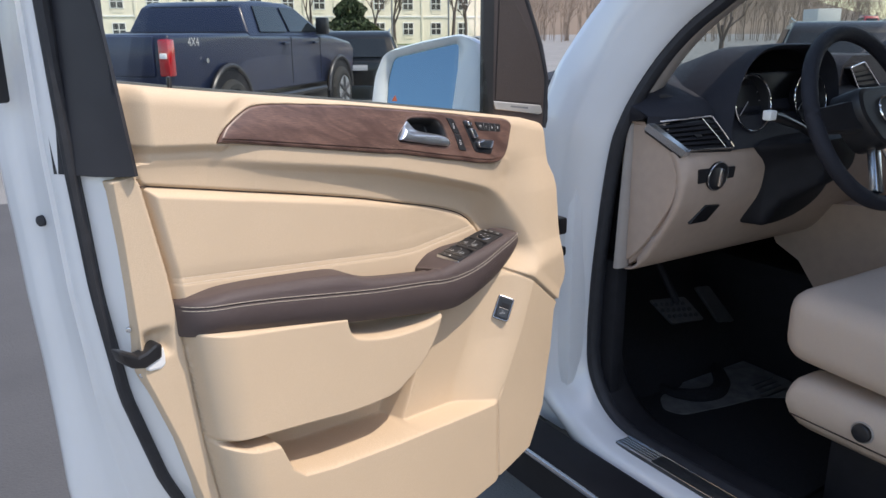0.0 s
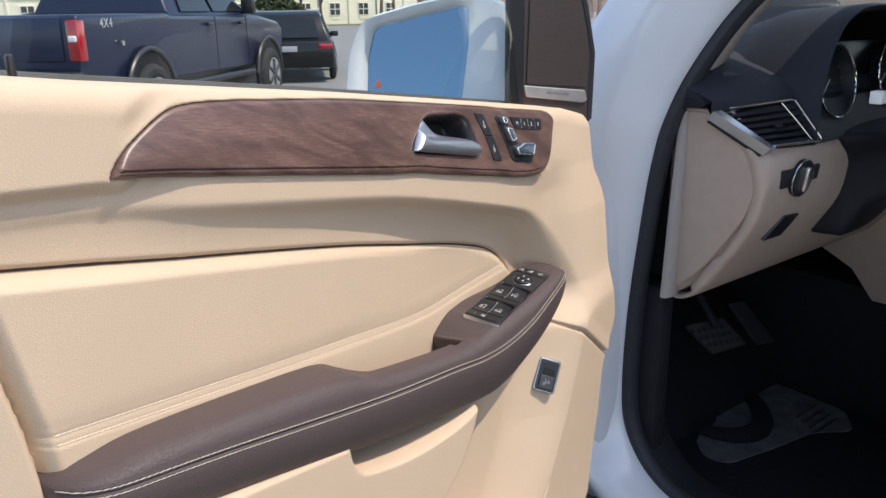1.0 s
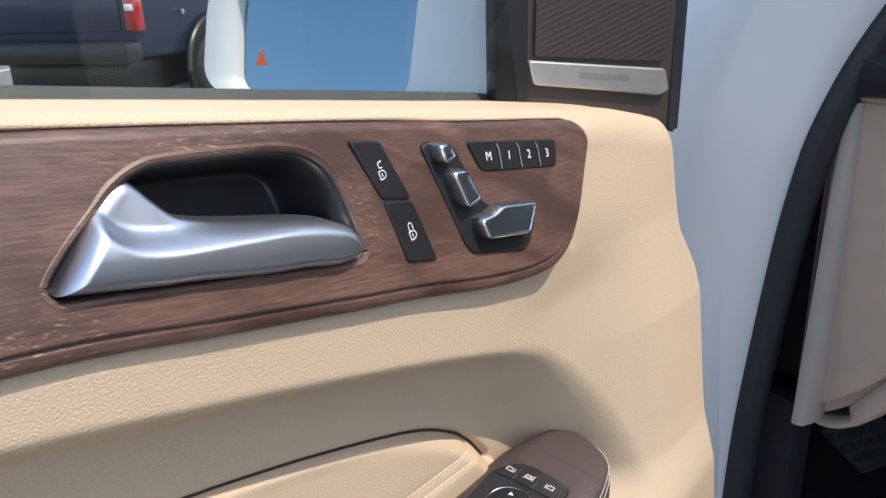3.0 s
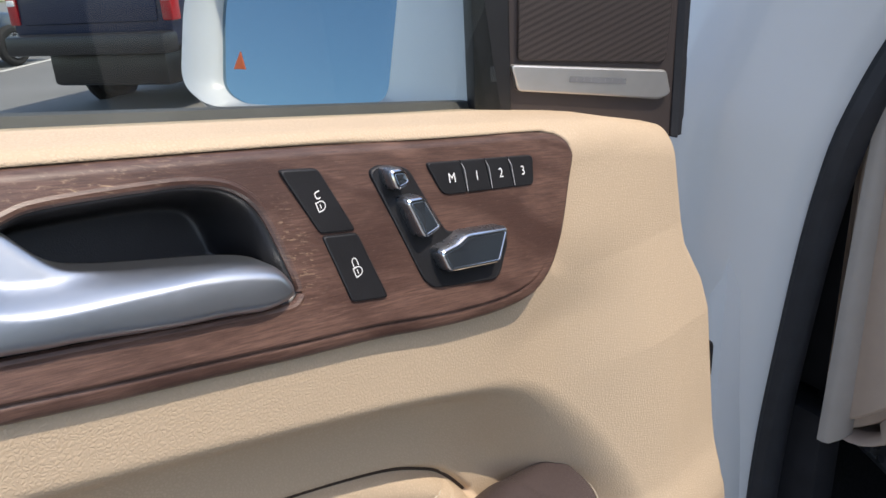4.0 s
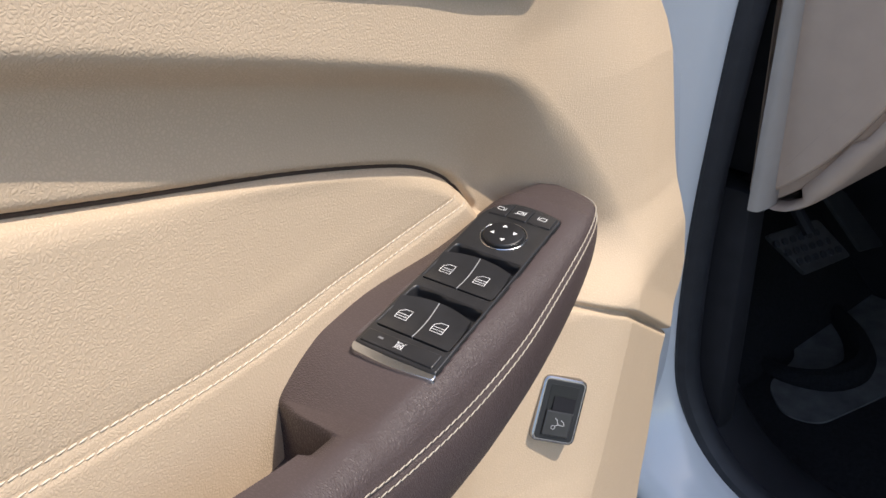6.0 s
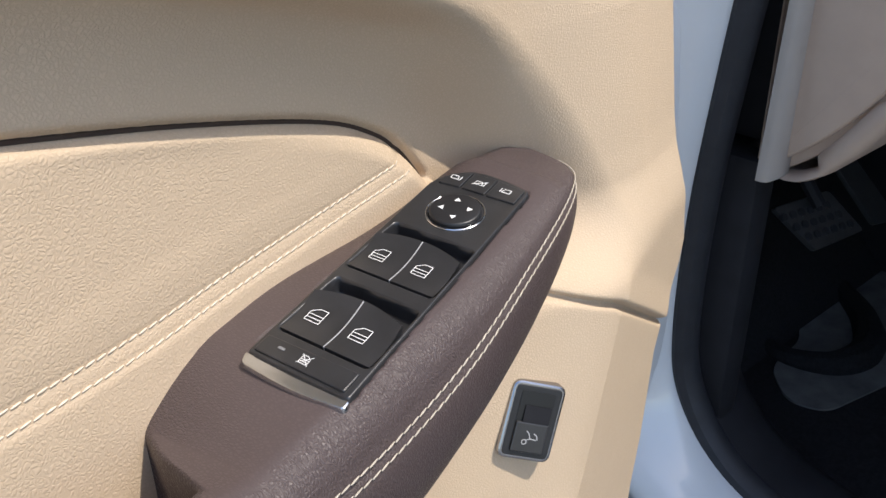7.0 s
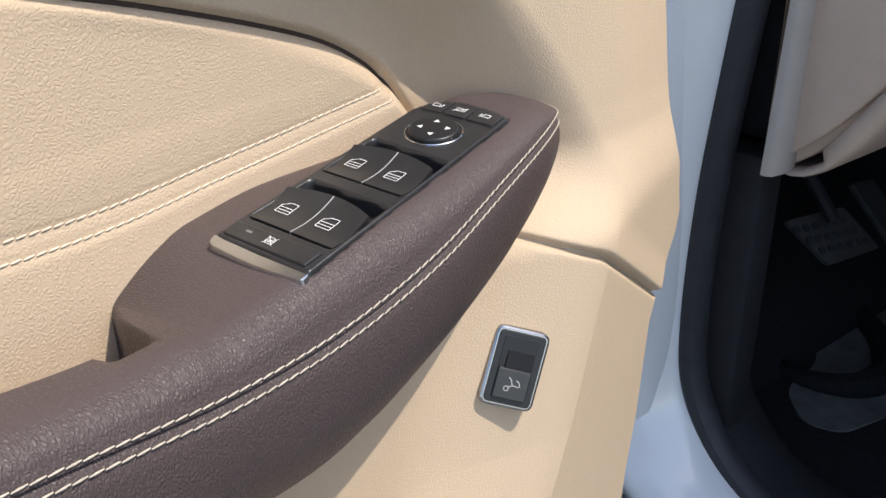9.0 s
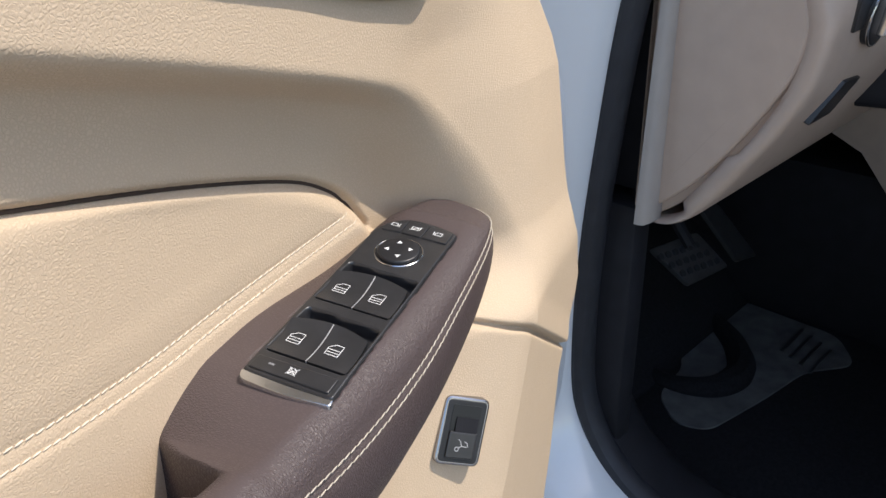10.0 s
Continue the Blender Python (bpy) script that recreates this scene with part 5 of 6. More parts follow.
def top_edge(x):
    """How far the upper dash draws back towards the pillar."""
    return float(interp(x, [(0.045, 0.085), (0.059, 0.068), (0.10, 0.032), (0.14, 0.011), (0.172, 0.0), (1.5, 0.0)]))


UP_PROF = smooth_line([(-0.042, 1.206), (-0.047, 1.211), (-0.047, 1.217), (-0.040, 1.228), (-0.024, 1.243), (0.028, 1.264), (0.12, 1.288), (0.28, 1.300), (0.45, 1.290)], 24)
UPX = (0.056, 0.062, 0.07, 0.085, 0.10, 0.12, 0.14, 0.172, 0.25, 0.6, 1.0, 1.5)
part("upper_dash", loft([[(x, y + top_edge(x) * (1 if y < 0.1 else 0.3), z - 0.35 * top_edge(x) * (z > 1.212)) for y, z in UP_PROF] + [(x, 0.45, 1.14), (x, top_edge(x), 1.197 if x < 0.11 else 1.14)] for x in UPX]), DARK, dash, "black upper dash", angle=60)
part("dash_front", loft([[(x, -0.084, 1.138), (x, -0.082, 1.146), (x, -0.058, 1.206), (x, 0.05, 1.206), (x, 0.05, 1.138)] for x in (0.205, 0.3, 0.9, 1.5)]), DARK, dash, "black dash front", angle=40)
part("under_dash", box((0.10, 0.11, 0.865), (1.55, 0.46, 1.15), 0.01), MATT, dash, "black underside of the dash")

# side vent between its four corners
VTL, VTR, VBR, VBL = Vector((0.049, 0.012, 1.195)), Vector((0.172, -0.050, 1.208)), Vector((0.209, -0.086, 1.142)), Vector((0.064, -0.078, 1.147))
VN = ((VTR - VTL).cross(VBL - VTL) + (VBL - VBR).cross(VTR - VBR)).normalized()
VN = VN if VN.y < 0 else -VN


def vp(u, v, h=0.0):
    return VTL * (1 - u) * (1 - v) + VTR * u * (1 - v) + VBR * u * v + VBL * (1 - u) * v + VN * (h + 0.004)


def vent_quad(u0, u1, v0, v1, h, depth, lean=0.0):
    """A block on the vent's face."""
    rings = []
    for u in np.linspace(u0, u1, 9):
        vs = np.linspace(v0, v1, 5)
        rings.append([vp(u, v, h) for v in vs] + [vp(u, v, h - depth) for v in vs[::-1]])
    return loft(rings)


vent = part("vent", vent_quad(0.0, 1.0, 0.0, 1.0, -0.010, 0.02), HOLLOW, dash, "black air vent in a chrome frame", smooth=False)
part("vent_cheek", vent_quad(-0.02, 0.085, -0.02, 1.04, -0.002, 0.02, 0.0), SATIN, vent, "broad satin silver vent cheek")
part("vent_frame", tube([vp(u, v, 0.001) for u, v in ((0.16, -0.01), (0.96, -0.01), (1.0, 0.02), (1.0, 0.97), (0.97, 1.01), (0.06, 1.01))], 0.0022, 8), CHROME, vent, "thin chrome vent frame")
part("vent_bar", tube([vp(0.86, 0.0, -0.004), vp(0.865, 0.5, -0.003), vp(0.87, 1.0, -0.004)], 0.0018, 8), SATIN, vent, "thin upright bar")
for i in range(6):
    v0 = 0.10 + i * 0.155
    part("slat", vent_quad(0.10, 0.985, v0, v0 + 0.075, -0.003, 0.006), MATT, vent, smooth=False)
part("vent_tab", vent_quad(0.46, 0.58, 0.50, 0.60, 0.001, 0.004), BLACK, vent)
# defroster grille on the dash top
part("defroster", plate(rounded([(-0.030, 0.0), (0.0, 0.007), (0.03, 0.002), (0.0, -0.008)], 0.004, 4), -0.01, 0.002, 0.001, Matrix.Translation((0.130, 0.030, 1.2490)) @ Matrix.Rotation(radians(-18), 4, "Z") @ Matrix.Rotation(radians(12), 4, "X")), HOLLOW, dash, "small defroster grille")
for i in range(4):
    part("grille_slat", tube([Matrix.Translation((0.130, 0.030, 1.2525)) @ Matrix.Rotation(radians(-18), 4, "Z") @ Vector((a, (i - 1.5) * 0.0042 * (1 - abs(a) * 18), (i - 1.5) * 0.001)) for a in (-0.028, -0.014, 0.0, 0.014, 0.028)], 0.0008, 6), RIMDARK, dash)


def binnacle():
    rings = []
    for y, s in ((0.26, 0.55), (0.16, 0.80), (0.05, 0.96), (-0.075, 1.0), (-0.086, 0.985), (-0.080, 0.95), (-0.03, 0.93)):
        ring = []
        for a in np.linspace(0, math.pi, 28):
            ca, sa = math.cos(a), math.sin(a)
            ring.append((0.395 - math.copysign(0.20 * s * abs(ca) ** 0.55 + 0.085 * float(step(-0.04, 0.08, y)) * abs(ca) ** 6, ca), y, 1.14 + 0.222 * s * sa ** 0.7))
        rings.append(ring)
    return loft(rings, caps=False, closed_ring=False)


part("binnacle", binnacle(), DARK, dash, "black instrument hood", angle=60)
part("cluster_face", box((0.235, -0.035, 1.14), (0.555, -0.02, 1.30), 0.01), HOLLOW, dash, "black instrument face")
for gx in (0.295, 0.510):
    GM = Matrix.Translation((gx, -0.052, 1.232)) @ Matrix.Rotation(radians(-10), 4, "X") @ FLAT
    circ = lambda r, h: [GM @ Vector((r * math.cos(a), r * math.sin(a), h)) for a in np.linspace(0, 2 * math.pi, 48, endpoint=False)]
    dial = part("dial", loft([circ(0.062, 0.010), circ(0.059, 0.008), circ(0.054, -0.010), circ(0.001, -0.010)], caps=False), BLACK, dash, "deep black dial")
    part("dial_ring", tube(circ(0.0625, 0.011), 0.0020, 8, closed=True), CHROME, dial, "thin chrome dial ring")
    for deg in range(-210, 31, 24):
        c, s_ = math.cos(radians(deg)), math.sin(radians(deg))
        part("dial_tick", tube([GM @ Vector((0.046 * c, 0.046 * s_, -0.0085)), GM @ Vector((0.051 * c, 0.051 * s_, -0.0085))], 0.0006, 4), ICONDIM, dial)
    part("needle", tube([GM @ Vector((0.006, 0.004, -0.007)), GM @ Vector((-0.030, -0.030, -0.007))], 0.0010, 5), ICONDIM, dial, "pale needle")

# light switch and hatch
SWM = Matrix.Translation((0.166, -0.0800, 1.086)) @ Matrix.Rotation(radians(7), 4, "X")
part("light_switch_plate", plate(rounded([(-0.062, 0.019), (0.060, 0.016), (0.060, -0.010), (-0.056, -0.013)], 0.003), -0.02, 0.003, 0.001, SWM @ FLAT), BLACK, dash, "black light switch plate")
knob = part("light_switch_knob", cyl(0.0315, 0.009, 32, SWM @ FLAT, bevel=0.003), BLACK, dash, "round black light switch with silver grip")
part("knob_ring", tube([SWM @ Vector((0.0315 * math.cos(a), -0.007, 0.0315 * math.sin(a))) for a in np.linspace(0, 2 * math.pi, 32, endpoint=False)], 0.0014, 6, closed=True), SATIN, knob, "thin silver ring")
part("knob_grip", box((-0.0055, -0.018, -0.021), (0.0055, -0.006, 0.021), 0.003, 2, SWM), SATIN, knob, "silver grip bar")
hatch = part("hatch", plate(rounded([(-0.040, -0.024), (0.018, -0.024), (0.040, 0.018), (-0.012, 0.023)], 0.003), -0.02, 0.003, 0.001, Matrix.Translation((0.167, -0.0585, 0.998)) @ Matrix.Rotation(radians(24), 4, "X") @ FLAT), BLACK, dash, "black brake release handle")

# column shroud: a broad black cover under the wheel, narrowing towards it
SHR = [(0.305, 1.150), (0.335, 1.090), (0.340, 1.030), (0.336, 0.958), (0.375, 0.948), (0.45, 0.955), (0.53, 0.980), (0.585, 1.020), (0.60, 1.08), (0.605, 1.150)]
SHR = smooth_line(SHR, 40, closed=True)
shr_c = np.array((0.465, 1.10))


def shroud_ring(y, s, dz):
    return [(shr_c[0] + (a - shr_c[0]) * s, y, shr_c[1] + (b - shr_c[1]) * s + dz) for a, b in SHR]


part("column_shroud", loft([shroud_ring(-0.03, 1.02, 0), shroud_ring(-0.078, 1.0, 0), shroud_ring(-0.088, 0.96, 0), shroud_ring(-0.105, 0.72, 0.012), shroud_ring(-0.17, 0.52, 0.030), shroud_ring(-0.18, 0.45, 0.030)]), MATT, dash, "broad black steering column cover", angle=50)
part("stalk", tube([(0.41, -0.15, 1.155), (0.32, -0.165, 1.190), (0.235, -0.172, 1.214), (0.207, -0.174, 1.220)], [0.007, 0.008, 0.011, 0.011], 10), BLACK, dash, "black column stalk")
part("stalk_tip", box((0.186, -0.184, 1.212), (0.208, -0.164, 1.232), 0.003, 2), WHITE_TRIM, dash, "pale end of the column stalk")
# centre of the dash with its upright vent
part("centre_hood", loft([[(0.70, y, 1.20), (0.73, y + 0.01, 1.30), (0.77, y + 0.01, 1.325), (1.00, y + 0.01, 1.325), (1.06, y, 1.20)] for y in (-0.01, 0.25)]), DARK, dash, "black centre hood", angle=50)
CV = [(0.735, 1.296), (0.795, 1.310), (0.895, 1.236), (0.790, 1.236)]
cv = part("centre_vent", plate(rounded(CV, 0.008), -0.02, 0.006, 0.002, Matrix.Translation((0, -0.012, 0)) @ FLAT), HOLLOW, dash, "centre air vent in a chrome frame")
part("vent_frame", tube([(a, -0.020, b) for a, b in rounded(CV, 0.008)], 0.0022, 8, closed=True), CHROME, cv, "thin chrome vent frame")
for i in range(4):
    k = 0.15 + 0.22 * i
    part("slat", tube([(0.745 + 0.05 * k, -0.020, 1.292 - 0.055 * k), (0.805 + 0.085 * k, -0.020, 1.300 - 0.062 * k)], 0.0028, 6), MATT, cv)

# ---- steering wheel ----
WM = Matrix.Translation((0.432, -0.245, 1.210)) @ Matrix.Rotation(radians(-24), 4, "X")
wheel = thing("steering_wheel", "black leather steering wheel with silver spoke trim", "steering wheel", m=CAR)
rimr = [(0.189 * math.cos(a), 0, 0.189 * math.sin(a)) for a in np.linspace(0, 2 * math.pi, 64, endpoint=False)]
part("rim", tube([WM @ Vector(p) for p in rimr], 0.0165, 12, closed=True), DARK, wheel, "black leather rim")
part("hub", plate(rounded([(-0.085, 0.055), (0.085, 0.055), (0.095, 0.0), (0.05, -0.075), (-0.05, -0.075), (-0.095, 0.0)], 0.03), -0.02, 0.045, 0.012, WM @ FLAT), BLACK, wheel, "black hub pad with a plain round emblem")
part("emblem", tube([WM @ Vector((0.03 * math.cos(a), -0.047, 0.03 * math.sin(a))) for a in np.linspace(0, 2 * math.pi, 40, endpoint=False)], 0.0025, 6, closed=True), CHROME, wheel, "plain chrome ring")
for s in (-1, 1):
    part("spoke", loft([[(s * 0.08, -0.01, 0.035), (s * 0.08, -0.03, 0.03), (s * 0.08, -0.03, -0.03), (s * 0.08, -0.01, -0.035)], [(s * 0.178, 0.0, 0.028), (s * 0.178, -0.012, 0.025), (s * 0.178, -0.012, -0.02), (s * 0.178, 0.0, -0.025)]]), BLACK, wheel, "black side spoke")
    part("lower_spoke", box((-0.012, -0.02, -0.175), (0.012, 0.0, -0.06), 0.005, 2, Matrix.Rotation(radians(20 * s), 4, "Y")), SATIN, wheel, "silver lower spoke")
for o in wheel.children:
    if o.name.startswith(("spoke", "lower_spoke")):
        o.data.transform(WM)

# ---- driver's seat ----
seat = thing("driver_seat", "beige leather driver seat with piped cushion and side trim", "car seat", m=CAR)


def cushion(x0, x1, y0, y1, z0, z1, tilt, mat, nm, lab, bev=0.05):
    bm = box((x0, y1, z0), (x1, y0, z1), bev, 5)
    for v in bm.verts:
        v.co.z += tilt * (v.co.y - y1)
    part(nm, bm, mat, seat, lab, angle=60)


cushion(0.172, 0.70, -0.266, -0.85, 0.69, 0.848, 0.06, SEAT, "cushion", "beige leather cushion")
def seat_side():
    """The seat's side valance, rounded at its front and drawn in at its foot."""
    rings = []
    for y, k in ((-0.300, 0.55), (-0.305, 0.78), (-0.318, 0.93), (-0.345, 1.0), (-0.55, 1.0), (-0.90, 1.0)):
        zm, hz = 0.640 + 0.02 * (y + 0.29), 0.058 * k
        rings.append([(0.26, y, zm + hz), (0.205, y, zm + hz), (0.186, y, zm + hz * 0.86), (0.176, y, zm + hz * 0.45), (0.176, y, zm - hz * 0.1), (0.186, y, zm - hz * 0.62), (0.205, y, zm - hz), (0.26, y, zm - hz * 1.05)])
    return loft(rings)


part("side_trim", seat_side(), SEAT, seat, "beige plastic side trim", angle=60)
part("trim_seam", tube([(0.1815, y, 0.612 + 0.02 * (y + 0.29) + 0.0) for y in np.linspace(-0.31, -0.9, 16)], 0.0016, 6), SEAM_BROWN, seat, "dark trim seam")
cushion(0.19, 0.70, -0.80, -0.98, 0.70, 1.45, 0.0, SEAT, "backrest", "beige leather backrest")
part("seat_base", box((0.25, -0.85, 0.376), (0.66, -0.36, 0.62), 0.02), MATT, seat, "black seat base")
part("knob_collar", tube([(0.1745, -0.465 + 0.0205 * math.cos(a), 0.640 + 0.0205 * math.sin(a)) for a in np.linspace(0, 2 * math.pi, 28, endpoint=False)], 0.002, 6, closed=True), PLASTIC_GREY, seat, "moulded collar")
part("seat_knob", cyl(0.018, 0.012, 28, Matrix.Translation((0.178, -0.465, 0.640)) @ Matrix.Rotation(radians(-90), 4, "Y"), bevel=0.003), BLACK, seat, "round black seat knob")
part("console", box((0.77, -1.0, 0.376), (1.02, 0.47, 0.72), 0.03), MATT, dash, "dark foot of the centre console")
part("console_side", loft([[(x, -1.0, 0.70), (x, 0.0, 0.70), (x, 0.055, 0.765), (x, 0.13, 0.80), (x, 0.20, 0.92), (x, -0.10, 0.95), (x, -1.0, 0.95)] for x in (0.735, 0.76, 1.03)]), PLASTIC_BEIGE, dash, "beige side of the centre console", smooth=False)
# pedals and mat
ped = thing("brake_pedal", "brake pedal with a steel face and rubber studs", "pedal", m=CAR)
PM = Matrix.Translation((0.392, 0.180, 0.652)) @ Matrix.Rotation(radians(-40), 4, "X")
part("pedal_face", plate(rounded([(-0.080, 0.042), (0.047, 0.026), (0.078, -0.050), (-0.042, -0.038)], 0.008), -0.006, 0.002, 0.001, PM @ FLAT), PEDALGREY, ped, "dull steel pedal face")
for i in range(6):
    for j in range(3):
        part("stud", cyl(0.006, 0.005, 10, PM @ Matrix.Translation((-0.058 + 0.0195 * i + 0.014 * (1 - j), 0, 0.004 - 0.003 * i - 0.02 + 0.02 * j)) @ FLAT), RUBBER, ped)
part("pedal_arm", tube([(0.39, 0.18, 0.67), (0.40, 0.30, 0.80), (0.40, 0.36, 1.0)], 0.01, 8), MATT, ped, "black pedal arm")
acc = thing("accelerator_pedal", "slim steel-faced accelerator pedal", "pedal", m=CAR)
part("pedal_face", plate(rounded([(-0.046, 0.062), (0.010, 0.056), (0.053, -0.064), (-0.012, -0.052)], 0.008), -0.006, 0.002, 0.001, Matrix.Translation((0.575, 0.20, 0.622)) @ Matrix.Rotation(radians(-35), 4, "X") @ FLAT), PEDALGREY, acc, "dull steel pedal face")
matt = thing("floor_mat", "dark floor mat with a painted sun patch and wheel shadow", "floor mat", m=CAR)
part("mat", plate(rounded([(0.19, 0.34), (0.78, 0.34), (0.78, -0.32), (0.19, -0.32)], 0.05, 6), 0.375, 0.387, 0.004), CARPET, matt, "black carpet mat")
# the sunlit patch of the mat, laid on as a grey plate
part("sun_patch", plate(rounded([(0.62, 0.33), (0.77, 0.27), (0.76, 0.03), (0.68, -0.03), (0.60, 0.03), (0.47, 0.05), (0.33, 0.08), (0.31, 0.13), (0.36, 0.19), (0.47, 0.20)], 0.03, 6), 0.387, 0.390, 0.001), SUNLIT_MAT, matt, "grey plate painted as the sunlit patch of the mat")
# the steering wheel's shadow across it, laid on as a black tube
part("wheel_shadow", tube(smooth_line([(0.74, 0.31, 0.390), (0.66, 0.24, 0.392), (0.58, 0.15, 0.394), (0.50, 0.11, 0.394), (0.43, 0.13, 0.394), (0.40, 0.20, 0.392), (0.44, 0.27, 0.390)], 30), [0.006 + 0.020 * math.sin(math.pi * i / 29) for i in range(30)], 8), CARPET, matt, "black tube drawn as the steering wheel's shadow")
for i in range(4):
    part("pad_rib", box((0.60 + 0.012 * i, 0.02 + 0.022 * i, 0.389), (0.70 + 0.012 * i, 0.027 + 0.022 * i, 0.3925), 0.001, 1), PEDALGREY, matt)

# ---- ground and surroundings ----
# invented plate, added only to darken the ground beside the car
tagged(part("dark_ground_plate", plate(np.array([tuple((CAR @ Vector((x, y, 0)))[:2]) for x, y in ((-7.0, 1.0), (5.0, 1.0), (5.0, 6.2), (-7.0, 6.2))]), 0.0, 0.004, 0.001), DARK_GROUND, smooth=False), "darker ground plate added beside the car", "pavement", kind="structure")
gr = bmesh.new()
gr.faces.new([gr.verts.new(p) for p in ((-1500, -1500, 0), (1500, -1500, 0), (1500, 1500, 0), (-1500, 1500, 0))])
tagged(part("ground", gr, ASPHALT, smooth=False), "grey asphalt car park", "ground", kind="structure")

# ---- window switches in the armrest ----
WELLS = (0.0172, 0.0605)


def switch_panel():
    """The panel's top, with a well under and before each pair of keys."""
    nu, nv = 90, 220
    a, b = np.meshgrid(np.linspace(-0.001, 0.0475, nu), np.linspace(0.001, 0.1495, nv), indexing="ij")
    d = poly_distance(a, b, sw_out)
    h = 0.0010 - 0.004 * step(0.0008, -0.0004, d)
    for b0 in WELLS:
        well = poly_distance(a, b, rounded([(0.0016, b0 - 0.0008), (0.0450, b0 - 0.0008), (0.0450, b0 + 0.0338), (0.0030, b0 + 0.0352)], 0.0025, 3))
        h = h - 0.0078 * step(-0.0002, 0.0012, well)
    vv, ff = sheet(a, b, h)
    c = vv[ff].mean(1)
    ff = ff[poly_distance(c[:, 0], c[:, 1], sw_out) > -0.0006]
    ob = mesh_part("switch_panel", vv, ff.tolist(), KEYBLACK, door, "black window switch panel")
    ob.data.transform(SW)
    return ob


pod = switch_panel()
part("silver_edge", plate(rounded([(-0.0008, 0.0012), (0.024, 0.0006), (0.0478, 0.0012), (0.0485, -0.003), (0.026, -0.0055), (0.001, -0.004)], [0.001, 0.001, 0.001, 0.003, 0.01, 0.003], 4), -0.008, 0.0010, 0.0008, SW), SATIN, pod, "silver edge of the switch panel")
part("child_lock_key", plate(rounded([(0.0015, 0.0030), (0.0440, 0.0030), (0.0440, 0.0128), (0.0015, 0.0118)], 0.0012), -0.002, 0.0020, 0.0006, SW), KEYBLACK, pod, "black child lock key")


def rocker(b0, right):
    """A window key: a scooped rocker, its front edge raised over a dark hollow."""
    a0, a1 = (0.0238, 0.0445) if right else (0.0020, 0.0230)
    rings = []
    for a in np.linspace(a0, a1, 9):
        u = (a - 0.023) / 0.0225
        bf = b0 + 0.0262 - 0.0050 * u * u
        ring = []
        for k in np.linspace(0, 1, 10):
            b = b0 * (1 - k) + bf * k
            ring.append((a, b, 0.0012 + 0.0022 * k**2 - 0.0013 * math.sin(math.pi * k)))
        ring += [(a, bf + 0.0005, 0.0026), (a, bf - 0.0005, -0.0005), (a, bf - 0.005, -0.0066), (a, b0, -0.0066)]
        rings.append(ring)
    bm = loft(rings)
    bmesh.ops.transform(bm, matrix=SW, verts=bm.verts)
    return part("window_key", bm, KEYBLACK, pod, "black window key with a white window mark", angle=40)


DOORMARK = [[(-1.0, -1.0), (1.0, -1.0), (1.0, 0.35), (0.15, 1.0), (-1.0, 1.0), (-1.0, -1.0)], [(-1.0, 0.0), (1.0, 0.0)], [(-1.0, -0.5), (1.0, -0.5)]]
for b0 in WELLS:
    for right in (False, True):
        k = rocker(b0, right)
        ca = 0.0318 if right else 0.0105
        tilt = Matrix.Translation((ca, b0 + 0.0120, 0.0011)) @ Matrix.Rotation(radians(2), 4, "X")
        print_lines("window_print", turned(DOORMARK, 0, 0, 0, 0.0035, -1), 0.00031, SW @ tilt, k)
    gap = []
    for k in np.linspace(0, 1, 8):
        b, h = b0 + 0.0260 * k, 0.0012 + 0.0022 * k**2 - 0.0013 * math.sin(math.pi * k)
        gap.append([(0.02325, b, h - 0.002), (0.02325, b, h), (0.0236, b, h), (0.0236, b, h - 0.002)])
    gm_ = loft(gap)
    bmesh.ops.transform(gm_, matrix=SW, verts=gm_.verts)
    part("key_gap", gm_, ICONDIM, pod, "thin pale gap between keys", smooth=False)
print_lines("child_lock_print", turned(DOORMARK + [[(-1.3, -1.2), (1.3, 1.2)], [(-1.3, 1.2), (1.3, -1.2)]], 0.0225, 0.0078, 0, 0.0019), 0.00026, SW @ Matrix.Translation((0, 0, 0.0022)), pod)
part("small_lamp", box((0.0095, 0.0075, 0.0019), (0.0125, 0.0087, 0.0022), 0, 1, SW), BARGREY, pod, "tiny lamp", smooth=False)
# mirror joystick
JC = SW @ Matrix.Translation((0.0232, 0.1145, 0.0))
ring = part("joystick_ring", tube([JC @ Vector((0.0136 * math.cos(a), 0.0136 * math.sin(a), 0.0012)) for a in np.linspace(0, 2 * math.pi, 48, endpoint=False)], 0.00045, 6, closed=True), CHROME, pod, "thin silver ring")
joy = part("joystick", cyl(0.0122, 0.0034, 40, JC, bevel=0.0012), BLACK, pod, "round black mirror joystick")
for deg in (20, 110, 200, 290):
    c, s_ = math.cos(radians(deg)), math.sin(radians(deg))
    pts = [(0.0082, 0.0), (0.0056, 0.0016), (0.0056, -0.0016)]
    bm = bmesh.new()
    bm.faces.new([bm.verts.new(JC @ Vector((x * c - y * s_, x * s_ + y * c, 0.00355))) for x, y in pts])
    part("arrow_print", bm, ICON, joy, smooth=False)
MIRMARK = [[(-1.0, 0.6), (0.5, 0.6), (0.9, -0.6), (-1.0, -0.6), (-1.0, 0.6)], [(1.3, 0.7), (1.3, -0.7)]]
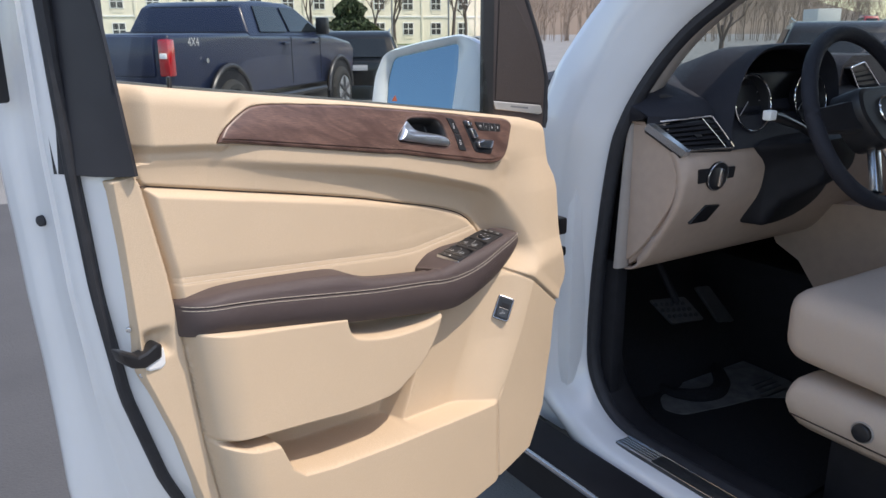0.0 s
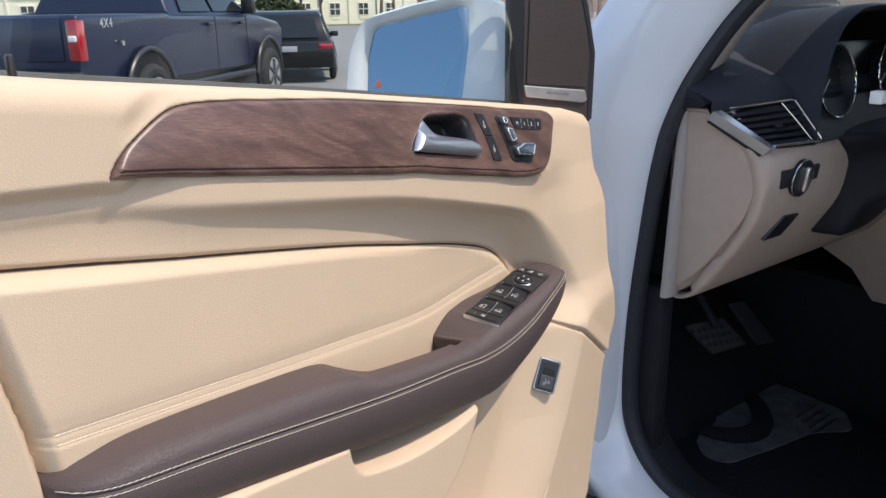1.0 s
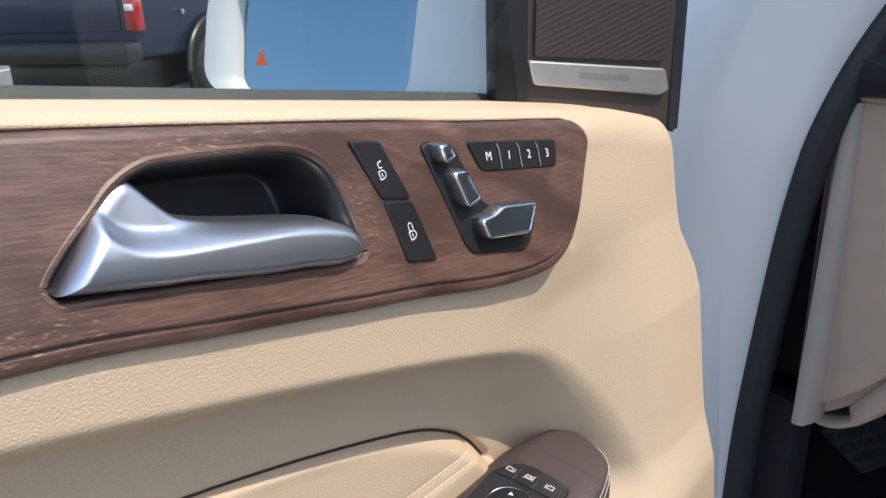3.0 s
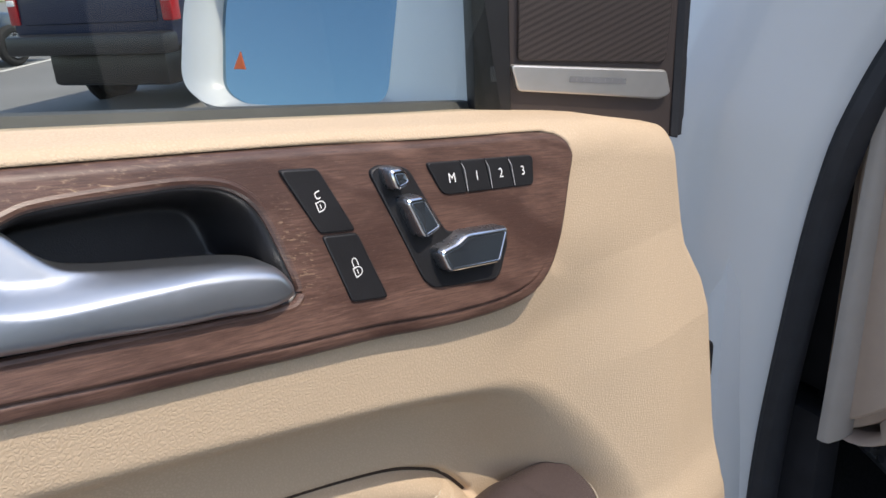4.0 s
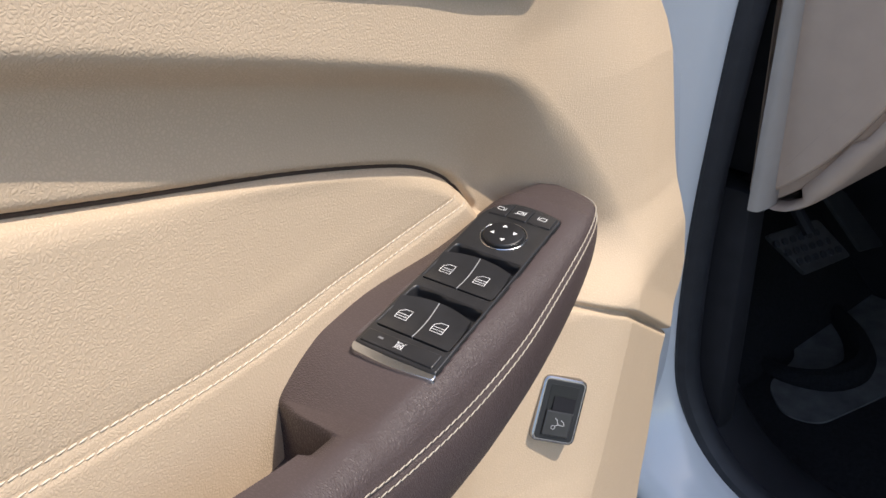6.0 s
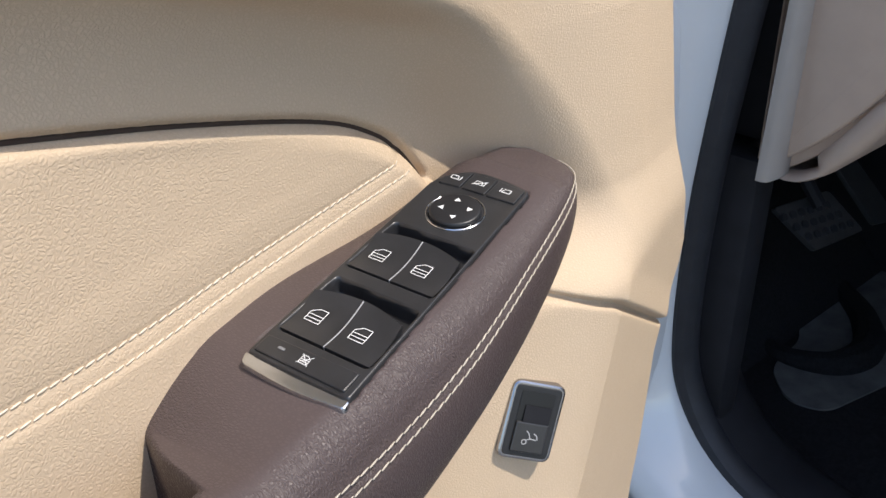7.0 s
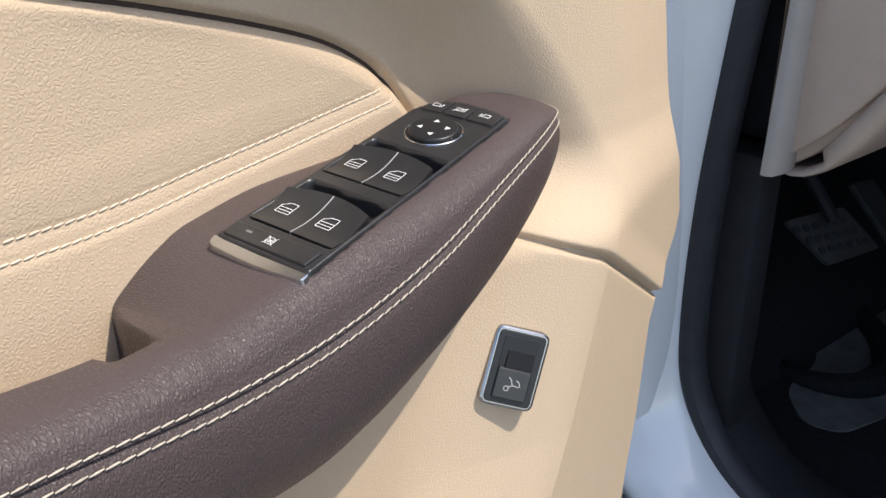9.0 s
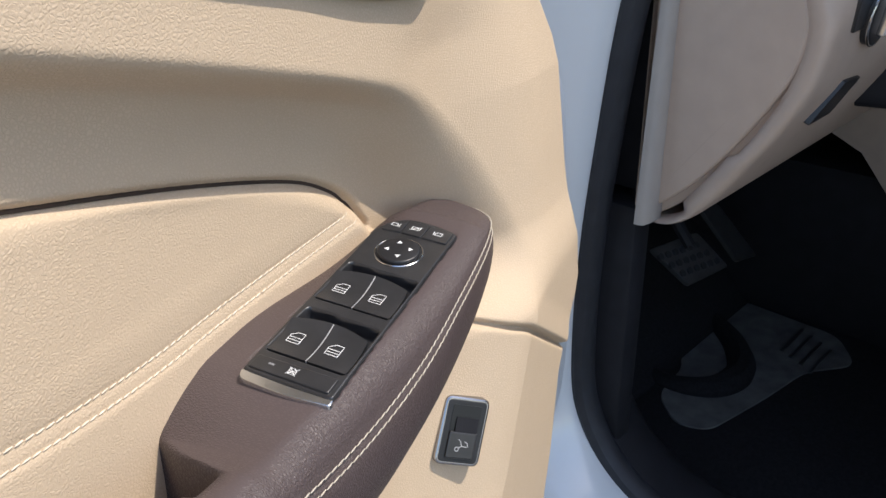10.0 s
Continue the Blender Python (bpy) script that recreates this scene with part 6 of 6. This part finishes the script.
for i, (a0, a1) in enumerate(((0.0035, 0.0150), (0.0156, 0.0283), (0.0289, 0.0440))):
    f0, f1 = (0.1375 if i == 0 else 0.1462), (0.1462 if i < 2 else 0.1440)
    poly = rounded([(a0, 0.1315 + 0.001 * (i > 0)), (a1, 0.1325), (a1, f1), (a0, f0)], 0.0008)
    k = part("mirror_key", plate(poly, -0.002, 0.0019, 0.0005, SW), KEYBLACK, pod, "small black mirror key")
    mark = MIRMARK if i != 1 else MIRMARK + [[(-1.4, -1.0), (1.5, 1.0)]]
    print_lines("mirror_print", turned(mark, (a0 + a1) / 2, 0.1385 + 0.0008 * (i > 0), 0, 0.0022, 1 if i != 2 else -1), 0.0004, SW @ Matrix.Translation((0, 0, 0.0021)), k)

# ---- tailgate button on the lower panel ----
TB = frame_of((1.1950, 0.8639, 0.8720), (0.0096, -0.0106, -0.0052), (0.0105, 0.0005, 0.0199))
tbo = rounded([(-0.0150, -0.0215), (0.0150, -0.0215), (0.0150, 0.0215), (-0.0150, 0.0215)], 0.005, 5)
TB = TB @ Matrix.Scale(1.1, 4)
TB = TB @ Matrix.Translation((0, 0, 0.0035))
tail = part("tailgate_switch", plate(tbo, -0.012, 0.0018, 0.0014, TB), DARKCHROME, door, "tailgate switch in a dark silver frame")
part("switch_face", plate(shrink(tbo, 0.0020), -0.004, 0.0022, 0.0006, TB), BLACK, tail, "black switch face")
# the finger hollow is a flat plate, its shade put into the near-black
part("hollow_shade", plate(rounded([(-0.0095, 0.000), (0.0095, 0.000), (0.0095, 0.0165), (-0.0095, 0.0165)], 0.001), 0.0, 0.0025, 0.0001, TB), HOLLOW, tail, "near-black plate for the shade in the finger hollow")
part("switch_key", plate(rounded([(-0.0092, -0.0165), (0.0092, -0.0165), (0.0092, 0.0000), (-0.0092, 0.0000)], 0.001), 0.0, 0.0040, 0.0008, TB), KEYBLACK, tail, "black tailgate key")
part("switch_slope", loft([[(-0.006, 0.000, 0.0039), (0.0085, 0.000, 0.0039), (0.0085, 0.0005, 0.0024), (-0.006, 0.0005, 0.0024)], [(-0.006, 0.009, 0.0031), (0.0085, 0.009, 0.0031), (0.0085, 0.009, 0.0024), (-0.006, 0.009, 0.0024)]]), MATT, tail, "grey slope above the key").data.transform(TB)
print_lines("tailgate_print", [arc(-0.0028, -0.0105, 0.0013, 0, 360, 10), [(-0.0018, -0.0095), (0.0002, -0.0085), (0.0035, -0.0088)], [(0.0002, -0.0085), (-0.0012, -0.0055), (-0.0025, -0.0045)], [(0.0018, -0.0055), (0.0035, -0.0065), (0.0042, -0.0085)]], 0.0005, TB @ Matrix.Translation((0, 0, 0.0042)), tail, ICONDIM)

# ---- vehicles in the car park ----
def side_loft(profile, halves):
    """A body from a side outline (x, z), its half width given for each height."""
    bm = bmesh.new()
    rings = []
    for s in (-1, 1):
        rings.append([bm.verts.new((x, s * halves(x, z), z)) for x, z in profile])
    n = len(profile)
    for i in range(n):
        bm.faces.new((rings[0][i], rings[0][(i + 1) % n], rings[1][(i + 1) % n], rings[1][i]))
    bm.faces.new(rings[0][::-1])
    bm.faces.new(rings[1])
    bmesh.ops.recalc_face_normals(bm, faces=bm.faces)
    bmesh.ops.bevel(bm, geom=[e for e in bm.edges if len(e.link_faces) == 2 and e.calc_face_angle(0) > 0.7], offset=0.05, segments=3, affect="EDGES", profile=0.5)
    return bm


def wheel_on(parent, x, y, r, wide, rimmat):
    m = Matrix.Translation((x, y, r)) @ Matrix.Rotation(radians(90), 4, "X")
    t = part("wheel", tube([m @ Vector((0.78 * r * math.cos(a), 0.78 * r * math.sin(a), 0)) for a in np.linspace(0, 2 * math.pi, 28, endpoint=False)], r * 0.22, 10, closed=True), TYRE, parent, "black tyre with a bright rim")
    side = -1 if y < 0 else 1
    rim = part("rim", cyl(0.62 * r, 0.06, 28, Matrix.Translation((x, y + side * 0.03, r)) @ Matrix.Rotation(radians(90 * -side), 4, "X")), SATIN, t)
    for k in range(6):
        sp = box((-0.025, 0, 0), (0.025, 0.58 * r, 0.03), 0.006, 1)
        bmesh.ops.transform(sp, matrix=Matrix.Translation((x, y + side * 0.075, r)) @ Matrix.Rotation(radians(90 * -side), 4, "X") @ Matrix.Rotation(k * math.pi / 3, 4, "Z"), verts=sp.verts)
        part("rim_spoke", sp, RIMDARK, t)


def quad(name, pts, mat, parent, lab="", thick=0.02):
    """A thin slab over four points, proud of the surface it lies on."""
    p = [Vector(q) for q in pts]
    n = (p[1] - p[0]).cross(p[2] - p[0]).normalized() * thick
    bm = loft([[q - n * 0.5 for q in p], [q + n * 0.5 for q in p]])
    return part(name, bm, mat, parent, lab, smooth=False)


# navy pickup, its tail towards us
truck = thing("pickup_truck", "navy blue crew cab pickup truck parked on asphalt", "pickup truck", m=pose(5.23, 9.31, 0, 0, 0, 27.8))
W = 0.97
part("body", side_loft([(-1.28, 0.68), (-1.32, 0.88), (-1.30, 1.38), (0.62, 1.39), (0.62, 1.36), (3.35, 1.34), (3.6, 1.33), (4.6, 1.24), (4.85, 1.12), (4.9, 0.66), (4.4, 0.60), (0.5, 0.60)], lambda x, z: W - 0.06 * (z < 0.75) - 0.10 * (x > 4.5)), NAVY, truck, "navy lower body and bed")
cab = part("cab", side_loft([(0.66, 1.33), (0.80, 1.73), (0.95, 1.79), (1.5, 1.82), (2.3, 1.81), (2.55, 1.77), (3.42, 1.33)], lambda x, z: 0.93 - 0.24 * max(0, (z - 1.34) / 0.50)), NAVY, truck, "navy cab")
for s in (-1, 1):
    f = lambda x, z: (x, s * (0.945 - 0.24 * (z - 1.34) / 0.50), z)
    quad("side_window", [f(1.0, 1.40), f(1.85, 1.40), f(1.85, 1.74), f(1.12, 1.74)], TINTED, cab)
    quad("side_window", [f(1.95, 1.40), f(3.05, 1.40), f(2.45, 1.74), f(1.95, 1.74)], TINTED, cab)
    for xa in (0.0, 3.83):
        wheel_on(truck, xa, s * 0.955, 0.42, 0.27, SATIN)
        arch = [(xa + 0.55 * math.cos(a), s * (W + 0.01), 0.44 + 0.56 * math.sin(a)) for a in np.linspace(0.05, math.pi - 0.05, 20)]
        part("wheel_arch", tube(arch, 0.030, 8), RIMDARK, truck, "flared wheel arch")
        part("arch_hollow", cyl(0.53, 0.05, 28, Matrix.Translation((xa, s * (W - 0.044), 0.44)) @ Matrix.Rotation(radians(-90 * s), 4, "X")), MATT, truck, "dark wheel well")
    for xh in (1.85, 2.95):
        part("door_handle", box((xh - 0.22, s * W - 0.02, 1.22), (xh - 0.05, s * W + 0.03, 1.26), 0.01), NAVY, truck)
        part("door_gap", box((xh + 0.03 - 0.006, s * W - 0.002, 0.68), (xh + 0.03 + 0.006, s * W + 0.004, 1.34)), MATT, truck)
    part("running_board", tube([(0.75, s * 0.98, 0.52), (3.1, s * 0.98, 0.52)], 0.045, 8), BLACK, truck, "black running board")
    mi = part("wing_mirror", box((2.95, s * 1.03 - 0.07, 1.36), (3.10, s * 1.03 + 0.12, 1.62), 0.03), BLACK, truck, "tall black towing mirror")
    part("tail_lamp", box((-1.335, s * 0.915 - 0.065, 0.93), (-1.19, s * 0.915 + 0.065, 1.33), 0.025), TAIL, truck, "red tail lamp")
    part("reverse_lamp", box((-1.345, s * 0.915 - 0.045, 1.12), (-1.30, s * 0.915 + 0.045, 1.18), 0.01), ICON, truck, "clear reversing lamp")
    text_part("4X4", 0.14, Matrix.Translation((-0.80, s * (W + 0.003), 1.29)) @ Matrix.Rotation(radians(90), 4, "X") @ (Matrix.Rotation(math.pi, 4, "Y") if s > 0 else Matrix()), ICONDIM, truck, "chrome 4X4 mark")
quad("rear_window", [(0.715, -0.70, 1.41), (0.715, 0.70, 1.41), (0.82, 0.62, 1.73), (0.82, -0.62, 1.73)], TINTED, cab)
part("tailgate", box((-1.34, -0.80, 0.93), (-1.29, 0.80, 1.36), 0.02), NAVY, truck, "navy tailgate")
part("bumper", box((-1.50, -0.95, 0.64), (-1.25, 0.95, 0.84), 0.04), BLACK, truck, "black rear bumper")
# one near-black block stands for running gear and shadow under the truck
part("under_shade", box((-1.2, -0.72, 0.30), (4.5, 0.72, 0.66), 0.05), HOLLOW, truck, "near-black block for the shade and running gear below")
part("fuel_cap", cyl(0.03, 0.02, 14, Matrix.Translation((-0.55, -W - 0.005, 1.08)) @ Matrix.Rotation(radians(90), 4, "X")), SATIN, truck)
# a white concrete wheel stop, drawn as a flat strip on the ground
for xa, ya, xb, yb in ((4.9, 15.0, 5.75, 15.8),):
    d_ = Vector((xb - xa, yb - ya, 0))
    tagged(part("white_ground_strip", box((-0.05, 0, 0.0), (0.05, d_.length * 3, 0.004), 0.0, 1, Matrix.Translation((xa, ya, 0)) @ Matrix.Rotation(math.atan2(-d_.x, d_.y), 4, "Z")), WHITE_TRIM, smooth=False), "flat white strip standing for a wheel stop", "road marking", "parking lines", kind="structure")


def suv(name, label, m, paint, h=1.5, group=""):
    """A parked sport utility car; x runs forward."""
    car_ = thing(name, label, "parked car", group, m=m)
    k = h / 1.7
    part("body", side_loft([(-1.05, 0.30), (-1.12, 0.55), (-1.08, 0.98 * k), (-0.9, 1.02 * k), (2.6, 0.98 * k), (3.5, 0.90 * k), (3.68, 0.7), (3.7, 0.32)], lambda x, z: 0.94 - 0.12 * (x > 3.4)), paint, car_, "glossy lower body")
    ca = part("cabin", side_loft([(-1.0, 0.96 * k), (-0.78, 1.52 * k), (-0.55, 1.66 * k), (0.4, 1.70 * k), (1.3, 1.66 * k), (2.45, 0.98 * k)], lambda x, z: 0.90 - 0.22 * max(0, (z / k - 0.98) / 0.7)), paint, car_, "cabin")
    for s in (-1, 1):
        f = lambda x, z: (x, s * (0.915 - 0.22 * max(0, (z - 0.98) / 0.7)), z * k)
        for q in ([(-0.72, 1.06), (-0.15, 1.06), (-0.15, 1.56), (-0.55, 1.56)], [(-0.05, 1.06), (0.95, 1.06), (0.95, 1.56), (-0.05, 1.56)], [(1.03, 1.06), (2.05, 1.06), (1.30, 1.54), (1.03, 1.56)]):
            quad("side_window", [f(*p) for p in q], TINTED, ca)
        for xa in (0.0, 2.75):
            wheel_on(car_, xa, s * 0.90, 0.35, 0.22, SATIN)
        part("tail_lamp", box((-1.125, s * 0.78 - 0.14, 0.80 * k), (-1.0, s * 0.78 + 0.14, 0.93 * k), 0.02), TAIL, car_, "red tail lamp")
        part("roof_rail", tube([(-0.5, s * 0.66, 1.68 * k), (0.3, s * 0.68, 1.74 * k), (1.1, s * 0.66, 1.69 * k)], 0.018, 6), SATIN, ca, "roof rail")
        part("wing_mirror", box((1.75, s * 0.98 - 0.09, 1.0 * k), (1.9, s * 0.98 + 0.09, 1.14 * k), 0.02), paint, car_)
    quad("rear_window", [(-1.0, -0.66, 1.06 * k), (-1.0, 0.66, 1.06 * k), (-0.80, 0.58, 1.50 * k), (-0.80, -0.58, 1.50 * k)], TINTED, ca)
    part("plate_bars", box((-1.13, -0.22, 0.62), (-1.10, 0.22, 0.73), 0.005), PLATEGREY, car_, "blank number plate with grey bars")
    part("rear_wiper", box((-0.94, -0.02, 1.12 * k), (-0.93, 0.30, 1.14 * k)), MATT, ca)
    return car_


suv("black_suv", "black sport utility car parked tail first beside the pickup", pose(12.0, 12.9, 0, 0, 0, 44), JET, 1.42)
suv("blue_suv", "blue-grey sport utility car parked alongside the pickup", pose(2.55, 15.2, 0, 0, 0, 27.8), BLUEGREY, 1.6)
suv("dark_suv", "dark sport utility car parked beyond the windscreen", pose(13.05, 3.4, 0, 0, 0, 20), JET, 1.52)
far = suv("silver_car", "silver car parked far off by the woods", pose(80.0, 56.6, 0, 0, 0, 130), SILVER, 1.5, "far parked cars")
copy_thing(far, pose(78.2, 59.0, 0, 0, 0, 125))
red = suv("red_van", "tall red van parked far across the lot", pose(98, 22.6, 0, 0, 0, 30), REDPAINT, 2.9)
van = thing("white_box_truck", "white box truck parked far across the lot", "truck", m=pose(86.6, 24.6, 0, 0, 0, 36))
part("cargo_box", box((-2.5, -1.1, 0.8), (1.6, 1.1, 3.4), 0.03), WHITE_TRIM, van, "white cargo box")
part("cab", box((1.7, -1.0, 0.5), (3.2, 1.0, 2.0), 0.2, 3), WHITE_TRIM, van, "white cab")
for xa in (-1.4, 2.3):
    for s in (-1, 1):
        wheel_on(van, xa, s * 0.9, 0.42, 0.25, SATIN)

# ---- hotel-like building, grass, trees ----
hotel = thing("cream_building", "long cream stucco building with white windows", "building", m=pose(38.5, 82.5, 0, 0, 0, -27))
HL = 46.0
part("wall", box((-18, 0, 0), (HL, 14, 9.6)), STUCCO, hotel, "cream stucco wall", smooth=False)
part("roof", loft([[(-18.6, -0.7, 9.6), (HL + 0.6, -0.7, 9.6), (HL + 0.6, 14.7, 9.6), (-18.6, 14.7, 9.6)], [(-14, 6, 12.6), (HL - 4, 6, 12.6), (HL - 4, 8, 12.6), (-14, 8, 12.6)]]), ROOFING, hotel, "grey shingled roof", smooth=False)
for i in range(-5, 13):
    part("pilaster", box((i * 3.6 - 0.15 + 1.0, -0.14, 0), (i * 3.6 + 0.15 + 1.0, 0.02, 9.6), 0.03, 1), STUCCO, hotel)
part("string_course", box((-18, -0.10, 3.05), (HL, 0.02, 3.25), 0.02, 1), WHITE_TRIM, hotel)
for i in range(-5, 12):
    for r in range(3):
        x, z = 2.8 + i * 3.6, 1.0 + 2.9 * r
        w = part("window", box((x - 0.70, -0.08, z), (x + 0.70, 0.02, z + 1.5), 0.02, 1), WHITE_TRIM, hotel, "white framed window")
        for dx in (-0.32, 0.32):
            for dz in (0.40, 1.10):
                part("pane", box((x + dx - 0.27, -0.095, z + dz - 0.30), (x + dx + 0.27, -0.075, z + dz + 0.30)), WINDOW, w, smooth=False)
        part("vent_grille", box((x - 0.55, -0.06, z - 0.42), (x + 0.55, 0.02, z - 0.12), 0.01, 1), STUCCO, hotel)
gpts = [(20, 83), (45, 70), (70, 57), (78, 62), (96, 96), (50, 120), (15, 110)]
gm = plate(np.array(gpts, float), -0.05, 0.03, 0.01)
tagged(part("lawn", gm, GRASS, smooth=False), "mown green lawn by the building", "lawn", kind="structure")


def branches(rng, base, height, spread, depth, r0):
    """Limbs of a bare tree as line pieces: (start, end, r1, r2)."""
    out = []

    def grow(p, d, ln, r, k):
        q = p + d * ln
        out.append((p, q, r, r * 0.72))
        if k == 0:
            return
        for _ in range(rng.choice((2, 3))):
            e = (d + Vector((rng.uniform(-1, 1), rng.uniform(-1, 1), rng.uniform(-0.15, 0.7))) * spread).normalized()
            s = rng.uniform(0.55, 1.0)
            grow(p + d * ln * s, e, ln * rng.uniform(0.55, 0.8), r * 0.6, k - 1)

    grow(Vector(base), Vector((rng.uniform(-0.05, 0.05), rng.uniform(-0.05, 0.05), 1)).normalized(), height * 0.34, r0, depth)
    return out


def limb_mesh(pieces, sides=3):
    vs, fs = [], []
    for p, q, r1, r2 in pieces:
        d = (q - p).normalized()
        s = d.cross(Vector((0.31, 0.17, 0.93))).normalized()
        u = s.cross(d)
        i = len(vs)
        for c, r in ((p, r1), (q, r2)):
            for t in range(sides):
                a = 2 * math.pi * t / sides
                vs.append(c + (s * math.cos(a) + u * math.sin(a)) * r)
        for t in range(sides):
            fs.append((i + t, i + (t + 1) % sides, i + sides + (t + 1) % sides, i + sides + t))
    return vs, fs


rng = random.Random(4)
# leafless woods along the far edge of the lot
pieces = []
for i in range(520):
    t = rng.random()
    a = radians(12 + 44 * t)
    d = rng.uniform(105, 140)
    if t > 0.72:
        d += 25
    pieces += branches(rng, (d * math.cos(a), d * math.sin(a), 0), rng.uniform(7, 12), 0.62, 5 if i % 3 == 0 else 4, rng.uniform(0.035, 0.07))
v_, f_ = limb_mesh(pieces)
tagged(mesh_part("far_woods", v_, f_, TWIG), "bare brown woods along the far edge", "woods", kind="stuff")
hv = []
hn = 60
for i in range(hn):
    a = radians(-70 + 230 * i / (hn - 1))
    hh = 26 + 16 * math.sin(i * 0.55) + 7 * math.sin(i * 1.7)
    for d, z in ((330, -1), (420, hh * 0.7), (520, hh)):
        hv.append((d * math.cos(a), d * math.sin(a), z))
hf = [(i * 3 + k, i * 3 + 3 + k, i * 3 + 4 + k, i * 3 + 1 + k) for i in range(hn - 1) for k in range(2)]
tagged(mesh_part("far_hills", hv, hf, HILL), "hazy brown wooded hills", "hills", kind="structure")


def bare_tree(name, at, height, seed, label):
    r_ = random.Random(seed)
    tr = thing(name, label, "tree", "bare trees", m=pose(at[0], at[1], 0))
    p = branches(r_, (0, 0, 0), height, 0.65, 5, height * 0.022)
    v, f = limb_mesh(p[:1], 8)
    mesh_part("trunk", v, f, BARK, tr, "grey trunk")
    v, f = limb_mesh(p[1:], 4)
    mesh_part("crown", v, f, BARK, tr, "leafless crown of fine twigs")


bare_tree("bare_tree", (27.9, 11.1), 4.6, 3, "small bare tree in the car park")
for i, (px_, py_) in enumerate(((58, 60), (63, 62), (67, 57), (73, 60), (52, 63))):
    bare_tree("bare_tree", (px_, py_), 8 + i % 3, 20 + i, "bare tree on the lawn before the building")


def shrub(name, at, r, h, mat, seed, label):
    """A dense crown of small leaf clumps on a short trunk."""
    r_ = random.Random(seed)
    sh = thing(name, label, "shrub", m=pose(at[0], at[1], 0))
    part("trunk", tube([(0, 0, 0), (0.05, 0, h * 0.4), (0, 0.05, h * 0.8)], [r * 0.10, r * 0.07, r * 0.03], 8), BARK, sh, "short trunk")
    vs, fs = [], []
    for _ in range(2600):
        z = r_.random() ** 0.8
        rad = r * (1 - z**1.6) ** 0.5 * (0.75 + 0.25 * r_.random()) * (0.9 + 0.2 * math.sin(z * 17 + seed))
        a = r_.uniform(0, 2 * math.pi)
        c = Vector((rad * math.cos(a), rad * math.sin(a), h * (0.06 + 0.94 * z)))
        n = Vector((r_.uniform(-1, 1), r_.uniform(-1, 1), r_.uniform(-0.3, 1))).normalized()
        s = n.cross(Vector((0.2, 0.9, 0.3))).normalized() * r * 0.11
        u = n.cross(s)
        i = len(vs)
        vs += [c - s, c + u * 0.6, c + s, c - u * 0.6]
        fs.append((i, i + 1, i + 2, i + 3))
    mesh_part("crown", vs, fs, mat, sh, "dense leafy crown", smooth=False)


shrub("evergreen_shrub", (52.4, 57.6), 2.4, 4.6, EVERGREEN, 1, "dark evergreen shrub on the lawn")
shrub("yellow_shrub", (56.5, 58.3), 1.1, 1.9, OLIVE, 2, "olive rounded shrub on the lawn")
pole = thing("lamp_pole", "grey lamp pole at the edge of the lot", "lamp pole", m=pose(55.5, 55.0, 0))
part("pole", cyl(0.09, 9.0, 12, r2=0.06), POLEGREY, pole, "grey steel pole")
part("base", cyl(0.25, 0.7, 16, bevel=0.05), ROOFING, pole, "concrete base")
part("lamp_head", box((-0.15, -0.7, 8.95), (0.15, 0.3, 9.1), 0.03), POLEGREY, pole, "flat lamp head")
copy_thing(pole, pose(60.5, 52.0, 0))
